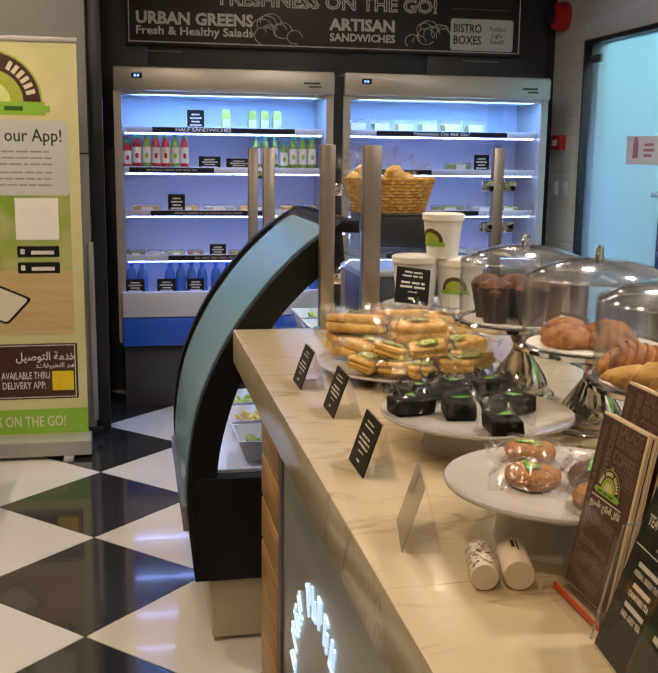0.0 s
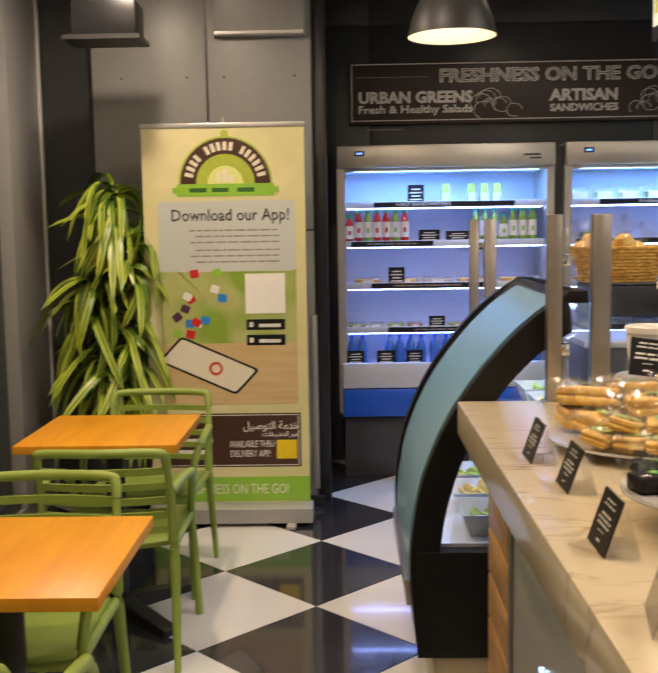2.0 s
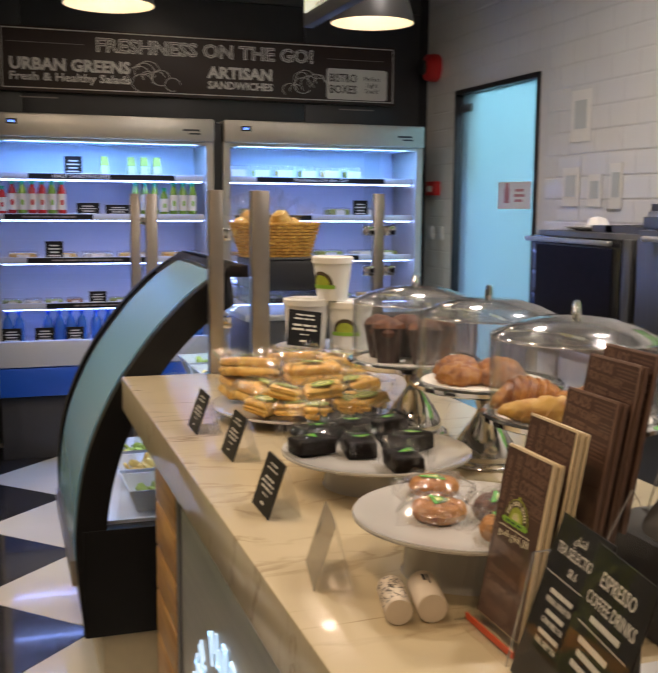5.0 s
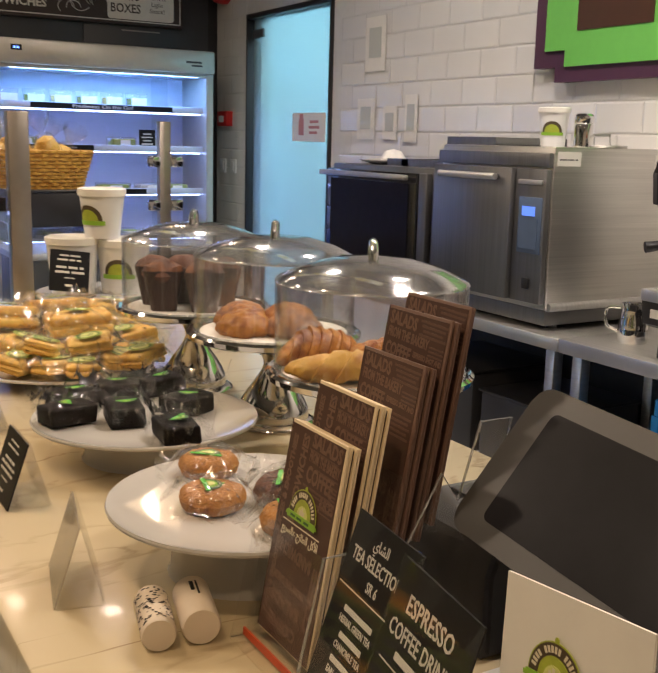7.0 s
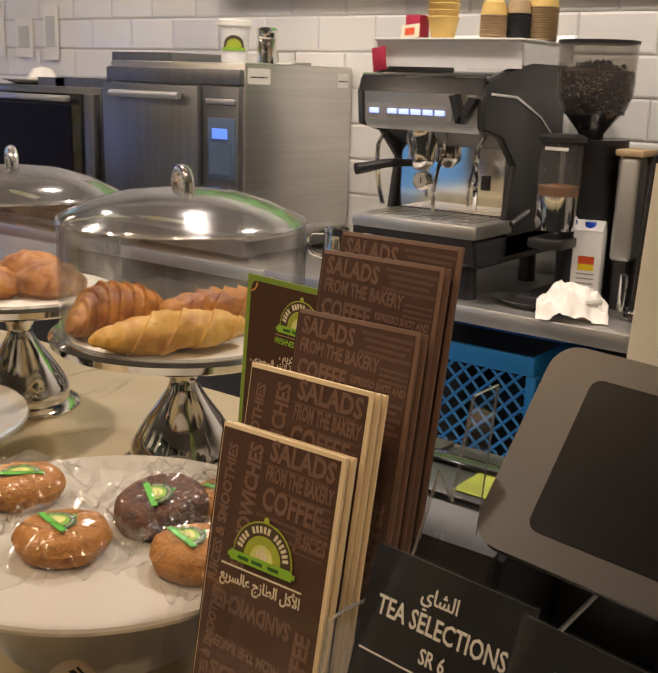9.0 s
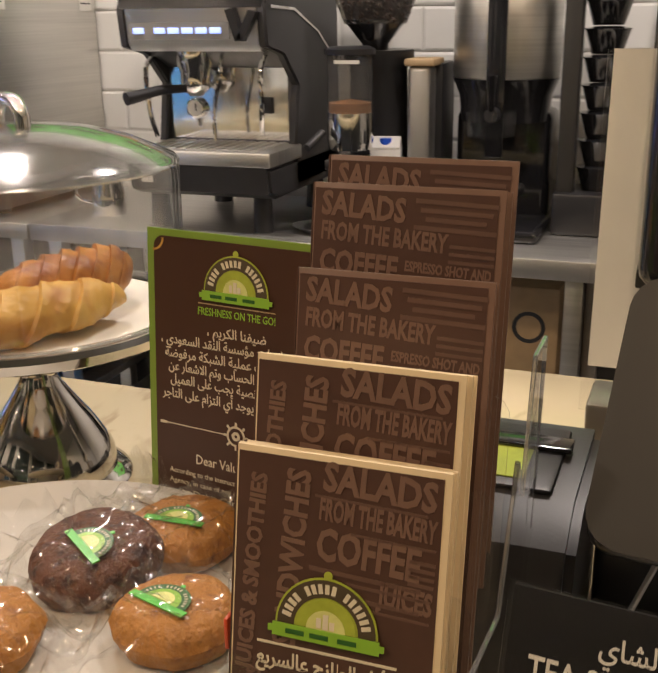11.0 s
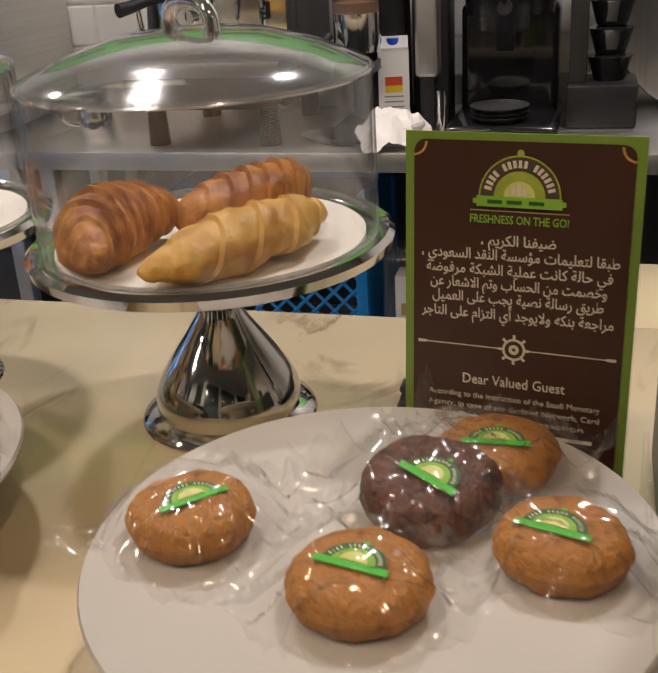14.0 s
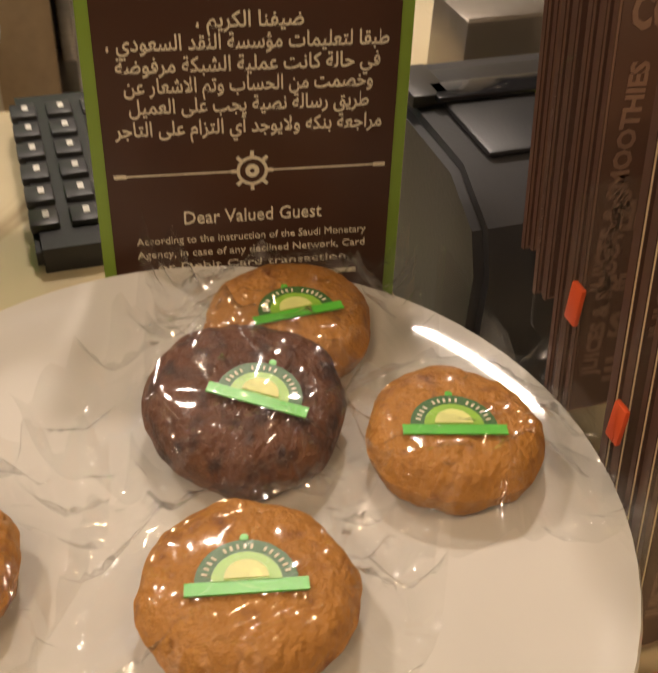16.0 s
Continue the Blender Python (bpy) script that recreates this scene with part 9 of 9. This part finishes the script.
# ---- floor tiles ----
TS = 0.6
tile_bm = xbox(-TS / 2 + 0.0015, TS / 2 - 0.0015, -TS / 2 + 0.0015, TS / 2 - 0.0015, -0.008, 0.0, 0.0012, 1)
me_w = mesh_of("floor_tile", tile_bm, M["floor_white"])
me_b = me_w.copy()
me_b.materials[0] = M["floor_black"]
D = TS / math.sqrt(2)
for i in range(-6, 9):
    for j in range(-16, 6):
        if (i + j) % 2 == 0:
            continue
        x, y = 0.1 + D * i, 4.8 + D * j
        if not (X0 - 0.2 < x < X1 + 0.2 and Y0 - 0.2 < y < Y1 + 0.1):
            continue
        t = part("floor_tile", me_b if i % 2 == 0 else me_w, None, floor)
        t.matrix_basis = pose(x, y, 0, 0, 0, 45)

# ---- glazed wall tiles ----
TW_, TH_ = 0.232, 0.116
bmt = bmesh.new()
w, h = TW_ / 2 - 0.0015, TH_ / 2 - 0.0015
b = 0.007
pts = [[(-0.002, -w, -h), (-0.002, w, -h), (-0.002, w, h), (-0.002, -w, h)], [(-0.0042, -w + b, -h + b), (-0.0042, w - b, -h + b), (-0.0042, w - b, h - b), (-0.0042, -w + b, h - b)]]
vs = [[bmt.verts.new(p) for p in row] for row in pts]
for k in range(4):
    bmt.faces.new((vs[0][k], vs[1][k], vs[1][(k + 1) % 4], vs[0][(k + 1) % 4]))
bmt.faces.new(vs[1][::-1])
bmesh.ops.recalc_face_normals(bmt, faces=bmt.faces)
for f in bmt.faces:
    if f.normal.x > 0:
        f.normal_flip()
tile_me = mesh_of("wall_tile", bmt, M["wall_tile"], smooth=False)
rest_v, rest_f = [], []
tv = [tuple(v.co) for v in tile_me.vertices]
tf = [tuple(p.vertices) for p in tile_me.polygons]
count = 0
for row in range(19):
    z = 0.86 + TH_ * (row + 0.5)
    for col in range(40):
        y = -1.60 + TW_ * (col + 0.5 + 0.5 * (row % 2))
        if y > Y1 - 0.1 or (DY0 - 0.10 < y < DY1 + 0.10 and z < DZ + 0.07):
            continue
        if 0.7 < y < 3.7 and 0.95 < z < 2.1 and count < 290:
            t = part("wall_tile", tile_me, None, east)
            t.matrix_basis = pose(X1, y, z)
            count += 1
        else:
            k = len(rest_v)
            rest_v += [(X1 + p[0], y + p[1], z + p[2]) for p in tv]
            rest_f += [tuple(k + q for q in f) for f in tf]
me = bpy.data.meshes.new("wall_tile_field")
me.from_pydata(rest_v, [], rest_f)
me.materials.append(M["wall_tile"])
fld = new("wall_tile_field", me)
fld.parent = east
tagged(fld, kind="stuff")
